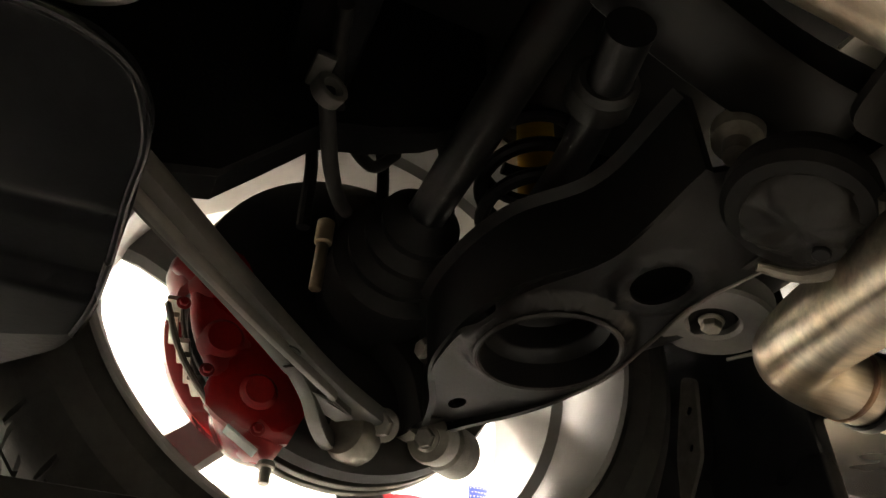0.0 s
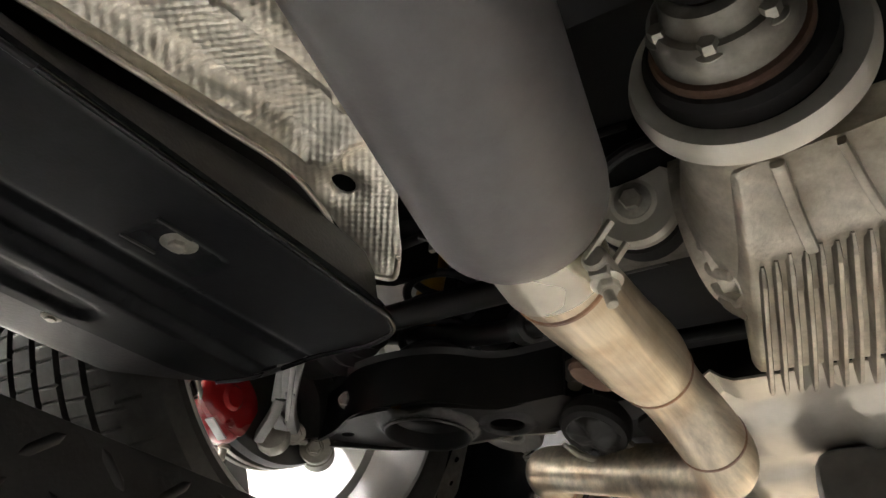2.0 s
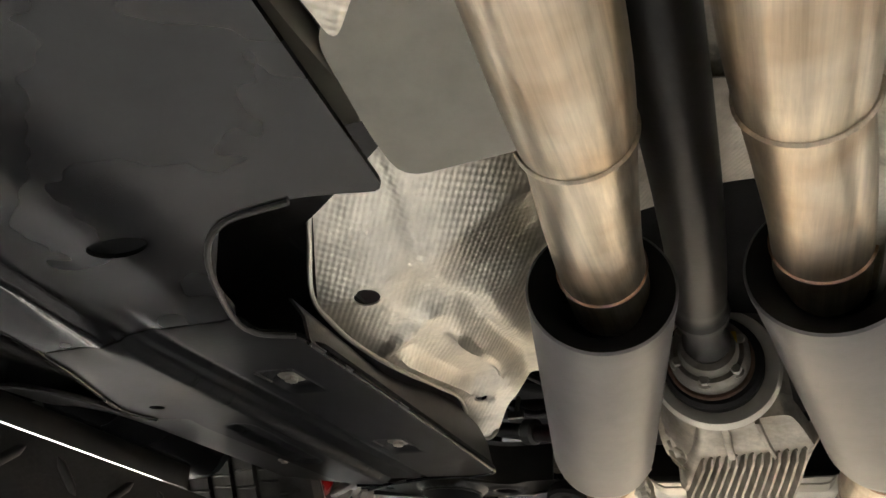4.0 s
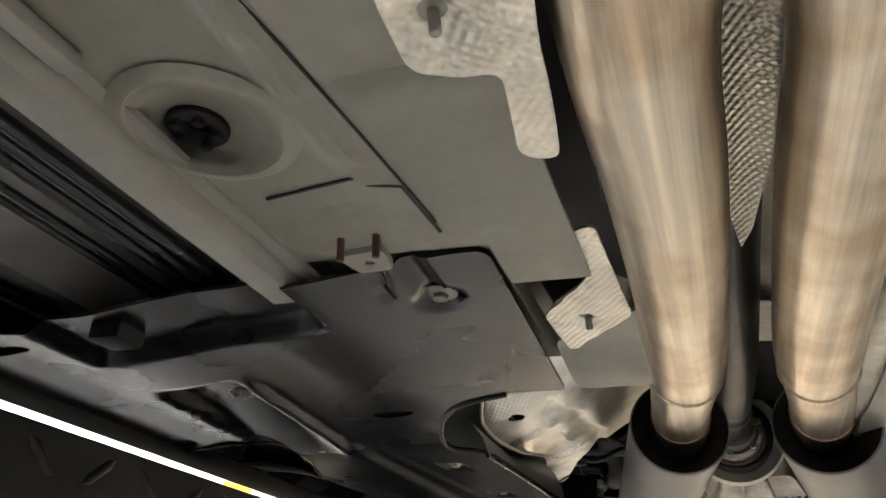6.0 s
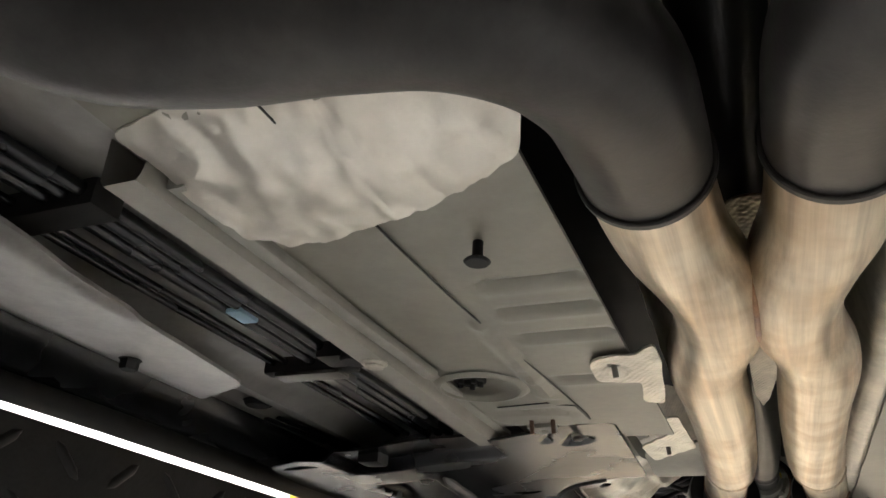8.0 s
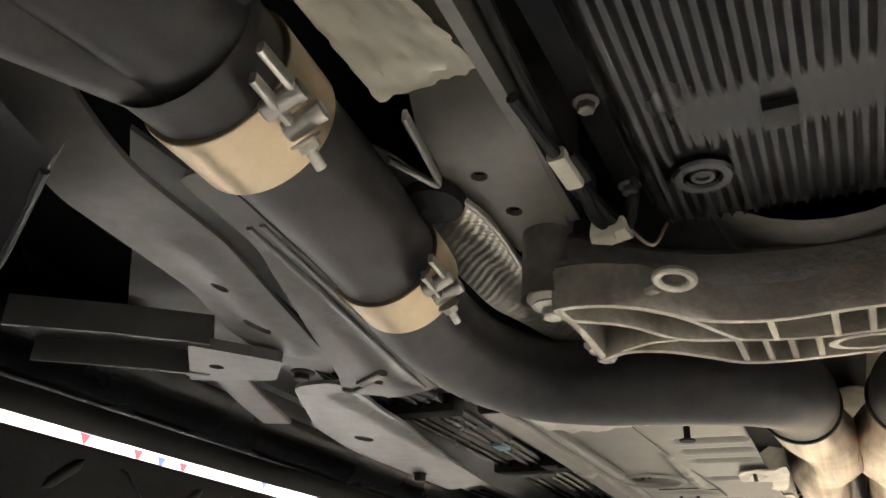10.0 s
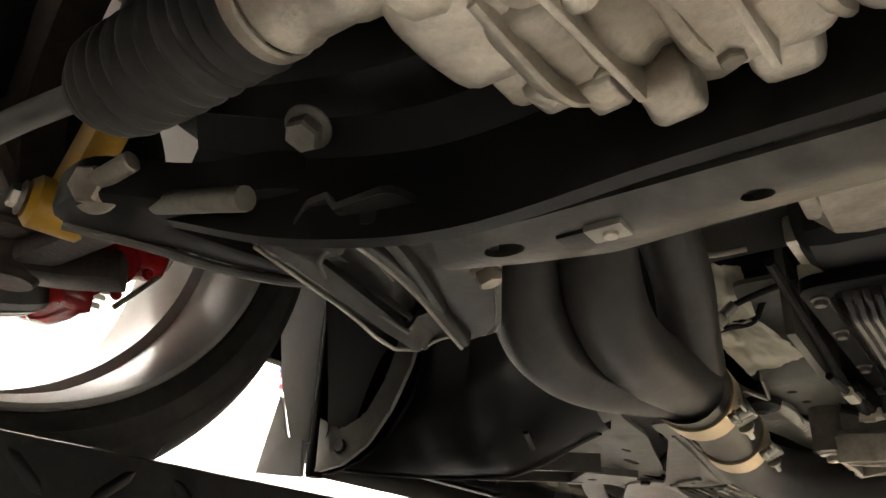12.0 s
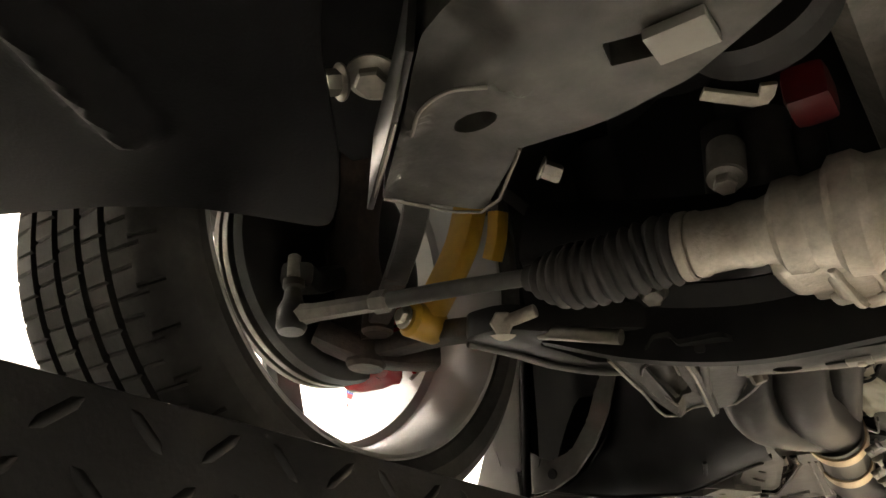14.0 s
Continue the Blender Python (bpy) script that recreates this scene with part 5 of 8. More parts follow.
part("pale_edge", tube([(x, y, arm_height(x, y) - 0.001) for x, y in ((-0.700, 0.826), (-0.668, 0.856), (-0.612, 0.891), (-0.560, 0.904), (-0.500, 0.900), (-0.437, 0.895), (-0.388, 0.912))], 0.0016, 6, 8), M["bare_steel"], arm, "pale steel edge line")
part("washer", lathe(bmesh.new(), [(0, -0.004), (0.015, -0.004), (0.022, -0.003), (0.024, 0.002), (0.024, 0.020), (0, 0.020)], axis_frame((-0.722, 0.812, 0.018), (-0.6, 0.72, 0.25)), 32), M["bare_steel"], arm)
part("bolt", hexbolt((-0.720, 0.809, 0.017), (0.6, -0.72, -0.25), 0.010, 0.009, 1.3), M["bare_steel"], arm)
part("outer_bushing", rod((-0.738, 0.830, 0.024), (-0.55, 0.72, 0.1), 0.026, 0.050, 0.2), M["cast_dark"], arm)
part("edge_nut", hexbolt((-0.640, 0.770, 0.062), (0.2, -1, -0.2), 0.009, 0.010, 1.4), M["cast_dark"], arm)
spring = thing("coil_spring", (-0.541, 0.83, 0.07), "dark painted coil spring on the lower arm", "spring")
helix = [(-0.541 + 0.050 * math.cos(a), 0.830 + 0.050 * math.sin(a), 0.060 + 0.0062 * a) for a in np.linspace(0, 11 * math.pi, 170)]
part("coil", sweep(bmesh.new(), helix, 10, 0.0068), M["body_black"], spring)

link = thing("rear_tension_link", (-0.58, 0.6, 0.0), "grey forged suspension link with a forked end", "link")
part("bar", bar([(-0.365, 0.400, 0.020), (-0.470, 0.498, 0.022), (-0.602, 0.622, 0.024), (-0.680, 0.702, 0.026), (-0.722, 0.757, 0.026)], 0.023, 0.018, 6), M["frame_grey"], link)
part("rib", bar([(-0.385, 0.418, 0.006), (-0.500, 0.523, 0.008), (-0.602, 0.625, 0.011), (-0.672, 0.697, 0.014)], 0.006, 0.010, 5), M["brace_grey"], link, "pale worn rib")
part("flange", bar([(-0.374, 0.392, 0.016), (-0.480, 0.490, 0.018), (-0.612, 0.614, 0.020), (-0.652, 0.652, 0.018)], 0.012, 0.008, 5), M["frame_grey"], link)
part("fork", bar([(-0.640, 0.648, 0.020), (-0.676, 0.676, 0.012), (-0.706, 0.694, 0.004), (-0.732, 0.712, 0.002), (-0.744, 0.722, 0.004)], 0.014, 0.016, 5), M["frame_grey"], link)
part("fork_web", slab([(-0.668, 0.680), (-0.690, 0.690), (-0.704, 0.712), (-0.696, 0.722), (-0.676, 0.700)], 0.008, 0.018, 0.003), M["frame_grey"], link)
part("bushing", lathe(bmesh.new(), [(0, -0.010), (0.010, -0.010), (0.022, -0.007), (0.026, 0.0), (0.026, 0.020), (0.022, 0.027), (0, 0.027)], axis_frame((-0.733, 0.732, 0.012), (-0.62, 0.78, 0.05)), 32), M["bare_steel"], link, "worn steel bushing")
part("bolt", hexbolt((-0.722, 0.764, 0.022), (0.62, -0.60, -0.35), 0.012, 0.012, 1.35), M["bare_steel"], link)
part("dimple", lathe(bmesh.new(), [(0.0068, 0.0004), (0.0060, -0.0006), (0.0, -0.0004)], axis_frame((-0.618, 0.641, 0.0140), (0.05, -0.05, 1)) @ Matrix.Diagonal((1.0, 1.7, 1, 1)), 20), M["black_paint"], link, "dark oval recess")
link2 = thing("rear_upper_link", (-0.5, 0.65, 0.1), "dark round suspension link rod", "link")
part("rod", tube([(-0.30, 0.74, 0.10, 0.016), (-0.42, 0.79, 0.13, 0.015), (-0.66, 0.86, 0.21, 0.015)], per=5, sides=20), M["black_paint"], link2)
part("collar", rod((-0.345, 0.758, 0.112), (-0.12, 0.05, 0.03), 0.024, 0.03, 0.2), M["worn_black"], link2)
axle = thing("rear_half_shaft", (-0.5, 0.75, 0.12), "black half shaft with a rubber boot", "axle shaft")
part("shaft", tube([(-0.16, 0.70, 0.135, 0.018), (-0.70, 0.742, 0.158, 0.018)], per=2, sides=20), M["black_paint"], axle)
part("boot", lathe(bmesh.new(), [(0.02, 0.0)] + [(0.026 + 0.0045 * k + (0.007 if k % 2 else 0), 0.008 + 0.011 * k) for k in range(9)] + [(0.062, 0.11), (0.062, 0.14), (0, 0.14)], axis_frame((-0.56, 0.731, 0.152), (-1, 0.08, 0.04)), 32), M["rubber"], axle)
toe = thing("rear_toe_link", (-0.49, 0.97, 0.05), "black toe link with a pale grey bushing", "link")
part("rod", tube([(-0.49, 0.975, 0.075, 0.014), (-0.60, 0.93, 0.085, 0.013), (-0.72, 0.88, 0.10, 0.013)], per=4, sides=16), M["black_paint"], toe)
part("bushing", ring((-0.488, 0.966, 0.060), (0.1, 0.2, 1), 0.021, 0.050, 0.024, 0.12, 40), M["side_grey"], toe, "pale grey bushing disc")
part("core", rod((-0.488, 0.966, 0.066), (0.1, 0.2, 1), 0.022, 0.016), M["rubber"], toe)
part("bolt", hexbolt((-0.488, 0.965, 0.064), (-0.1, -0.2, -1), 0.009, 0.010, 1.2), M["zinc"], toe)
bar2 = thing("anti_roll_bar", (-0.4, 0.9, 0.16), "black anti-roll bar curving over the arm", "bar")
part("rod", tube([(-0.62, 0.86, 0.13, 0.011), (-0.60, 0.93, 0.17, 0.011), (-0.52, 0.985, 0.19, 0.011), (-0.36, 1.0, 0.19, 0.011), (0.3, 1.0, 0.19, 0.011)], per=7, sides=16), M["black_paint"], bar2)
hose = thing("brake_hose", (-0.6, 0.65, 0.1), "black brake hose with crimped metal ends", "hose")
part("hose", tube([(-0.46, 0.60, 0.135, 0.0065), (-0.53, 0.63, 0.13, 0.0065), (-0.58, 0.655, 0.145, 0.0065), (-0.61, 0.67, 0.165, 0.0065)], per=7, sides=12), M["rubber"], hose)
part("hose", tube([(-0.40, 0.59, 0.155, 0.006), (-0.50, 0.62, 0.17, 0.006), (-0.58, 0.68, 0.20, 0.006), (-0.62, 0.72, 0.27, 0.006)], per=7, sides=12), M["rubber"], hose)
part("ferrule", merge(rod((-0.615, 0.655, 0.150), (-0.1, 0.0, -1), 0.008, 0.024), rod((-0.618, 0.655, 0.126), (-0.15, 0.0, -1), 0.0055, 0.045)), M["band"], hose, "brass hose ferrule")
part("clip", merge(ring((-0.465, 0.60, 0.135), (1, 0.3, 0), 0.008, 0.013, 0.012), block((-0.47, 0.585, 0.145), (-0.44, 0.60, 0.152), 0.002)), M["frame_grey"], hose)
for y, z in ((0.70, 0.32), (0.78, 0.33), (0.62, 0.31)):
    part("lead", tube([(-0.52, y - 0.10, z - 0.05, 0.007), (-0.60, y - 0.03, z + 0.02, 0.007), (-0.66, y + 0.02, z - 0.02, 0.007), (-0.68, y + 0.03, z - 0.12, 0.007)], per=7, sides=10), M["rubber"], hose)
damper = thing("rear_damper", (-0.60, 0.86, 0.1), "gold rear damper body beside the spring", "damper")
part("body", tube([(-0.630, 0.880, 0.08, 0.021), (-0.60, 0.875, 0.22, 0.021), (-0.57, 0.87, 0.50, 0.021)], per=3, sides=24), M["yellow"], damper)
part("eye", rod((-0.645, 0.862, 0.07), (0.3, 1, 0), 0.022, 0.04), M["black_paint"], damper)
upright = thing("rear_upright", (-0.74, 0.76, 0.05), "grimy cast wheel upright with bolts", "upright")
part("casting", bar([(-0.735, 0.815, 0.030), (-0.735, 0.80, 0.085), (-0.740, 0.765, 0.13), (-0.745, 0.74, 0.20), (-0.735, 0.72, 0.28)], 0.075, 0.05, 6, up=(0, 1, 0)), M["worn_black"], upright)
part("hub", rod((-0.70, 0.742, 0.158), (-1, 0, 0), 0.055, 0.08, 0.15, 40), M["black_paint"], upright)
part("lug", bar([(-0.735, 0.79, 0.035), (-0.750, 0.83, 0.024)], 0.03, 0.03, 3), M["bare_steel"], upright)


# ---- wheels, brakes ----
def wheel(hub, name_label, tread_turn=0.0):
    """A spoked wheel with its tyre; hub is the middle of the rim's inner lip."""
    hx, hy, hz = hub
    t = thing("wheel", (hx - 0.13, hy, hz - 0.352), name_label, "wheel", "road wheels")
    m = axis_frame(hub, (-1, 0, 0))
    # tyre with circumferential grooves and cross cuts
    prof = [(0.2775, 0.012), (0.284, -0.004), (0.300, -0.012), (0.322, -0.010), (0.338, 0.002), (0.348, 0.018), (0.3515, 0.030)]
    for g in (0.068, 0.113, 0.157, 0.202):
        prof += [(0.354, g - 0.006), (0.3465, g - 0.0045), (0.3465, g + 0.0045), (0.354, g + 0.006)]
    prof += [(0.3515, 0.240), (0.348, 0.252), (0.338, 0.268), (0.322, 0.280), (0.300, 0.282), (0.284, 0.274), (0.2775, 0.258)]
    bm = bmesh.new()
    n = 864
    rows = []
    for k in range(n):
        a = 2 * math.pi * k / n
        row = []
        for r, h in prof:
            rr = r
            if r > 0.345 and h < 0.26:
                cut = (k + round(h * 240)) % 19
                if cut == 0 and not any(abs(h - g) < 0.005 for g in (0.068, 0.113, 0.157, 0.202)):
                    rr = r - (0.0055 if h < 0.066 or h > 0.204 else 0.0045)
            row.append(bm.verts.new(m @ Vector((rr * math.cos(a), rr * math.sin(a), h))))
        rows.append(row)
    for k in range(n):
        A, B = rows[k], rows[(k + 1) % n]
        for j in range(len(prof) - 1):
            bm.faces.new((A[j], B[j], B[j + 1], A[j + 1]))
    part("tyre", bm, M["tyre"], t, "black tyre with grooved tread", sharp=28)
    rim = bmesh.new()
    lathe(rim, [(0.2795, -0.002), (0.284, 0.004), (0.2845, 0.010), (0.279, 0.012), (0.275, 0.020), (0.272, 0.030), (0.270, 0.045), (0.270, 0.095), (0.266, 0.110), (0.266, 0.170), (0.2685, 0.190), (0.2685, 0.235), (0.273, 0.262), (0.281, 0.270), (0.285, 0.268), (0.281, 0.276), (0.270, 0.272), (0.262, 0.245), (0.260, 0.20), (0.252, 0.165), (0.252, 0.106), (0.262, 0.097), (0.262, 0.045), (0.266, 0.026), (0.270, 0.012), (0.275, 0.0)], m, 96, close=True)
    r = part("rim", rim, M["rim"], t, "silver-painted wheel barrel")
    for k in range(5):
        a0 = radians(72 * k + tread_turn)
        bmS = bmesh.new()
        d = Vector((0, math.cos(a0), math.sin(a0)))
        e = Vector((0, -d.z, d.y))
        o = Vector(hub)
        pts = []
        for q, h, w in ((0.045, 0.215, 0.034), (0.10, 0.225, 0.028), (0.17, 0.232, 0.026), (0.240, 0.235, 0.030), (0.264, 0.235, 0.038)):
            pts.append([o + d * q + e * (sx * w) + Vector((-h - hh, 0, 0)) for sx, hh in ((-1, 0.004), (-0.8, -0.010), (0.8, -0.010), (1, 0.004), (0.75, 0.020), (-0.75, 0.020))])
        rr = [[bmS.verts.new(p) for p in ring_] for ring_ in pts]
        for A, B in zip(rr, rr[1:]):
            for j in range(6):
                bmS.faces.new((A[j], A[(j + 1) % 6], B[(j + 1) % 6], B[j]))
        bmS.faces.new(rr[0])
        bmS.faces.new(rr[-1][::-1])
        part("spoke", bmS, M["rim_back"], r, "wheel spoke, dark against the light")
    part("hub_pad", lathe(bmesh.new(), [(0, 0.19), (0.07, 0.19), (0.078, 0.20), (0.078, 0.235), (0, 0.235)], m, 40), M["rim_back"], t)
    return t


REAR_HUB, FRONT_HUB = (-0.660, 0.742, 0.157), (-0.660, -2.348, 0.170)
wheel(REAR_HUB, "rear road wheel with a silver barrel and black tyre", -64)
wheel((-0.660, -2.357, 0.170), "front road wheel with a silver barrel and black tyre", -68)


def brake(hub, label, shield_r):
    x, y, z = hub
    t = thing("brake_disc", (x - 0.10, y, z - shield_r), label, "brake disc", "brake discs")
    part("dust_shield", lathe(bmesh.new(), [(0.04, 0.0), (shield_r * 0.55, -0.006), (shield_r * 0.9, 0.0), (shield_r, 0.008), (shield_r + 0.004, 0.020), (shield_r, 0.022), (shield_r * 0.9, 0.006), (0.04, 0.008)], axis_frame((x - 0.080, y, z), (-1, 0, 0)), 64, close=True), M["black_paint"], t, "black dust shield")
    part("disc", ring((x - 0.112, y, z), (-1, 0, 0), 0.07, shield_r + 0.004, 0.010, 0.1, 72), M["disc"], t)
    part("disc", ring((x - 0.128, y, z), (-1, 0, 0), 0.07, shield_r + 0.004, 0.010, 0.1, 72), M["disc"], t)
    part("bell", rod((x - 0.09, y, z), (-1, 0, 0), 0.078, 0.085, 0.1, 48), M["rim_back"], t)
    return t


brake(REAR_HUB, "rear brake disc with a black dust shield", 0.176)
brake((-0.660, -2.347, 0.171), "front brake disc with a black dust shield", 0.171)


def arc_block(hub, a0, a1, r0, r1, x0, x1, taper=0.45, waist=0.0):
    """A rounded block bent along the disc, cut back over its window by waist; angles from +y towards +z."""
    _, hy, hz = hub
    bm = bmesh.new()
    rows = []
    n = 20
    for k in range(n + 1):
        u = k / n
        a = radians(a0 + (a1 - a0) * u)
        swell = 1 - taper * (2 * u - 1) ** 6
        mid = (r0 + r1) / 2 + 0.004 * math.cos((u - 0.5) * 6)
        half = (r1 - r0) / 2 * swell
        xm, hx_ = (x0 + x1) / 2, (x0 - x1) / 2 * (1 - 0.25 * (2 * u - 1) ** 6)
        row = []
        for p, q in ((-1, -0.7), (-0.8, -1), (0.75, -1), (1, -0.6), (1, 0.55), (0.85, 0.8), (0.4, 1), (-0.4, 1), (-0.85, 0.85), (-1, 0.6)):
            rr = mid + half * q - waist * max(0.0, q) * ramp(u, 0.14, 0.22) * (1 - ramp(u, 0.60, 0.68))
            row.append(bm.verts.new((xm + hx_ * p, hy + rr * math.cos(a), hz + rr * math.sin(a))))
        rows.append(row)
    for A, B in zip(rows, rows[1:]):
        for j in range(10):
            bm.faces.new((A[j], A[(j + 1) % 10], B[(j + 1) % 10], B[j]))
    bm.faces.new(rows[0])
    bm.faces.new(rows[-1][::-1])
    return bm


def caliper(hub, a0, a1, r0, r1, x0, x1, label):
    """Two bolted halves round the disc, pads and clips between them."""
    _, hy, hz = hub
    t = thing("brake_caliper", (x0, hy + r1 * math.cos(radians(a0)), hz + r1 * math.sin(radians(a0))), label, "brake caliper", "brake calipers")
    span, wide = a1 - a0, x1 - x0
    at = lambda a, r: (hy + r * math.cos(radians(a)), hz + r * math.sin(radians(a)))
    part("inner_half", arc_block(hub, a0, a1, r0, r1, x0, x0 + wide * 0.24, waist=0.024), M["red"], t, "glossy red inner half", sharp=40)
    part("outer_half", arc_block(hub, a0 + span * 0.06, a1 - span * 0.06, r0, r1 - 0.010, x0 + wide * 0.64, x0 + wide * 0.98), M["red"], t, "glossy red outer half", sharp=40)
    for b0, b1 in ((a0 + span * 0.02, a0 + span * 0.20), (a1 - span * 0.30, a1 - span * 0.01)):
        part("bridge", arc_block(hub, b0, b1, r1 - 0.045, r1 - (0.002 if b1 > a0 + span * 0.5 else 0.008), x0 + wide * 0.05, x0 + wide * 0.66, 0.2), M["red"], t)
    for k, (f0, f1) in enumerate(((0.28, 0.42), (0.56, 0.70))):
        pad = part("brake_pad", arc_block(hub, a0 + span * 0.16, a1 - span * 0.2, r0 + 0.012, r1 - 0.024, x0 + wide * f0, x0 + wide * f1, 0.1), M["pad_dark"], t, "dark brake pad")
    for u, rr, w, l in ((0.24, 0.000, 0.012, 0.014), (0.33, -0.003, 0.018, 0.008), (0.42, 0.002, 0.013, 0.013), (0.50, -0.002, 0.019, 0.007), (0.57, 0.000, 0.010, 0.012)):
        a = a0 + span * u
        y, z = at(a, r1 - 0.012 - rr)
        y2, z2 = at(a + 3.0, r1 - 0.016 - rr)
        xm = x0 + wide * 0.42 + 0.003 * math.sin(u * 40)
        part("pad_clip", bar([(xm + w, y, z), (xm, (y + y2) / 2, (z + z2) / 2), (xm - w, y2, z2)], l, 0.006, 3), M["zinc"], t, "worn steel pad clip")
    for u, r in ((0.22, 0.016), (0.50, 0.019), (0.78, 0.017)):
        y, z = at(a0 + span * u, (r0 + r1) / 2)
        part("piston_boss", lathe(bmesh.new(), [(0, 0.006), (r - 0.004, 0.006), (r, 0.002), (r + 0.004, -0.008)], axis_frame((x0 - 0.001, y, z), (1, 0, 0)), 24), M["red"], t)
        y, z = at(a0 + span * (u + 0.1), r1 - 0.014)
        part("bolt", hexbolt((x0 - 0.001, y, z), (1, 0, 0), 0.0045, 0.005), M["red"], t)
    la = a0 + span * 0.86
    y, z = at(la, r1 - 0.0005)
    lab = block((-0.0075, -0.017, -0.0015), (0.0075, 0.017, 0.0012), 0.0006, 1)
    lab.transform(Matrix.Translation((x0 + wide * 0.12, y, z)) @ Euler((radians(la - 90), 0, 0)).to_matrix().to_4x4())
    part("label", lab, M["label"], t, "white paper label")
    y, z = at(a1 - 2, r1 - 0.004)
    d = (0, math.cos(radians(a1 + 20)), math.sin(radians(a1 + 20)))
    part("bleed_screw", merge(rod((x0 - 0.02, y, z), d, 0.005, 0.02), rod((x0 - 0.02, y, z), d, 0.008, 0.006)), M["zinc"], t)
    y0_, z0_ = at(a0 + span * 0.3, r1 - 0.002)
    y1_, z1_ = at(a0 + span * 0.7, r1 - 0.002)
    part("cross_pipe", tube([(x0 - 0.01, y0_, z0_, 0.003), (x0 - 0.004, (y0_ + y1_) / 2 - 0.006, (z0_ + z1_) / 2 - 0.006, 0.003), (x0 - 0.01, y1_, z1_, 0.003)], per=6, sides=8), M["bare_steel"], t, "thin steel fluid pipe")
    return t


caliper(REAR_HUB, 174, 249, 0.122, 0.203, -0.722, -0.810, "red brake caliper with worn steel pad clips")
caliper(FRONT_HUB, 296, 345, 0.115, 0.195, -0.705, -0.855, "red front brake caliper behind the upright")


# ---- behind the rear axle ----
part_tail = thing("rear_heat_shield", (0.1, 1.1, 0.0), "large pale aluminium shield behind the differential", "heat shield")
part("panel", sheet(rounded([(-0.20, 0.83), (0.50, 0.83), (0.50, 1.75), (-0.20, 1.75), (-0.26, 1.2)], 0.03), lambda x, y: 0.030 - 0.010 * ramp(y, 0.9, 1.0) - 0.014 * ramp(abs((x % 0.12) - 0.06), 0.028, 0.036) * ramp(y, 0.90, 0.93) * (1 - ramp(y, 1.02, 1.06)) - 0.012 * ramp(abs((x % 0.15) - 0.07), 0.03, 0.04) * ramp(y, 1.10, 1.13) + 0.004 * noise.noise(Vector((x * 14, y * 14, 1))), 0.003, 0.014), M["sheet_alu"], part_tail, sharp=60)
part("flange", sheet([(-0.22, 0.785), (0.5, 0.785), (0.5, 0.84), (-0.22, 0.84)], lambda x, y: 0.010 + 0.015 * bump1(x % 0.1, 0.05, 0.02), 0.003, 0.012), M["sheet_alu"], part_tail)
solo("rear_muffler", merge(block((-0.10, 1.02, -0.075), (0.62, 1.50, 0.02), 0.04, 4)), M["frame_grey"], "grey steel rear muffler box", "muffler")
rear_liner = thing("rear_wheel_liner", (-0.5, 1.1, 0.0), "dark wheel-house panel behind the rear wheel", "liner")
part("panel", sheet(rounded([(-0.66, 1.12), (-0.20, 1.12), (-0.20, 1.70), (-0.66, 1.70)], 0.03), lambda x, y: -0.02 + 0.05 * ramp(-x, 0.3, 0.6), 0.004, 0.03), M["black_plastic"], rear_liner)
part("splash_panel", sheet(rounded([(-0.80, 1.105), (-0.525, 1.105), (-0.525, 1.125), (-0.80, 1.125)], 0.004), -0.14, 0.46, 0), M["black_plastic"], rear_liner)
part("warning_label", block((-0.458, 1.150, -0.0245), (-0.446, 1.225, -0.0215), 0.0008), M["label"], rear_liner, "white label with illegible rows of print")
for k in range(7):
    part("print_bar", block((-0.4575 + 0.0006 * k, 1.155 + 0.0100 * k, -0.0262), (-0.4465, 1.159 + 0.0100 * k, -0.0246), 0), M["black_paint"], rear_liner)
arch = thing("rear_wheel_house", (-0.6, 0.7, 0.3), "dark inner wheel house above the rear wheel", "liner")
bmA = bmesh.new()
prev = None
for a in np.linspace(-8, 168, 30):
    row = [bmA.verts.new((x, 0.742 + 0.42 * math.cos(radians(a)), 0.157 + 0.42 * math.sin(radians(a)) * 0.95)) for x in (-0.92, -0.80, -0.66, -0.60, -0.56)]
    if prev:
        for p, q, r_, s_ in zip(prev, prev[1:], row[1:], row):
            bmA.faces.new((p, q, r_, s_))
    prev = row
part("arch", bmA, M["black_plastic"], arch)
part("inner_panel", sheet([(-0.60, 0.30), (0.74, 0.30), (0.74, 1.80), (-0.60, 1.80)], lambda x, y: 0.36 + 0.02 * math.sin(x * 8) * math.sin(y * 7), 0.006, 0.06), M["black_paint"], arch)


# retaining spring with its wire, hooked to the liner behind the arm
hook = thing("retaining_spring", (-0.50, 1.08, 0.04), "small bright coil spring hooked to a bent wire", "spring")
axis0, axis1 = Vector((-0.508, 1.060, 0.066)), Vector((-0.488, 1.075, 0.024))
side1 = (axis1 - axis0).cross(Vector((0, 1, 0))).normalized()
side2 = (axis1 - axis0).cross(side1).normalized()
turns = [axis0.lerp(axis1, k / 90) + 0.0065 * (math.cos(k * 0.63) * side1 + math.sin(k * 0.63) * side2) for k in range(91)]
part("coil", sweep(bmesh.new(), [tuple(p) for p in turns], 6, 0.0016), M["zinc"], hook)
part("wire", tube([(-0.546, 1.040, 0.075, 0.0018), (-0.528, 1.050, 0.074, 0.0018), (-0.514, 1.056, 0.070, 0.0018), (-0.508, 1.060, 0.066, 0.0018)], per=5, sides=6), M["zinc"], hook)
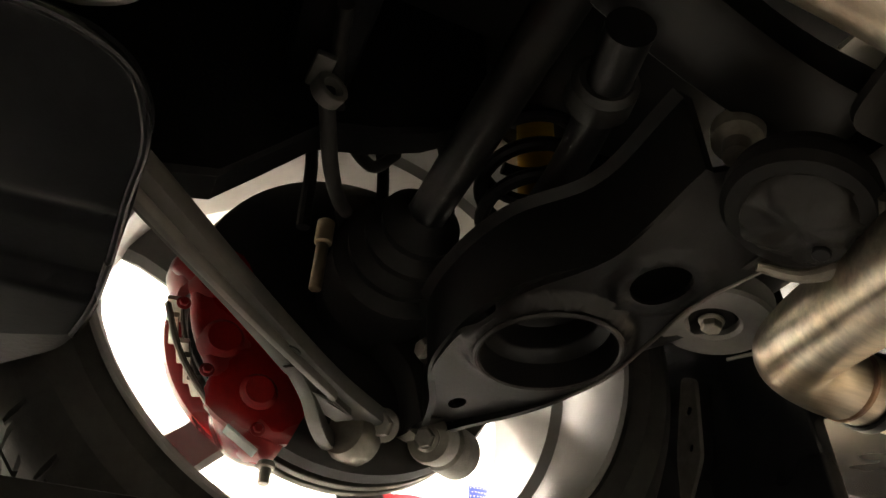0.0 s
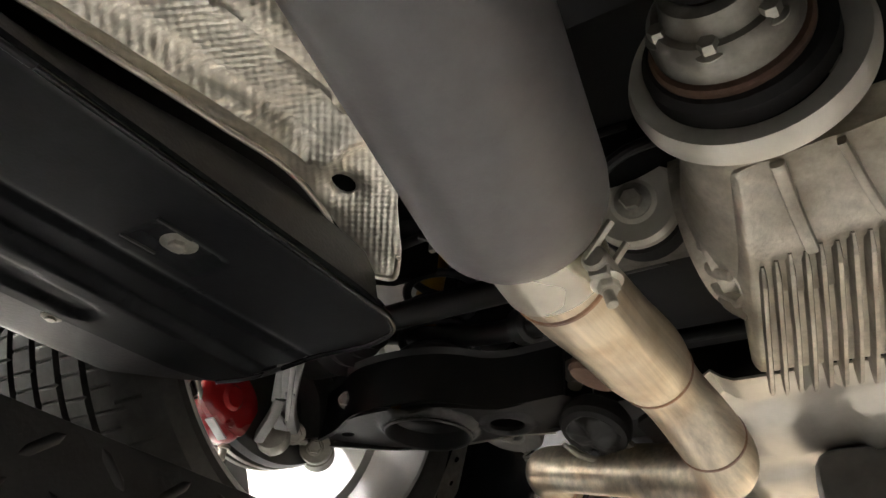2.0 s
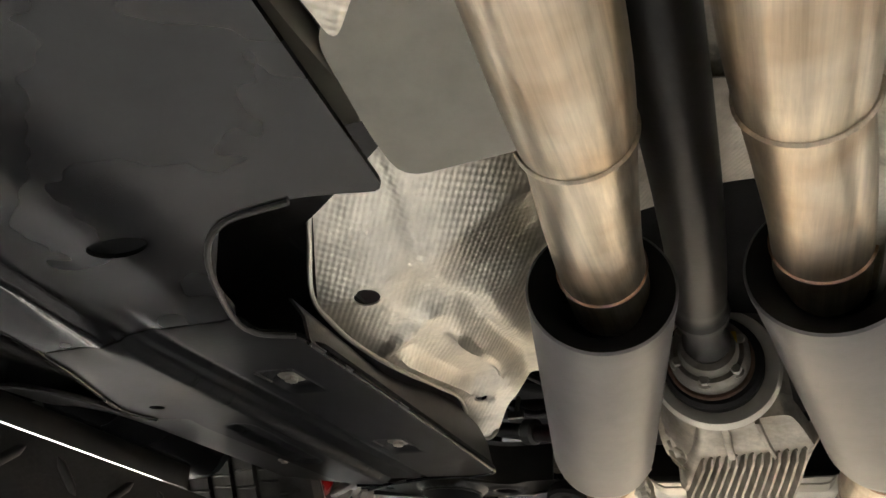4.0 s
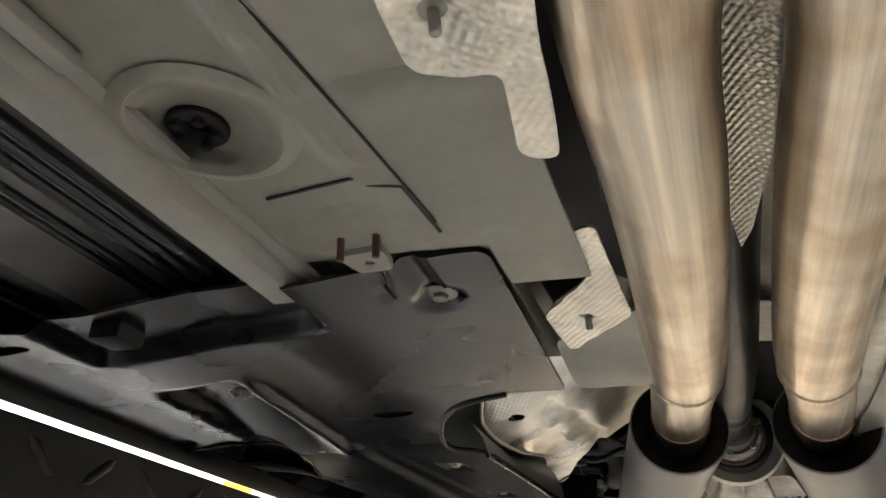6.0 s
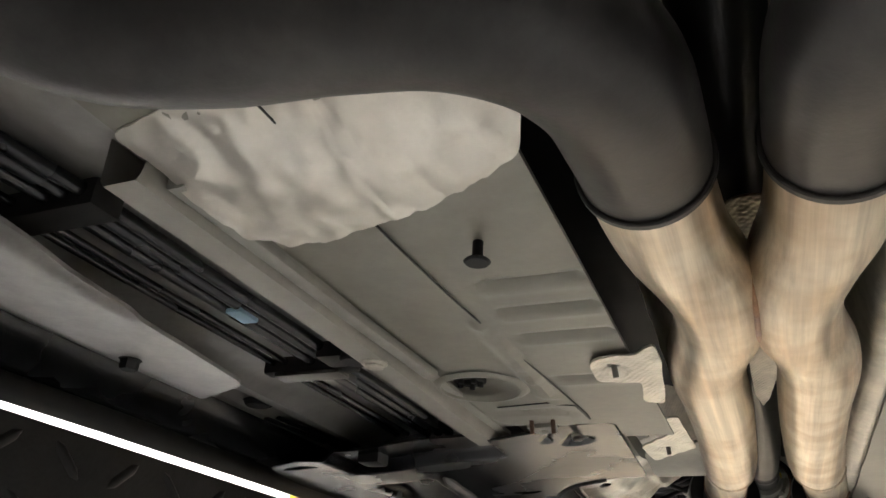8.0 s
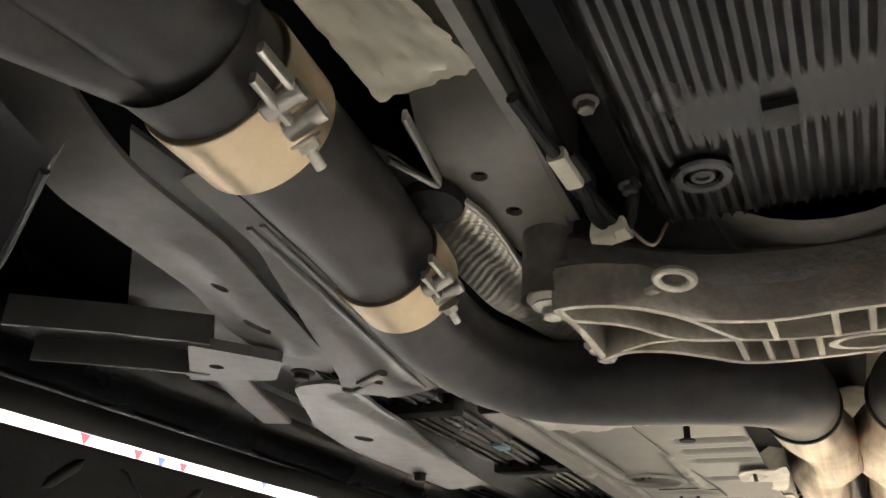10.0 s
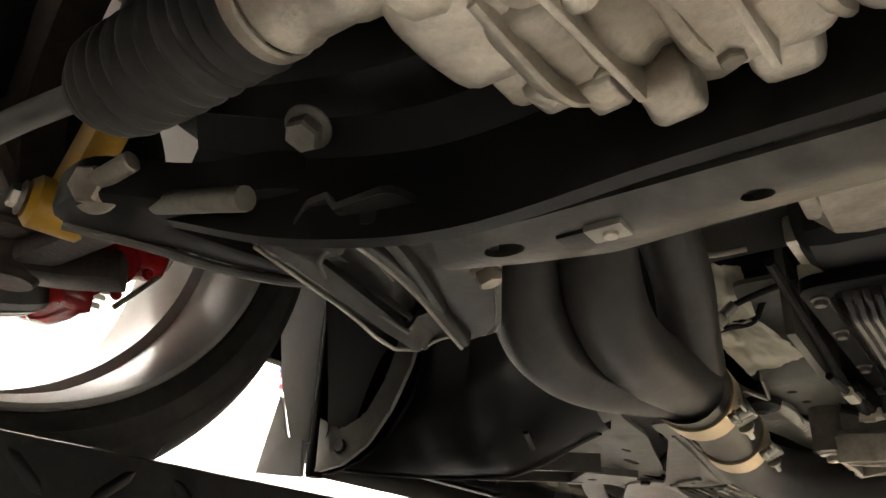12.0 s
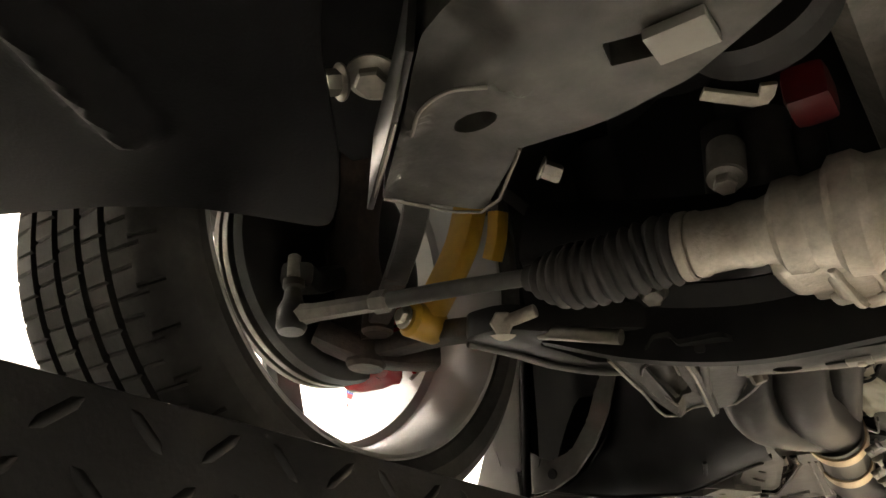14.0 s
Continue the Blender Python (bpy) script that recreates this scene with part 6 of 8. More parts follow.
flange_bm = slab(rounded([(-0.700, -0.03), (-0.655, 0.030), (-0.640, 0.115), (-0.660, 0.125), (-0.690, 0.04)], 0.008), 1.094, 1.099, 0.001, [circle_pts(-0.660, 0.085, 0.006, 12), circle_pts(-0.668, 0.045, 0.005, 12)], m=Matrix(((1, 0, 0, 0), (0, 0, 1, 0), (0, 1, 0, 0), (0, 0, 0, 1))))
part("seal_flange", flange_bm, M["cast_dark"], rear_liner, "scuffed pale seal flange with holes")

# ---- transmission crossmember ----
xm = thing("transmission_crossmember", (0, -1.48, -0.05), "cast aluminium transmission crossmember with open webs", "crossmember")
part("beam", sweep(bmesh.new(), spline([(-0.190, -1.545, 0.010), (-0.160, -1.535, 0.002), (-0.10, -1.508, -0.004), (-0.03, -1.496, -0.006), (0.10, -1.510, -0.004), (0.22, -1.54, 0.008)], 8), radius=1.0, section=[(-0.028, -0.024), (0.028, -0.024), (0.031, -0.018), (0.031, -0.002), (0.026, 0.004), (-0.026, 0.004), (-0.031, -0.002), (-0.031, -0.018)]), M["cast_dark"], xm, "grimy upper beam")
part("pillar", lathe(bmesh.new(), [(0.020, 0.0), (0.019, 0.02), (0.019, 0.06), (0.022, 0.08), (0, 0.08)], axis_frame((-0.192, -1.565, -0.040), (0, 0, 1)), 28), M["cast_dark"], xm)
RIB_F = [(-0.180, -1.582), (-0.167, -1.583), (-0.129, -1.569), (-0.116, -1.557), (-0.092, -1.534), (-0.061, -1.521), (-0.036, -1.519), (-0.014, -1.522), (0.044, -1.528), (0.10, -1.540), (0.19, -1.575)]
RIB_R = [(-0.180, -1.470), (-0.157, -1.483), (-0.128, -1.476), (-0.102, -1.456), (-0.076, -1.434), (-0.047, -1.429), (-0.014, -1.432), (0.048, -1.440), (0.10, -1.456), (0.175, -1.476)]
RIB_M = [(-0.180, -1.560), (-0.141, -1.534), (-0.123, -1.509), (-0.114, -1.499), (-0.074, -1.484), (-0.035, -1.475), (0.046, -1.481), (0.11, -1.500), (0.185, -1.55)]
rib_at = lambda row, x: float(np.interp(x, [p[0] for p in row], [p[1] for p in row]))
part("front_rib", bar([(x, y, -0.040) for x, y in RIB_F], 0.0060, 0.032, 5), M["cast"], xm)
part("rear_rib", bar([(x, y, -0.040) for x, y in RIB_R], 0.0060, 0.032, 5), M["cast"], xm)
part("middle_rib", bar([(x, y, -0.042) for x, y in RIB_M], 0.0050, 0.026, 5), M["cast"], xm)
part("diagonal_rib", bar([(-0.116, -1.556, -0.042), (-0.099, -1.532, -0.042), (-0.082, -1.499, -0.042), (-0.074, -1.484, -0.042)], 0.0045, 0.026, 4), M["cast"], xm)
part("diagonal_rib", bar([(-0.160, -1.484, -0.042), (-0.134, -1.497, -0.042), (-0.115, -1.497, -0.042)], 0.0045, 0.026, 4), M["cast"], xm)
part("end_rib", bar([(-0.180, -1.582, -0.040), (-0.177, -1.535, -0.040), (-0.178, -1.472, -0.040)], 0.0070, 0.030, 3), M["cast"], xm)
for x in (-0.050, -0.010, 0.012, 0.034, 0.062, 0.092):
    part("web", bar([(x, rib_at(RIB_F, x), -0.042), (x + 0.001, rib_at(RIB_M, x), -0.042)], 0.0050, 0.026, 2), M["cast"], xm)
for x in (-0.075, -0.057, -0.040, -0.022, 0.048, 0.072, 0.096):
    part("web", bar([(x, rib_at(RIB_M, x), -0.042), (x + 0.001, rib_at(RIB_R, x), -0.042)], 0.0050, 0.026, 2), M["cast"], xm)
# web takes the darker casting colour so the openings between ribs look deep
part("web_floor", sheet(RIB_F + RIB_R[::-1], lambda x, y: -0.022 + 0.0015 * noise.noise(Vector((x * 60, y * 60, 0))), 0.004, 0.012), M["cast_dark"], xm, "grimy inner web, darkened between the ribs")
slot = ring((0, 0, 0), (0, 0, 1), 0.0080, 0.0105, 0.018)
slot.transform(Matrix.Translation((0.012, -1.458, -0.056)) @ Matrix.Diagonal((2.7, 1.5, 1, 1)))
part("oval_boss", slot, M["cast"], xm)
for x in (-0.003, 0.012, 0.027):
    part("boss_lobe", rod((x, -1.458, -0.036), (0, 0, -1), 0.0085, 0.012), M["cast_mid"], xm)
for x, y in ((-0.192, -1.556), (-0.181, -1.452)):
    part("bolt_pad", rod((x, y, -0.030), (0, 0, -1), 0.019, 0.010, 0.2, 28), M["cast"], xm)
    part("bolt", hexbolt((x, y, -0.040), (0, 0, -1), 0.0085, 0.010, 1.75), M["zinc"], xm)
eye = part("lifting_eye", merge(ring((-0.100, -1.582, -0.046), (0.1, 0.15, 1), 0.0082, 0.0145, 0.005, 0.3), bar([(-0.112, -1.574, -0.045), (-0.122, -1.564, -0.043)], 0.007, 0.005, 2)), M["cast"], xm, "pale ring eye")

# ---- transmission pan ----
pan = thing("transmission_pan", (0, -1.75, -0.01), "black ribbed transmission oil pan with a drain plug", "oil pan")
def pan_face(x, y):
    flat = ramp(y, -1.715, -1.700) * (1 - ramp(y, -1.675, -1.660)) * ramp(x, -0.075, -0.065)
    z = 0.002 + 0.018 * ramp(abs(x), 0.098, 0.112) + 0.020 * ramp(-y, 1.905, 1.93)
    d = math.hypot(x + 0.069, y + 1.634)
    rib = 0.0040 * (0.5 + 0.5 * math.cos(2 * math.pi * x / 0.0075)) ** 5.0 if abs(x) < 0.104 else 0
    rib *= (1 - flat) * ramp(d, 0.018, 0.022)
    return z - rib + 0.0015 * math.sin(y * 40) * 0.3


def pan_mesh():
    bm = bmesh.new()
    xs = np.arange(-0.112, 0.1121, 0.00136)
    ys = np.linspace(-1.925, -1.575, 46)
    g = [[bm.verts.new((x, y, pan_face(x, y))) for x in xs] for y in ys]
    for a, b in zip(g, g[1:]):
        for i in range(len(xs) - 1):
            bm.faces.new((a[i], a[i + 1], b[i + 1], b[i]))
    ext = bmesh.ops.extrude_edge_only(bm, edges=[e for e in bm.edges if len(e.link_faces) == 1])
    for v in ext["geom"]:
        if isinstance(v, bmesh.types.BMVert):
            v.co.z = 0.034
    return bm


part("pan", pan_mesh(), M["pan_black"], pan, sharp=70)
part("flange", slab(rounded([(-0.130, -1.945), (0.130, -1.945), (0.130, -1.560), (-0.130, -1.560)], 0.02), 0.022, 0.034, 0.003), M["matte_black"], pan, "black bolted flange")
part("drain_plug", merge(ring((-0.069, -1.634, -0.0045), (0, 0, 1), 0.010, 0.0185, 0.006, 0.3), rod((-0.069, -1.634, 0.0), (0, 0, -1), 0.0085, 0.003), ring((-0.069, -1.634, -0.004), (0, 0, 1), 0.0035, 0.0075, 0.004)), M["black_plastic"], pan, "black recessed drain plug")
for x, y in ((-0.121, -1.699), (-0.121, -1.60), (-0.119, -1.821), (-0.117, -1.915), (-0.04, -1.938), (0.04, -1.938), (0.117, -1.915)):
    part("pan_bolt", hexbolt((x, y, 0.022), (0, 0, -1), 0.0055, 0.007, 1.4), M["cast_dark"], pan)
part("slot_bar", block((-0.030, -1.687, -0.003), (-0.012, -1.668, 0.004), 0.001), M["black_paint"], pan)
part("slot_bar", block((0.070, -1.70, -0.003), (0.085, -1.66, 0.004), 0.001), M["black_paint"], pan)
trans = thing("transmission", (0, -1.75, 0.034), "dark transmission housing above its pan", "transmission")
part("housing", block((-0.12, -2.0, 0.036), (0.12, -1.55, 0.30), 0.03, 3), M["body_black"], trans)
part("tail_housing", lathe(bmesh.new(), [(0.10, 0), (0.085, 0.12), (0.055, 0.24), (0.05, 0.30), (0, 0.30)], axis_frame((0, -1.56, 0.09), (0, 1, -0.06)), 32), M["cast_dark"], trans)
bell = part("bell_housing", block((-0.10, -2.115, 0.040), (0.22, -1.965, 0.30), 0.035, 3), M["cast_mid"], trans, "pale cast bell housing")
part("bell_rib", bar([(-0.100, -1.972, 0.090), (-0.092, -2.02, 0.062), (-0.085, -2.12, 0.050)], 0.014, 0.028, 5), M["cast_mid"], trans)
part("bell_foot", block((-0.125, -1.985, 0.048), (-0.085, -1.905, 0.075), 0.006), M["cast"], trans)
part("bell_bolt", hexbolt((-0.018, -1.951, 0.020), (0, 0, -1), 0.007, 0.008, 1.4), M["cast_dark"], trans)
part("engine_sump", block((-0.09, -2.62, 0.080), (0.25, -2.20, 0.35), 0.04, 3), M["cast_dark"], trans, "grimy engine sump")

# wiring beside the pan
loom = thing("wiring_loom", (-0.15, -1.62, 0.0), "black wiring loom with cream plastic connectors", "wiring")
part("cable", tube([(-0.150, -1.93, 0.06, 0.005), (-0.148, -1.80, 0.035, 0.005), (-0.150, -1.70, 0.025, 0.005), (-0.143, -1.62, 0.006, 0.005), (-0.128, -1.585, 0.0, 0.005), (-0.118, -1.60, 0.02, 0.004), (-0.128, -1.66, 0.035, 0.004)], per=7, sides=10), M["rubber"], loom)
part("connector", bar([(-0.145, -1.684, 0.001), (-0.143, -1.652, -0.001)], 0.012, 0.010, 0), M["white_plastic"], loom, "cream plastic connector")
part("connector", bar([(-0.1385, -1.678, 0.005), (-0.136, -1.650, 0.003)], 0.008, 0.008, 0), M["rubber"], loom, "black plastic connector")
part("connector", bar([(-0.151, -1.590, -0.004), (-0.140, -1.588, -0.006), (-0.126, -1.590, -0.004)], 0.017, 0.012, 0), M["white_plastic"], loom, "cream plastic connector")
part("connector_lock", bar([(-0.146, -1.594, -0.012), (-0.134, -1.594, -0.012)], 0.006, 0.004, 0), M["white_plastic"], loom)
part("cable", tube([(-0.150, -1.74, 0.004, 0.004), (-0.146, -1.69, 0.002, 0.004), (-0.142, -1.64, 0.000, 0.0045), (-0.143, -1.606, -0.002, 0.0045), (-0.140, -1.592, -0.003, 0.0045)], per=6, sides=10), M["rubber"], loom)
part("connector", block((-0.155, -1.640, 0.010), (-0.140, -1.612, 0.026), 0.002), M["rubber"], loom, "black plastic connector")
part("connector", block((-0.128, -1.935, 0.030), (-0.104, -1.90, 0.050), 0.003), M["white_plastic"], loom, "cream plastic connector")
part("thin_wire", tube([(-0.131, -1.58, 0.004, 0.0014), (-0.115, -1.565, -0.008, 0.0014), (-0.105, -1.56, 0.01, 0.0014)], per=6, sides=6), M["band"], loom)

# ---- front floor: rail with holes, foil shields, side plates ----
def rail_h(x, y):
    return 0.024 - 0.010 * ramp(x, -0.245, -0.228) + 0.001 * math.sin(y * 8) + 0.06 * ramp(-y, 1.69, 1.78)


part("front_rail", sheet(rounded([(-0.205, -1.86), (-0.150, -1.86), (-0.158, -1.70), (-0.168, -1.60), (-0.180, -1.54), (-0.222, -1.54), (-0.228, -1.60), (-0.230, -1.68), (-0.222, -1.740)], 0.012), rail_h, 0.005, 0.010, [circle_pts(-0.202, -1.608, 0.006, 14, 0.007), circle_pts(-0.206, -1.660, 0.006, 14, 0.006)]), M["rail_shaded"], car, "olive-grey frame rail with round holes")
part("rail_lip", bar([(-0.217, -1.742, 0.010), (-0.224, -1.70, 0.009), (-0.229, -1.672, 0.008)], 0.003, 0.008, 5), M["primer"], car)
part("rail_side", sheet([(-0.160, -1.86), (-0.152, -1.86), (-0.162, -1.58), (-0.170, -1.58)], lambda x, y: 0.014, 0.09, 0), M["rail_shaded"], car)
# near-black colour gives the dark depth behind the header tubes
part("toe_floor", sheet([(-0.72, -1.98), (-0.26, -1.98), (-0.26, -1.60), (-0.15, -1.56), (-0.12, -1.33), (-0.36, -1.33), (-0.72, -1.45)], lambda x, y: 0.045 + 0.10 * ramp(-y, 1.62, 1.95), 0.004, 0.03), M["matte_black"], car, "near-black toe floor")

side_shield = thing("front_heat_shield", (-0.27, -1.5, 0.0), "embossed foil heat shield above the front pipe", "heat shield")
part("panel", sheet(rounded([(-0.300, -1.71), (-0.250, -1.705), (-0.230, -1.670), (-0.221, -1.644), (-0.218, -1.60), (-0.223, -1.54), (-0.210, -1.49), (-0.196, -1.43), (-0.210, -1.378), (-0.240, -1.366), (-0.30, -1.40), (-0.32, -1.50)], 0.02), lambda x, y: 0.008 + 0.5 * max(0, -x - 0.235) - 0.012 * ramp(y, -1.52, -1.42) + 0.002 * noise.noise(Vector((x * 40, y * 40, 0))), 0.002, 0.008), M["foil_bold"], side_shield, sharp=60)
part("edge", tube([(-0.250, -1.702, 0.010), (-0.231, -1.670, 0.005), (-0.222, -1.644, 0.005), (-0.219, -1.60, 0.005), (-0.224, -1.542, 0.005)], 0.002, 5, 8), M["sheet_alu"], side_shield)
part("grommet", lathe(bmesh.new(), [(0.0, 0.0), (0.008, 0.0), (0.012, 0.004), (0.020, 0.006), (0.022, 0.014), (0.0, 0.014)], axis_frame((-0.242, -1.655, -0.006), (0, 0.1, 1)), 28), M["rubber"], side_shield, "dark rubber grommet")
floor_foil = thing("floor_foil_strip", (-0.2, -1.25, -0.03), "pale crumpled foil strip behind the cross pipe", "heat shield")
part("strip", sheet(rounded([(-0.350, -1.30), (-0.338, -1.255), (-0.330, -1.180), (-0.300, -1.160), (-0.269, -1.163), (-0.225, -1.174), (-0.183, -1.186), (-0.114, -1.224), (-0.09, -1.30), (-0.20, -1.33)], 0.012), lambda x, y: -0.034 + 0.0035 * noise.noise(Vector((x * 60, y * 45, 5))) + 0.0015 * noise.noise(Vector((x * 150, y * 120, 2))) + 0.012 * ramp(-y, 1.22, 1.30), 0.002, 0.005), M["sheet_alu"], floor_foil, "pale foil", sharp=60)

insul = thing("starter_heat_shield", (-0.22, -1.78, 0.05), "creased cream-coloured foil heat shield", "heat shield")
def crumpled(c00, c10, c11, c01, amp, thick=0.003, n=22, seed=0.0):
    """A creased four-cornered foil panel with rolled, uneven edges."""
    a, b, c, d = (Vector(p) for p in (c00, c10, c11, c01))
    nor = (b - a).cross(d - a).normalized()
    bm = bmesh.new()
    lower, upper = [], []
    for i in range(n + 1):
        for j in range(n + 1):
            u, v = i / n, j / n
            p = (a * (1 - u) + b * u) * (1 - v) + (d * (1 - u) + c * u) * v
            k = noise.noise(Vector((u * 3.1 + seed, v * 3.1, seed))) + 0.45 * noise.noise(Vector((u * 8 + seed, v * 8, 3 + seed)))
            k += 0.9 * bump1(u - 0.55 + 0.3 * v, 0, 0.16) - 0.7 * bump1(min(u, 1 - u, v, 1 - v), 0, 0.10)
            edge = 0.003 * noise.noise(Vector((u * 9, v * 9, 9 + seed)))
            q = p + nor * (amp * k) + (b - a).normalized() * edge + (d - a).normalized() * edge
            lower.append(bm.verts.new(q))
            upper.append(bm.verts.new(q + nor * thick))
    for i in range(n):
        for j in range(n):
            k = i * (n + 1) + j
            bm.faces.new((lower[k], lower[k + 1], lower[k + n + 2], lower[k + n + 1]))
            bm.faces.new((upper[k], upper[k + n + 1], upper[k + n + 2], upper[k + 1]))
    rim = [i * (n + 1) for i in range(n + 1)] + [n * (n + 1) + j for j in range(1, n + 1)] + [i * (n + 1) + n for i in range(n - 1, -1, -1)] + [j for j in range(n - 1, 0, -1)]
    for p, q in zip(rim, rim[1:] + rim[:1]):
        bm.faces.new((lower[p], lower[q], upper[q], upper[p]))
    return bm


part("upper_panel", crumpled((-0.239, -1.880, 0.100), (-0.200, -1.838, 0.103), (-0.203, -1.796, 0.063), (-0.246, -1.826, 0.046), 0.0045, seed=2.0), M["cream_foil"], insul, sharp=60)
part("lower_panel", crumpled((-0.247, -1.822, 0.043), (-0.202, -1.793, 0.061), (-0.169, -1.744, 0.028), (-0.226, -1.756, 0.012), 0.0055, seed=5.0), M["cream_foil"], insul, sharp=60)
part("rolled_edge", tube([(-0.241, -1.886, 0.102, 0.0045), (-0.232, -1.878, 0.106, 0.0035), (-0.215, -1.862, 0.110, 0.003), (-0.186, -1.856, 0.112, 0.003)], per=5, sides=8), M["sheet_alu"], insul)
part("wire_loop", tube([(-0.246, -1.824, 0.040), (-0.228, -1.810, 0.048), (-0.203, -1.794, 0.058), (-0.190, -1.80, 0.075), (-0.165, -1.79, 0.09)], 0.0032, 6, 8), M["rubber"], insul)

brace = thing("underbody_brace", (-0.45, -1.45, -0.05), "grey pressed underbody side brace with ridges", "brace")
part("plate", sheet(rounded([(-0.300, -1.80), (-0.318, -1.66), (-0.334, -1.58), (-0.350, -1.47), (-0.358, -1.405), (-0.420, -1.380), (-0.470, -1.412), (-0.442, -1.462), (-0.385, -1.60), (-0.335, -1.72), (-0.325, -1.80)], 0.012), lambda x, y: -0.043 + 0.004 * bump1(seg_dist(x, y, -0.332, -1.70, -0.392, -1.42), 0, 0.016), 0.004, 0.008, [circle_pts(-0.425, -1.432, 0.004, 12)]), M["brace_grey"], brace)
for a, b in (((-0.312, -1.74, -0.043), (-0.364, -1.408, -0.043)), ((-0.322, -1.74, -0.043), (-0.376, -1.408, -0.043))):
    part("edge_bead", bar([a, b], 0.004, 0.005, 2, 0.45), M["brace_grey"], brace)
for k in range(2):
    part("emboss", bar([(-0.392 - 0.018 * k, -1.462 + 0.022 * k, -0.044), (-0.432 - 0.018 * k, -1.438 + 0.022 * k, -0.044)], 0.010, 0.006, 2, 0.45), M["brace_grey"], brace)


def rail_b(x, y):
    return -0.036 - 0.004 * bump1(seg_dist(x, y, -0.39, -1.72, -0.45, -1.52), 0, 0.02) + 0.075 * ramp(-y, 1.79, 1.99)


part("outer_rail", sheet(rounded([(-0.392, -1.960), (-0.402, -1.90), (-0.420, -1.80), (-0.442, -1.667), (-0.474, -1.588), (-0.490, -1.50), (-0.455, -1.450), (-0.430, -1.50), (-0.388, -1.636), (-0.362, -1.72), (-0.352, -1.80), (-0.346, -1.90), (-0.344, -1.960)], 0.012), rail_b, 0.004, 0.009, [circle_pts(-0.441, -1.587, 0.010, 14, 0.015), circle_pts(-0.413, -1.665, 0.006, 12, 0.008)]), M["brace_grey"], brace, "grey outer rail with oval holes")


def br_h(x, y):
    return -0.043 + 0.006 * bump1(seg_dist(x, y, -0.475, -1.40, -0.50, -1.10), 0, 0.016) + 0.012 * ramp(-x, 0.61, 0.66)


part("side_plate", sheet(rounded([(-0.510, -1.445), (-0.456, -1.447), (-0.455, -1.39), (-0.470, -1.32), (-0.500, -1.18), (-0.515, -1.03), (-0.530, -0.90), (-0.640, -0.85), (-0.640, -1.0), (-0.627, -1.125), (-0.590, -1.29)], 0.018), br_h, 0.004, 0.010, [circle_pts(-0.561, -1.225, 0.011, 16, 0.016)]), M["side_grey"], brace, "grey side plate with an oval hole")
part("end_bracket", sheet(rounded([(-0.505, -1.598), (-0.580, -1.516), (-0.494, -1.490), (-0.452, -1.535)], 0.006), lambda x, y: -0.051, 0.010, 0.02, [circle_pts(-0.523, -1.542, 0.007, 12)]), M["brace_grey"], brace, "grey folded end bracket")
part("channel", sweep(bmesh.new(), [(-0.515, -1.560, -0.040), (-0.57, -1.61, -0.042), (-0.635, -1.665, -0.046)], radius=1.0, section=[(-0.050, -0.012), (-0.046, -0.012), (-0.046, 0.010), (0.046, 0.010), (0.046, -0.012), (0.050, -0.012), (0.050, 0.014), (-0.050, 0.014)]), M["frame_grey"], brace)
part("bolt", hexbolt((-0.462, -1.492, -0.046), (0, 0, -1), 0.008, 0.008, 1.5), M["worn_black"], brace)
part("diagonal_strut", bar([(-0.535, -1.52, -0.044), (-0.575, -1.43, -0.046), (-0.610, -1.34, -0.046)], 0.034, 0.006, 4), M["brace_grey"], brace)
part("bolt", hexbolt((-0.600, -1.0, -0.040), (0, 0, -1), 0.010, 0.014, 1.6), M["rubber"], brace)

# ---- front wheel house ----
house = thing("front_wheel_liner", (-0.6, -1.85, -0.06), "black moulded front wheel-house liner with a rolled lower lip", "liner")
LINER_X = (-0.700, -0.675, -0.650, -0.600, -0.520, -0.460, -0.400, -0.340)
LINER_Y = (-1.908, -1.866, -1.834, -1.803, -1.790, -1.806, -1.832, -1.860)
bmL = bmesh.new()
prev = None
for x in np.linspace(-0.698, -0.345, 34):
    y0 = float(np.interp(x, LINER_X, LINER_Y)) + 0.006 * math.sin((x + 0.70) * 9)
    z0 = -0.084 + 0.026 * ramp(x, -0.52, -0.34)
    R = 0.030 + 0.075 * ramp(x, -0.70, -0.56)
    row = [bmL.verts.new((x, y0 + 0.004, z0 + 0.010)), bmL.verts.new((x, y0 + 0.002, z0 + 0.001))]
    for k in range(13):
        a = k / 12 * math.pi / 2
        row.append(bmL.verts.new((x + 0.02 * k / 12, y0 - R * math.sin(a) * 1.1, z0 + R * 0.85 * (1 - math.cos(a)) + 0.012 * math.sin(a))))
    for k in range(1, 9):
        row.append(bmL.verts.new((x + 0.02 + 0.006 * k, y0 - R * 1.1 - 0.012 * k - 0.0012 * k * k, z0 + R * 0.85 + 0.012 + 0.05 * k)))
    if prev:
        for p, q, r_, s_ in zip(prev, prev[1:], row[1:], row):
            bmL.faces.new((p, q, r_, s_))
    prev = row
part("shell", bmL, M["liner_black"], house, sharp=60)
part("lower_lip", tube([(x, float(np.interp(x, LINER_X, LINER_Y)) + 0.006 * math.sin((x + 0.70) * 9), -0.0845 + 0.026 * ramp(x, -0.52, -0.34)) for x in np.linspace(-0.696, -0.36, 12)], 0.0025, 4, 8), M["liner_black"], house)
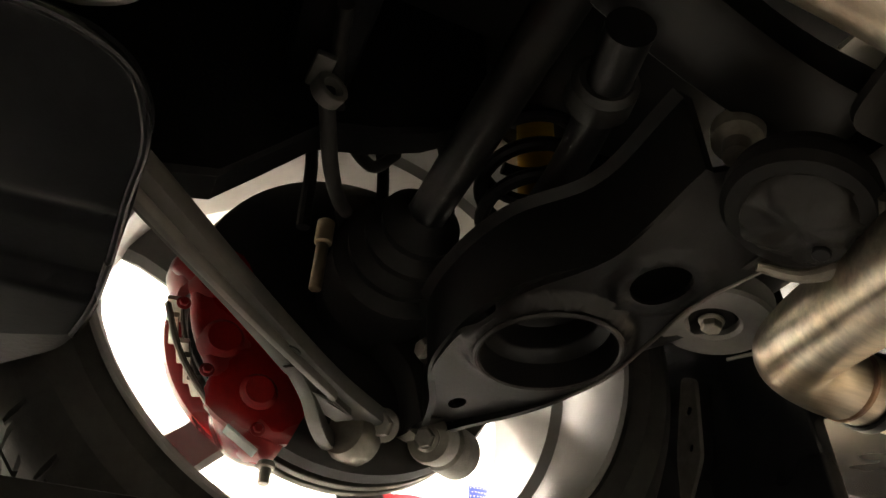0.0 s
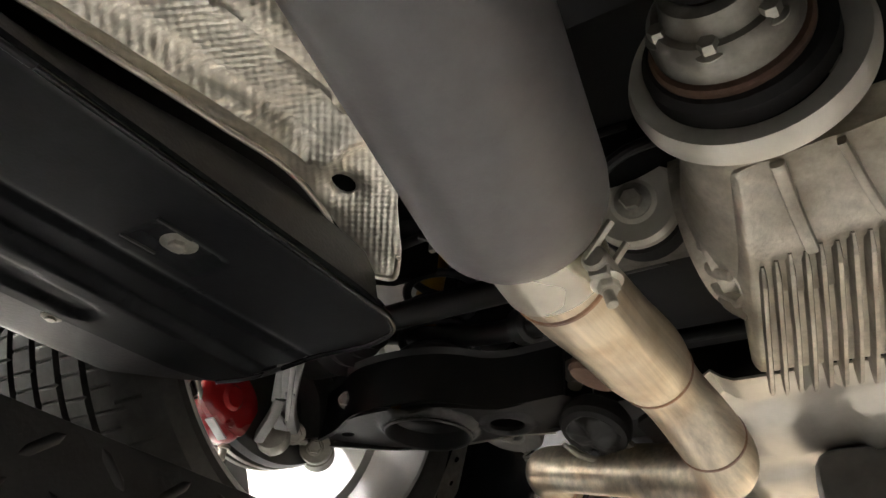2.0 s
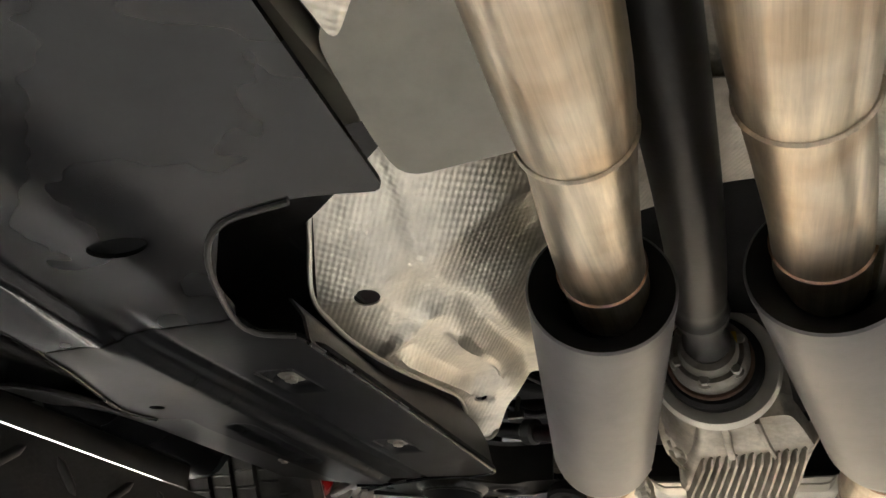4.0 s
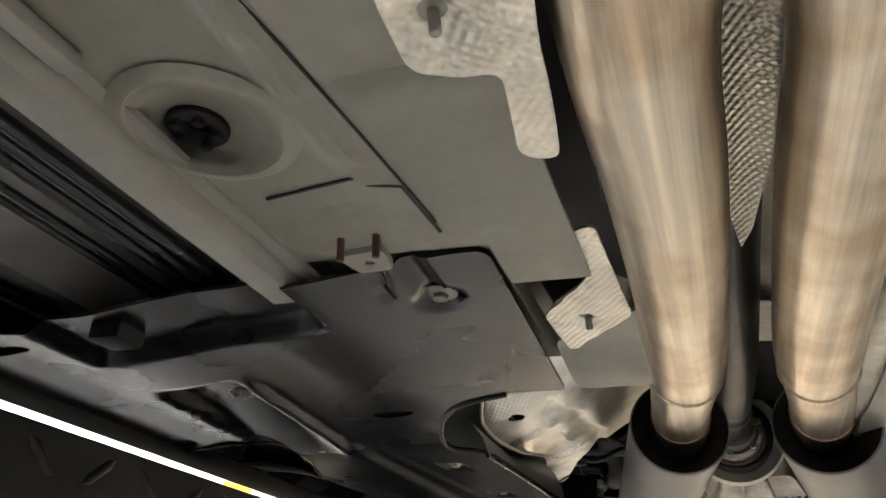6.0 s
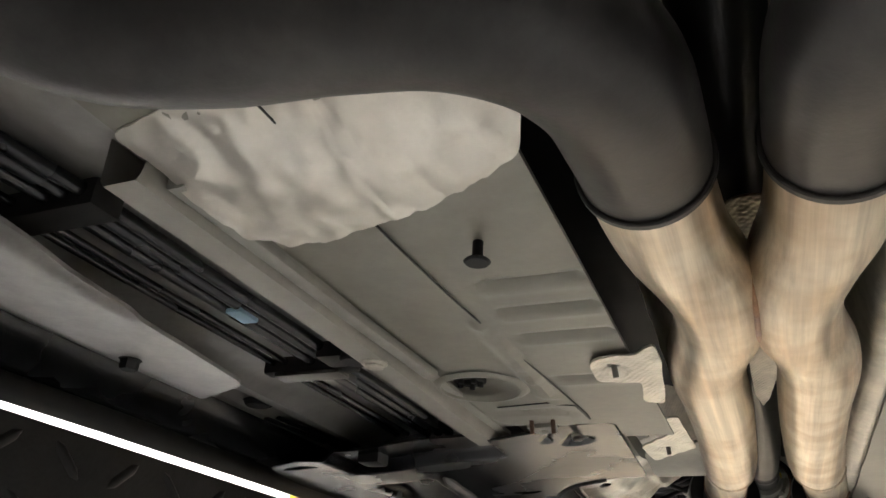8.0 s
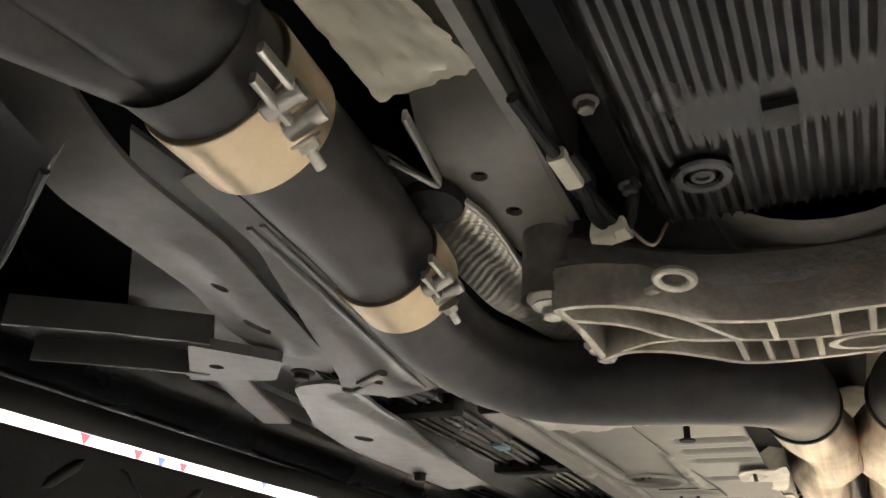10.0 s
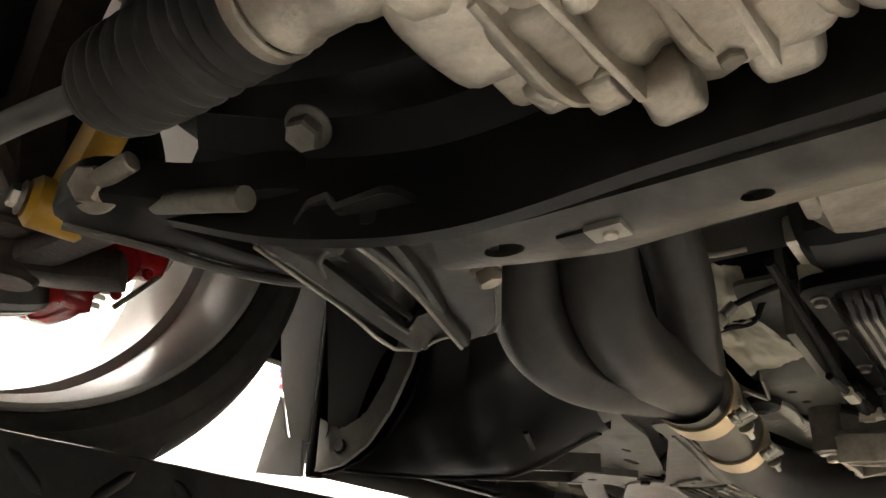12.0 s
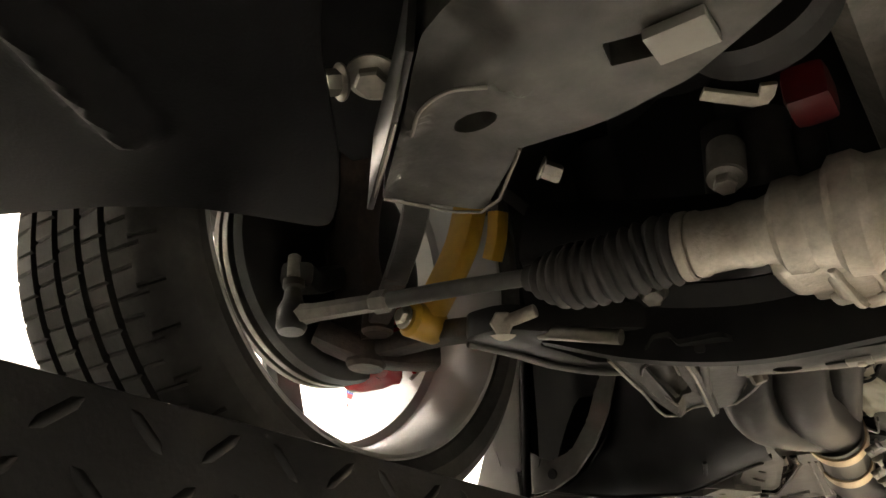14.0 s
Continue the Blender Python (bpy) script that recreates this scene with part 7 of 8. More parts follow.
for x, y in ((-0.445, -1.846),):
    part("lip_rib", bar([(x, y, -0.078 + 0.026 * ramp(x, -0.52, -0.34)), (x + 0.012, y - 0.035, -0.068 + 0.026 * ramp(x, -0.52, -0.34))], 0.006, 0.004, 3, 0.45), M["liner_black"], house)
UPRIGHT = Matrix(((1, 0, 0, 0), (0, 0, 1, 0), (0, 1, 0, 0), (0, 0, 0, 1)))
part("upper_flap", slab(rounded([(-0.812, 0.13), (-0.757, 0.243), (-0.716, 0.213), (-0.724, 0.10), (-0.722, -0.055), (-0.755, -0.052), (-0.784, 0.02)], 0.004), -1.926, -1.922, 0.001, m=UPRIGHT), M["flap"], house, "pale splash flap")
part("lower_flap", slab(rounded([(-0.778, 0.012), (-0.757, -0.047), (-0.727, -0.050), (-0.720, -0.098), (-0.806, -0.088)], 0.006), -1.934, -1.928, 0.0015, m=UPRIGHT), M["flap"], house, "pale lower splash flap")
# near-black plate added for the dark recess between post and strap
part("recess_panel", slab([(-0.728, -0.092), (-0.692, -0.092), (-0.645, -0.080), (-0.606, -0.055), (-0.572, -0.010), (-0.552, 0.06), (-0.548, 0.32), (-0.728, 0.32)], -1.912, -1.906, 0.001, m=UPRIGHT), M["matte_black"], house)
part("clip_bracket", merge(bar([(-0.667, -1.93, 0.150), (-0.668, -1.93, 0.21), (-0.650, -1.93, 0.275)], 0.018, 0.006, 4, up=(0, 1, 0)), bar([(-0.668, -1.93, 0.195), (-0.622, -1.93, 0.183)], 0.016, 0.006, 2, up=(0, 1, 0)), bar([(-0.668, -1.93, 0.20), (-0.712, -1.928, 0.205)], 0.016, 0.006, 2, up=(0, 1, 0))), M["white_plastic"], house, "pale branched clip")
part("flap_post", bar([(-0.707, -1.924, -0.098), (-0.708, -1.924, 0.05), (-0.712, -1.924, 0.25)], 0.018, 0.014, 4, up=(1, 0, 0)), M["matte_black"], house)
part("strap", slab(rounded([(-0.694, -0.094), (-0.696, -0.028), (-0.684, -0.036), (-0.660, -0.046), (-0.622, -0.032), (-0.592, 0.010), (-0.576, 0.055), (-0.566, 0.075), (-0.566, 0.14), (-0.530, 0.14), (-0.540, 0.075), (-0.556, 0.020), (-0.582, -0.030), (-0.615, -0.068), (-0.652, -0.088)], 0.006), -1.936, -1.930, 0.0015, [circle_pts(-0.655, -0.066, 0.006, 12)], m=UPRIGHT), M["brace_grey"], house, "dusty curved edge strap")
part("clip", rod((-0.655, -1.934, -0.066), (0, -1, 0), 0.008, 0.006), M["rubber"], house)
bmH = bmesh.new()
prev = None
for a in np.linspace(-5, 150, 28):
    row = [bmH.verts.new((x, -2.348 + 0.43 * math.cos(radians(a)), 0.170 + 0.41 * math.sin(radians(a)))) for x in (-0.93, -0.80, -0.66, -0.60, -0.55)]
    if prev:
        for p, q, r_, s_ in zip(prev, prev[1:], row[1:], row):
            bmH.faces.new((p, q, r_, s_))
    prev = row
part("arch", bmH, M["matte_black"], house)
part("bay_wall", block((-0.56, -3.8, 0.26), (-0.535, -1.9, 0.62), 0.004), M["black_paint"], house)

tray_f = thing("front_undertray", (-0.6, -3.0, 0.05), "black plastic front undertray edge ahead of the wheel", "undertray")
part("panel", sheet(rounded([(-0.93, -2.87), (-0.73, -2.79), (-0.63, -2.743), (-0.567, -2.698), (-0.532, -2.655), (-0.496, -2.604), (-0.455, -2.635), (-0.41, -2.68), (-0.33, -2.78), (-0.20, -2.90), (0.74, -3.0), (0.74, -3.85), (-0.93, -3.85)], 0.02), lambda x, y: 0.030 + 0.012 * ramp(-y, 2.8, 3.0) - 0.022 * bump1(seg_dist(x, y, -0.50, -2.80, -0.42, -3.0), 0, 0.030), 0.005, 0.009), M["matte_black"], tray_f)
part("bolt", hexbolt((-0.372, -2.69, 0.085), (0.1, -0.2, -1), 0.014, 0.012, 1.5), M["zinc"], tray_f)
part("filler", sheet([(-0.50, -2.58), (-0.20, -2.50), (0.3, -2.55), (0.3, -3.1), (-0.45, -3.1)], lambda x, y: 0.115, 0.005, 0.05), M["matte_black"], tray_f)

# ---- front subframe ----
fsub = thing("front_subframe", (-0.1, -2.27, -0.06), "dusty dark grey front subframe crossmember", "subframe")
part("lower_face", sheet(rounded([(-0.245, -2.300), (-0.190, -2.292), (-0.110, -2.292), (-0.03, -2.292), (0.30, -2.300), (0.30, -2.245), (0.0, -2.243), (-0.10, -2.238), (-0.165, -2.232), (-0.215, -2.245), (-0.262, -2.262)], 0.01), lambda x, y: -0.052 - 0.006 * bump1(y, -2.268, 0.03) + 0.004 * ramp(-x, 0.2, 0.26), 0.004, 0.008, [circle_pts(-0.211, -2.274, 0.013, 16, 0.006), circle_pts(-0.077, -2.266, 0.008, 14, 0.006)]), M["sub_grey"], fsub)
part("web", sweep(bmesh.new(), spline([(-0.42, -2.345, 0.020), (-0.33, -2.325, -0.008), (-0.24, -2.306, -0.02), (-0.10, -2.300, -0.015), (0.30, -2.305, -0.015)], 8), radius=1.0, section=[(-0.004, -0.036), (0.004, -0.034), (0.006, 0.02), (0.020, 0.040), (0.010, 0.046), (-0.006, 0.022)]), M["black_paint"], fsub)
part("upper_beam", bar([(-0.44, -2.34, 0.11), (-0.25, -2.31, 0.075), (0.3, -2.31, 0.075)], 0.08, 0.08, 6), M["black_paint"], fsub)
part("slot", block((-0.178, -2.276, -0.0595), (-0.160, -2.262, -0.0535), 0.001), M["black_paint"], fsub)
part("slot_clip", block((-0.161, -2.278, -0.0605), (-0.140, -2.262, -0.056), 0.001), M["primer"], fsub, "pale sheet clip")
part("clip_screw", rod((-0.149, -2.270, -0.060), (0, 0, -1), 0.004, 0.003), M["zinc"], fsub)
def bracket_height(x, y):
    z = min(-0.034, -0.056 - 0.16 * (y + 2.168) + 0.16 * (x + 0.362))
    z += 0.010 * ramp(x + 0.19 * (y + 2.24), -0.342, -0.334) * (1 - ramp(x + 0.19 * (y + 2.24), -0.318, -0.310))
    z -= 0.006 * bump1(seg_dist(x, y, -0.362, -2.320, -0.358, -2.165), 0, 0.006)
    return z


part("mount_bracket", sheet(rounded([(-0.370, -2.328), (-0.372, -2.240), (-0.364, -2.160), (-0.348, -2.148), (-0.296, -2.148), (-0.270, -2.186), (-0.248, -2.222), (-0.232, -2.248), (-0.250, -2.330)], 0.008), bracket_height, 0.005, 0.004, [rounded([(-0.348, -2.285), (-0.326, -2.278), (-0.334, -2.182), (-0.352, -2.184)], 0.006)]), M["bracket_grey"], fsub, "worn dark bracket plate", sharp=40)
part("inner_web", sheet([(-0.366, -2.30), (-0.310, -2.30), (-0.316, -2.165), (-0.362, -2.165)], lambda x, y: bracket_height(x, y) + 0.020, 0.004, 0.012, [circle_pts(-0.334, -2.252, 0.005, 10), circle_pts(-0.338, -2.196, 0.006, 10)]), M["bracket_grey"], fsub)
RIB_1 = ((-0.294, -2.312), (-0.306, -2.245), (-0.321, -2.156))
RIB_2 = ((-0.276, -2.318), (-0.290, -2.270), (-0.312, -2.200))
part("folded_rib", bar([(x, y, bracket_height(x, y) - 0.003) for x, y in RIB_1], 0.010, 0.014, 5, 0.35), M["bracket_grey"], fsub)
part("folded_rib", bar([(x, y, bracket_height(x, y) - 0.002) for x, y in RIB_2], 0.010, 0.012, 5, 0.35), M["bracket_grey"], fsub)
part("rib_edge", tube([(x - 0.002, y, bracket_height(x, y) - 0.0100) for x, y in RIB_1], 0.0016, 5, 8), M["bare_steel"], fsub, "bright worn fold")
part("slot_lip", tube([(x, y, bracket_height(x, y) - 0.001) for x, y in ((-0.352, -2.184), (-0.349, -2.284), (-0.340, -2.290), (-0.327, -2.284), (-0.330, -2.230))], 0.0018, 4, 8), M["frame_grey"], fsub)
part("pale_edge", tube([(x, y, bracket_height(x, y) - 0.001) for x, y in ((-0.369, -2.322), (-0.371, -2.240), (-0.363, -2.162), (-0.347, -2.150), (-0.298, -2.150), (-0.272, -2.188))], 0.0016, 4, 8), M["bare_steel"], fsub, "bright worn edge")
part("side_plate", bar([(-0.294, -2.152, -0.034), (-0.270, -2.188, -0.036), (-0.248, -2.224, -0.036)], 0.004, 0.030, 3), M["bracket_grey"], fsub)
part("bracket_bolt", hexbolt((-0.250, -2.235, -0.043), (0.3, 0.2, -1), 0.0085, 0.012, 1.25), M["cast_mid"], fsub)
part("large_bolt", hexbolt((-0.306, -2.345, 0.020), (0.1, -0.45, -0.9), 0.0115, 0.014, 1.3), M["cast_dark"], fsub, "grimy bolt head")

flca = thing("front_lower_arm", (-0.45, -2.30, -0.03), "black forged front lower control arm", "control arm")
part("arm", slab(rounded([(-0.500, -2.400), (-0.445, -2.405), (-0.400, -2.360), (-0.330, -2.340), (-0.300, -2.300), (-0.315, -2.205), (-0.365, -2.195), (-0.420, -2.225), (-0.455, -2.275), (-0.470, -2.330), (-0.500, -2.355)], 0.02), -0.012, 0.016, 0.006, [rounded([(-0.440, -2.345), (-0.365, -2.322), (-0.345, -2.250), (-0.415, -2.250)], 0.015)]), M["black_paint"], flca)
part("edge_flange", tube([(-0.500, -2.385, -0.012, 0.004), (-0.478, -2.338, -0.013, 0.004), (-0.458, -2.278, -0.014, 0.004), (-0.420, -2.226, -0.014, 0.004), (-0.362, -2.196, -0.013, 0.004)], per=6, sides=10), M["frame_grey"], flca, "bright lower edge")
part("outer_arm", bar([(-0.480, -2.352, 0.012), (-0.58, -2.325, 0.034), (-0.68, -2.330, 0.030)], 0.034, 0.026, 4), M["grimy_iron"], flca, "rusty outer arm end")
part("pinch_bolt", merge(hexbolt((-0.452, -2.390, 0.000), (0.4, -0.75, -0.3), 0.013, 0.016, 1.4), rod((-0.448, -2.397, -0.003), (0.9, 0.1, 0.2), 0.007, 0.038)), M["cast"], flca, "pale large nut and stud")
part("link_rod", tube([(-0.425, -2.362, -0.006, 0.008), (-0.337, -2.358, -0.027, 0.008)], per=2, sides=12), M["bare_steel"], flca)

# ---- steering ----
rack = thing("steering_rack", (-0.1, -2.43, -0.05), "cast aluminium steering rack with a ribbed rubber boot", "steering rack")
AX = Vector((1, 0.012, -0.05)).normalized()
B0 = Vector((-0.392, -2.438, 0.019))
boot_pts = []
for k in range(85):
    h = 0.160 * k / 84
    u = h / 0.160
    sag = -0.0085 * math.sin(math.pi * min(1, u * 1.25)) if u < 0.8 else 0.0
    r = 0.0125 + 0.0135 * ramp(u, 0.0, 0.30) + 0.0015 * u
    if 0.06 < u < 0.93:
        r += 0.0048 * (0.5 - 0.5 * math.cos(2 * math.pi * (u - 0.06) / 0.87 * 12)) ** 0.8
    boot_pts.append((*(B0 + AX * h + Vector((0, 0.25 * sag, sag))), r))
part("boot", sweep(bmesh.new(), boot_pts, 40), M["boot_rubber"], rack, "grey-black ribbed rubber boot", sharp=50)
part("clamp_ring", ring(B0 + AX * 0.150, AX, 0.025, 0.0300, 0.010, 0.3), M["cast"], rack, "pale boot clamp")
part("housing", lathe(bmesh.new(), [(0.0265, 0.0), (0.0285, 0.003), (0.0285, 0.008), (0.0265, 0.012), (0.0258, 0.036), (0.0275, 0.042), (0.0275, 0.050), (0.0262, 0.056), (0.029, 0.066), (0.038, 0.072), (0.039, 0.086), (0.036, 0.092), (0.039, 0.108), (0.047, 0.114), (0.048, 0.130), (0.042, 0.138), (0.042, 0.158), (0.050, 0.164), (0.051, 0.186), (0.044, 0.196), (0.044, 0.6), (0, 0.6)], axis_frame(B0 + AX * 0.160, AX), 40), M["cast"], rack)
def casting(lumps):
    """A lumpy sand casting: rounded lumps of (centre, radii) run together."""
    bms = []
    for (x, y, z), (a, b, c) in lumps:
        bm = bmesh.new()
        bmesh.ops.create_icosphere(bm, subdivisions=3, radius=1)
        for v in bm.verts:
            p = v.co
            q = Vector([math.copysign(abs(t) ** 0.40, t) for t in p])
            w = Vector((x + q.x * a, y + q.y * b, z + q.z * c))
            v.co = w + p * 0.002 * noise.noise(w * 70)
        bms.append(bm)
    return merge(*bms)


part("pinion_tower", casting((((-0.150, -2.395, 0.012), (0.030, 0.036, 0.040)),)), M["cast"], rack, sharp=60)
part("pinion_cover", casting((((-0.126, -2.372, -0.002), (0.020, 0.034, 0.030)),)), M["cast"], rack, sharp=60)
part("pinion_boss", casting((((-0.150, -2.36, -0.004), (0.013, 0.024, 0.020)),)), M["cast"], rack, sharp=60)
for x, y, z in ((-0.172, -2.405, -0.016), (-0.112, -2.352, -0.024), (-0.062, -2.345, -0.034)):
    part("casting_bolt", hexbolt((x, y, z), (0.1, 0.2, -1), 0.006, 0.007, 1.4), M["cast_mid"], rack)
for p, q in (((-0.178, -2.425, -0.006), (-0.168, -2.372, -0.010)), ((-0.108, -2.412, -0.030), (-0.098, -2.345, -0.038)), ((-0.052, -2.410, -0.034), (-0.046, -2.345, -0.044)), ((-0.010, -2.410, -0.036), (-0.006, -2.350, -0.042))):
    part("cast_web", bar([p, q], 0.004, 0.016, 2, 0.2), M["cast"], rack)
part("motor_body", merge(lathe(bmesh.new(), [(0, 0), (0.036, 0), (0.041, 0.006), (0.041, 0.02), (0.036, 0.026), (0.036, 0.055), (0.042, 0.060), (0.042, 0.072), (0.038, 0.078), (0.038, 0.16), (0.045, 0.166), (0.045, 0.19), (0, 0.19)], axis_frame((-0.112, -2.372, 0.004), (1, 0.08, 0.02)), 36), casting((((-0.050, -2.365, -0.014), (0.030, 0.034, 0.026)), ((0.01, -2.37, -0.010), (0.03, 0.04, 0.030))))), M["cast"], rack, sharp=60)
part("boss", casting((((-0.139, -2.346, -0.014), (0.012, 0.012, 0.016)), ((-0.118, -2.340, -0.020), (0.010, 0.014, 0.014)))), M["cast"], rack, sharp=60)
part("boss", casting((((-0.092, -2.330, -0.022), (0.013, 0.016, 0.020)), ((-0.080, -2.325, -0.012), (0.020, 0.012, 0.012)))), M["cast"], rack, sharp=60)
part("boss", casting((((-0.045, -2.328, -0.020), (0.014, 0.014, 0.018)), ((-0.165, -2.352, 0.012), (0.010, 0.016, 0.018)))), M["cast"], rack, sharp=60)
for x, w in ((-0.132, 0.006), (-0.074, 0.008), (-0.028, 0.007)):
    part("cast_rib", bar([(x - 0.004, -2.415, -0.026), (x, -2.39, -0.033), (x + 0.004, -2.355, -0.036), (x + 0.008, -2.335, -0.026)], w, 0.010, 5, 0.45), M["cast"], rack)
part("cover_screw", hexbolt((-0.100, -2.40, -0.030), (0, -0.2, -1), 0.006, 0.006), M["zinc"], rack)
part("mount_lug", merge(rod((-0.192, -2.455, 0.052), (0, 0.3, 1), 0.016, 0.04), hexbolt((-0.192, -2.458, 0.052), (0, -0.35, -1), 0.010, 0.012, 1.5)), M["cast_dark"], rack)
tie = thing("tie_rod", (-0.55, -2.45, 0.0), "grey steel tie rod with a ball-joint end", "tie rod")
part("rod", tube([(-0.385, -2.440, 0.018, 0.0085), (-0.470, -2.446, 0.024, 0.0088), (-0.572, -2.447, 0.031, 0.0095)], per=4, sides=18), M["frame_grey"], tie)
part("sleeve", lathe(bmesh.new(), [(0.0095, 0), (0.0130, 0.003), (0.0130, 0.020), (0.0100, 0.024), (0.0108, 0.10), (0.013, 0.125), (0, 0.125)], axis_frame((-0.560, -2.4475, 0.030), (-1, -0.13, 0.03)), 6), M["cast_dark"], tie)
part("ball_joint", lathe(bmesh.new(), [(0, -0.004), (0.015, -0.004), (0.018, 0.002), (0.018, 0.024), (0.012, 0.036), (0.010, 0.050), (0.013, 0.053), (0.013, 0.062), (0, 0.062)], axis_frame((-0.694, -2.465, 0.018), (-0.1, 0.0, 1)), 24), M["worn_black"], tie)
part("stud", rod((-0.703, -2.464, 0.085), (-0.1, 0, 1), 0.008, 0.03), M["cast_dark"], tie)
part("steer_arm", bar([(-0.70, -2.462, 0.09), (-0.725, -2.42, 0.10), (-0.735, -2.37, 0.13)], 0.04, 0.03, 4), M["worn_black"], tie)

fdamp = thing("front_damper_fork", (-0.56, -2.38, 0.0), "yellow painted damper fork", "damper")
part("fork_leg", bar([(-0.592, -2.350, 0.040), (-0.560, -2.352, 0.085), (-0.535, -2.353, 0.130), (-0.520, -2.355, 0.190)], 0.036, 0.030, 6, up=(0, 1, 0)), M["yellow"], fdamp)
part("fork_leg", bar([(-0.503, -2.335, 0.108), (-0.492, -2.342, 0.130), (-0.485, -2.35, 0.16)], 0.018, 0.022, 5, up=(0, 1, 0)), M["yellow"], fdamp)
part("damper_tube", tube([(-0.515, -2.355, 0.175, 0.028), (-0.48, -2.36, 0.60, 0.026)], per=2, sides=24), M["black_paint"], fdamp)
part("fork_eye", rod((-0.594, -2.378, 0.040), (0.2, 1, 0), 0.022, 0.05, 0.25), M["yellow"], fdamp)
part("bolt", hexbolt((-0.596, -2.380, 0.040), (-0.2, -1, 0), 0.010, 0.010), M["zinc"], fdamp)
fup = thing("front_upright", (-0.70, -2.34, 0.02), "rusty cast front wheel upright", "upright")
part("casting", bar([(-0.700, -2.335, 0.030), (-0.715, -2.335, 0.09), (-0.73, -2.345, 0.17), (-0.72, -2.35, 0.30), (-0.66, -2.35, 0.45)], 0.07, 0.05, 6, up=(0, 1, 0)), M["grimy_iron"], fup)
part("ball_joint", lathe(bmesh.new(), [(0, 0), (0.022, 0), (0.026, 0.006), (0.026, 0.03), (0.018, 0.045), (0, 0.045)], axis_frame((-0.695, -2.335, 0.005), (0, 0, 1)), 24), M["grimy_iron"], fup)
for x, y, z in ((-0.720, -2.361, 0.036), (-0.698, -2.308, 0.030)):
    part("bolt", hexbolt((x, y, z), (0.4, -0.3, -0.6), 0.011, 0.010, 1.4), M["zinc"], fup)
part("lower_web", bar([(-0.735, -2.39, 0.045), (-0.70, -2.345, 0.028), (-0.665, -2.29, 0.028), (-0.64, -2.26, 0.032)], 0.045, 0.03, 5), M["grimy_iron"], fup)
strut = thing("tension_strut", (-0.52, -2.48, 0.03), "grey forged tension strut", "link")
part("bar", bar([(-0.415, -2.585, 0.088), (-0.455, -2.535, 0.075), (-0.50, -2.492, 0.068), (-0.56, -2.44, 0.060)], 0.026, 0.020, 6), M["bracket_grey"], strut)
part("ball_end", merge(bar([(-0.552, -2.447, 0.061), (-0.62, -2.39, 0.055), (-0.66, -2.36, 0.05)], 0.026, 0.020, 4), rod((-0.655, -2.362, 0.035), (0, 0, 1), 0.02, 0.04, 0.2)), M["grimy_iron"], strut, "rusty ball-joint end")
part("bush_end", rod((-0.412, -2.590, 0.072), (0, 0, 1), 0.022, 0.034, 0.2), M["worn_black"], strut)

cradle = thing("front_cradle", (-0.25, -2.65, 0.0), "dusty grey front cradle beam with a folded end", "subframe")
CREASE = ((-0.315, -2.708), (-0.292, -2.726), (-0.270, -2.730), (-0.248, -2.720), (-0.236, -2.700))


def cradle_height(x, y):
    d = min(seg_dist(x, y, *p, *q) for p, q in zip(CREASE, CREASE[1:]))
    z = 0.005 - 0.0055 * bump1(d, 0, 0.006)
    z += 0.010 * ramp(-y, 2.728, 2.746) * (1 - ramp(x, -0.245, -0.205))
    z += 0.0012 * noise.noise(Vector((x * 30, y * 30, 1.0)))
    return z - 0.004 * bump1(seg_dist(x, y, -0.392, -2.652, -0.312, -2.716), 0, 0.005)


part("beam", sheet(rounded([(-0.390, -2.652), (-0.338, -2.592), (-0.268, -2.650), (-0.258, -2.648), (-0.205, -2.645), (-0.150, -2.655), (-0.070, -2.700), (0.02, -2.76), (0.25, -2.78), (0.25, -2.86), (0.0, -2.85), (-0.12, -2.81), (-0.20, -2.79), (-0.262, -2.765), (-0.310, -2.722)], 0.008), cradle_height, 0.050, 0.0055, [circle_pts(-0.278, -2.690, 0.016, 16, 0.009), rounded([(-0.184, -2.690), (-0.156, -2.684), (-0.152, -2.704), (-0.180, -2.710)], 0.002)]), M["sub_grey"], cradle, sharp=50)
part("end_flange", bar([(-0.398, -2.655, 0.030), (-0.312, -2.728, 0.032), (-0.266, -2.770, 0.034)], 0.005, 0.070, 3), M["bracket_grey"], cradle)
part("pale_edge", tube([(-0.394, -2.658, -0.003, 0.0016), (-0.355, -2.691, -0.003, 0.0020), (-0.312, -2.727, -0.003, 0.0014)], per=4, sides=8), M["bare_steel"], cradle, "bright worn fold")
part("pale_crease", tube([(x, y, cradle_height(x, y) - 0.0002) for x, y in CREASE[:4]], 0.0013, 5, 8), M["bare_steel"], cradle, "bright line along the crease")
part("worn_end", tube([(-0.388, -2.651, 0.003), (-0.339, -2.594, 0.003), (-0.269, -2.651, 0.003)], 0.0013, 3, 8), M["bare_steel"], cradle, "bright worn edge")
part("clip", block((-0.158, -2.709, -0.003), (-0.124, -2.684, 0.0045), 0.001), M["primer"], cradle, "pale sheet clip")
part("bolt", hexbolt((-0.382, -2.712, 0.070), (-0.3, -0.6, -0.3), 0.010, 0.014, 1.4), M["zinc"], cradle)
part("bolt", hexbolt((-0.283, -2.600, 0.020), (0.5, 0.5, -0.2), 0.007, 0.016, 1.3), M["zinc"], cradle)

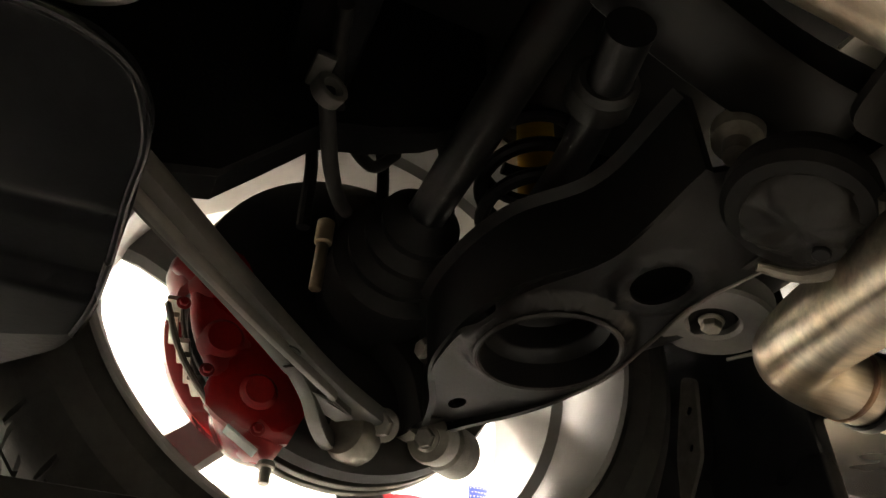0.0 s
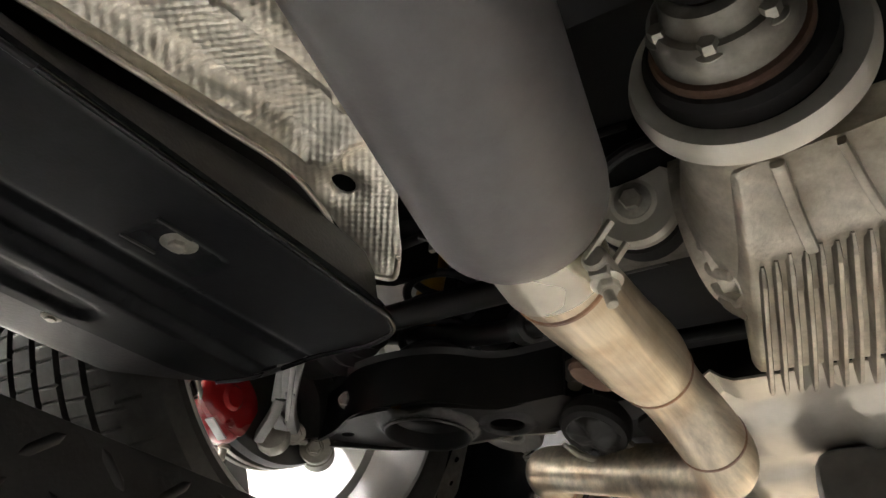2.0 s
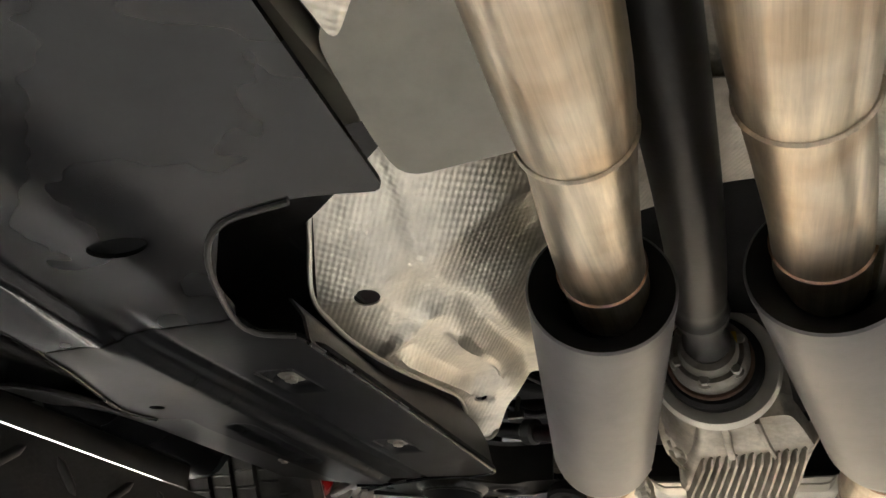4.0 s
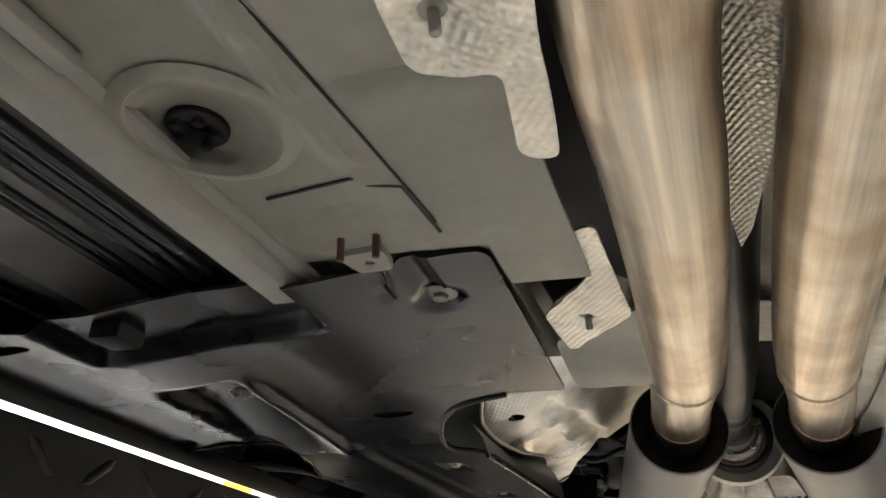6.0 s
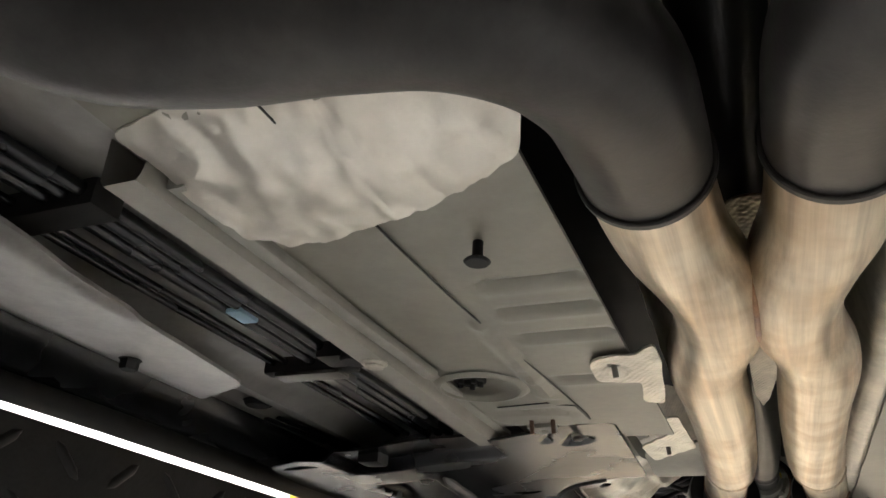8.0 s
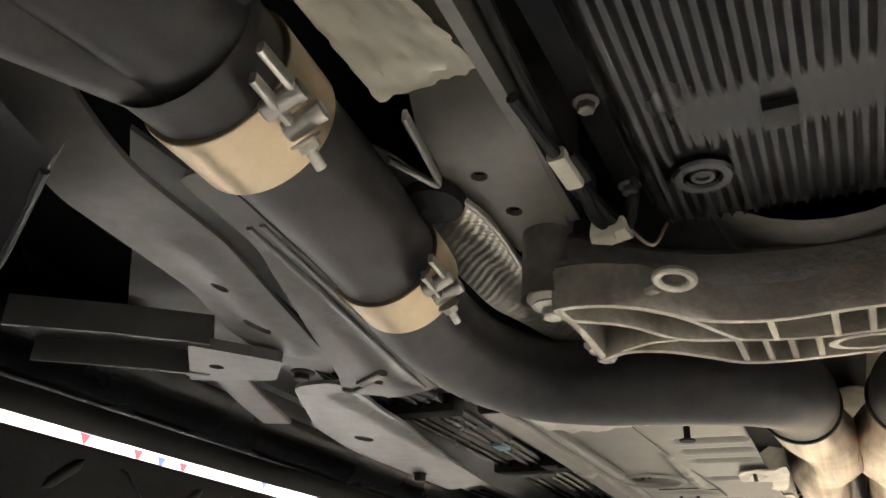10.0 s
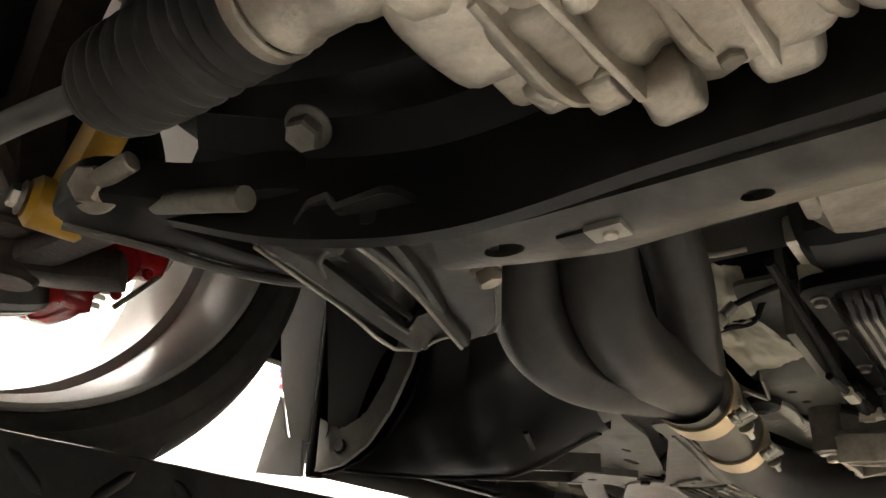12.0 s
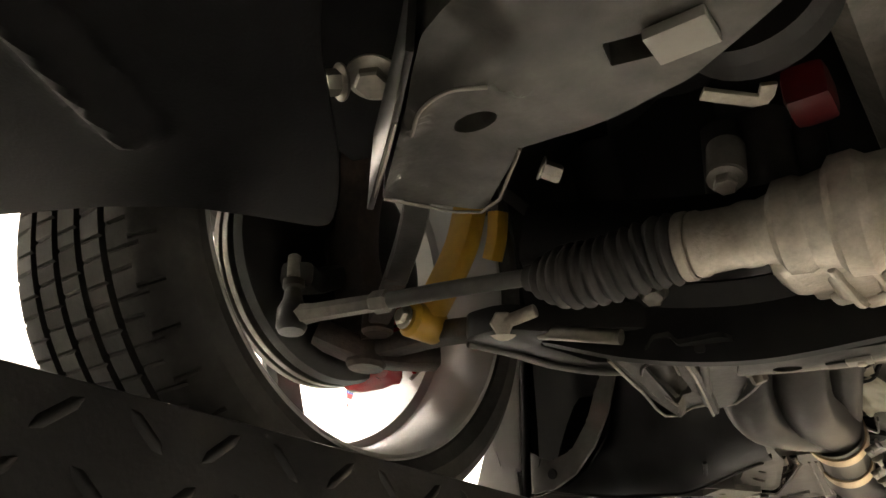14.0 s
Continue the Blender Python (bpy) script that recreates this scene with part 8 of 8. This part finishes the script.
aux = thing("front_accessory", (-0.05, -2.55, 0.05), "dark red and black accessory housing with a bracket", "engine part")
part("housing", block((-0.128, -2.530, 0.052), (-0.096, -2.490, 0.085), 0.008), M["dark_red"], aux, "dark red housing")
part("bracket", bar([(-0.166, -2.585, 0.045), (-0.148, -2.572, 0.042), (-0.133, -2.562, 0.041), (-0.126, -2.572, 0.044)], 0.011, 0.004, 3), M["cast_mid"], aux, "pale thin bracket")
part("pulley", lathe(bmesh.new(), [(0, 0), (0.05, 0), (0.055, 0.01), (0.048, 0.02), (0.055, 0.03), (0, 0.03)], axis_frame((-0.12, -2.63, 0.085), (0, 1, 0.1)), 36), M["worn_black"], aux)


# ---- bunting outside the car ----
def flag(x, y, z, turn=0.0, size=0.34):
    t = thing("flag", (x, y, z), "small striped red and white cloth flag with a blue corner", "flag", "bunting flags")
    h, w = size * 0.55, size
    base = Matrix.Translation((x, y, z)) @ Euler((0, 0, turn)).to_matrix().to_4x4()
    for k in range(7):
        bm = bmesh.new()
        nseg = 10
        z0, z1 = -h * k / 7, -h * (k + 1) / 7
        y_from = 0 if k > 3 else w * 0.4
        g = [[bm.verts.new(base @ Vector((0.012 * math.sin((q * 9 + k * 0.2)), q * w, zz))) for zz in (z0, z1)] for q in np.linspace(y_from / w, 1, nseg)]
        for a, b in zip(g, g[1:]):
            bm.faces.new((a[0], b[0], b[1], a[1]))
        part("stripe", bm, M["flag_red"] if k % 2 == 0 else M["flag_white"], t)
    bm = bmesh.new()
    g = [[bm.verts.new(base @ Vector((0.012 * math.sin(q * 9), q * w, zz))) for zz in (0, -h * 4 / 7)] for q in np.linspace(0, 0.4, 5)]
    for a, b in zip(g, g[1:]):
        bm.faces.new((a[0], b[0], b[1], a[1]))
    part("canton", bm, M["flag_blue"], t)
    stars = bmesh.new()
    for i in range(9):
        for j in range(6):
            q, zz, r = (i + 0.5 + 0.5 * (j % 2)) / 9.5 * 0.4, -h * 4 / 7 * (j + 0.5) / 6, size * 0.011
            c = Vector((0.012 * math.sin(q * 9) + 0.003, q * w, zz))
            stars.faces.new([stars.verts.new(base @ (c + Vector((0, r * math.cos(k * math.pi / 5 + 0.3) * (1 if k % 2 else 0.5), r * math.sin(k * math.pi / 5 + 0.3) * (1 if k % 2 else 0.5))))) for k in range(10)])
    part("stars", stars, M["flag_white"], t, "white stars")
    return t


cord = solo("bunting_cord", tube([(-3.0, -9.0, 1.05), (-3.0, -4.0, 0.86), (-3.0, -2.4, 0.844), (-3.0, -0.8, 0.846), (-3.0, 0.8, 0.842), (-3.0, 2.6, 0.955), (-3.0, 4.0, 1.04), (-3.0, 5.2, 1.12)], 0.004, 6, 8), M["flag_white"], "thin white bunting cord tied between the end walls", "cord")
solo("bunting_cord", tube([(-3.0, -9.0, 1.72), (-3.0, -4.0, 1.46), (-3.0, -1.8, 1.424), (-3.0, 1.0, 1.47), (-3.0, 5.2, 1.75)], 0.004, 6, 8), M["flag_white"], "thin white bunting cord strung high along the bay", "cord")
solo("bunting_cord", tube([(-3.0, -9.0, 0.66), (-3.0, -3.0, 0.47), (-3.0, 0.0, 0.445), (-3.0, 0.8, 0.43), (-3.0, 2.5, 0.50), (-3.0, 5.2, 0.70)], 0.004, 6, 8), M["flag_white"], "thin white bunting cord with pennants", "cord")


def pennant(y, z, colour):
    bm = bmesh.new()
    front = [bm.verts.new((-3.0 + dx, y + dy, z + dz)) for dx, dy, dz in ((0.002, -0.032, 0.002), (0.002, 0.032, 0.002), (0.006, 0.0, -0.055))]
    back = [bm.verts.new(v.co + Vector((-0.003, 0, 0))) for v in front]
    bm.faces.new(front)
    bm.faces.new(back[::-1])
    for i in range(3):
        bm.faces.new((front[i], front[(i + 1) % 3], back[(i + 1) % 3], back[i]))
    solo("pennant", bm, M[colour], "small " + colour[5:] + " cloth pennant on a cord", "pennant", "pennants")


for y, colour in ((-1.9, "flag_red"), (-1.7, "flag_blue"), (-0.9, "flag_red"), (0.25, "flag_red"), (0.56, "flag_red"), (0.71, "flag_blue"), (0.86, "flag_red"), (1.5, "flag_blue")):
    pennant(y, float(np.interp(y, (-3.0, 0.0, 0.8, 2.5), (0.47, 0.445, 0.43, 0.50))) - 0.003, colour)
f0 = flag(-3.0, -1.95, 1.420)
for y, z in ((1.55, 0.88),):
    copy_thing(f0, Matrix.Translation((-3.0, y, z)))
flag(-2.99, 2.10, 0.97, size=0.36)
flag(-2.99, -0.075, 0.95, size=0.36)
solo("wall_board", block((-4.199, 4.72, 0.80), (-4.180, 5.14, 0.93), 0.004), M["tape_yellow"], "plain yellow board on the white workshop wall", "board")


# ---- tread lugs of the runway, nearest stretches as single pieces ----
LUG = lug_mesh()


def place_lugs():
    count = 0
    pose_a = Matrix(((0, 0, 1, 0), (1, 0, 0, 0), (0, 1, 0, 0), (0, 0, 0, 1)))
    inv = Matrix.Translation(-ROOT[left_run.name])
    rest = bmesh.new()
    for i in range(-46, 38):
        for j in range(4):
            y = i * 0.062 + (0.031 if j % 2 else 0)
            z = EDGE_Z - 0.022 - j * 0.042
            turn = 40 if (i + j) % 2 else -40
            m = Matrix.Translation((EDGE_X + 0.0002, y, z)) @ pose_a @ Euler((0, 0, radians(90 + turn))).to_matrix().to_4x4()
            if count < 290 and -3.0 < y < 1.6 and j < 4:
                ob = new("lug", LUG)
                ob.parent = left_run
                ob.matrix_local = inv @ m
                count += 1
            else:
                k = len(rest.verts)
                rest.from_mesh(LUG)
                rest.verts.ensure_lookup_table()
                bmesh.ops.transform(rest, matrix=m, verts=rest.verts[k:])
    if len(rest.verts):
        ob = part("tread_lugs", rest, M["plate"], left_run)
        ob["kind"] = "stuff"
    else:
        rest.free()


place_lugs()
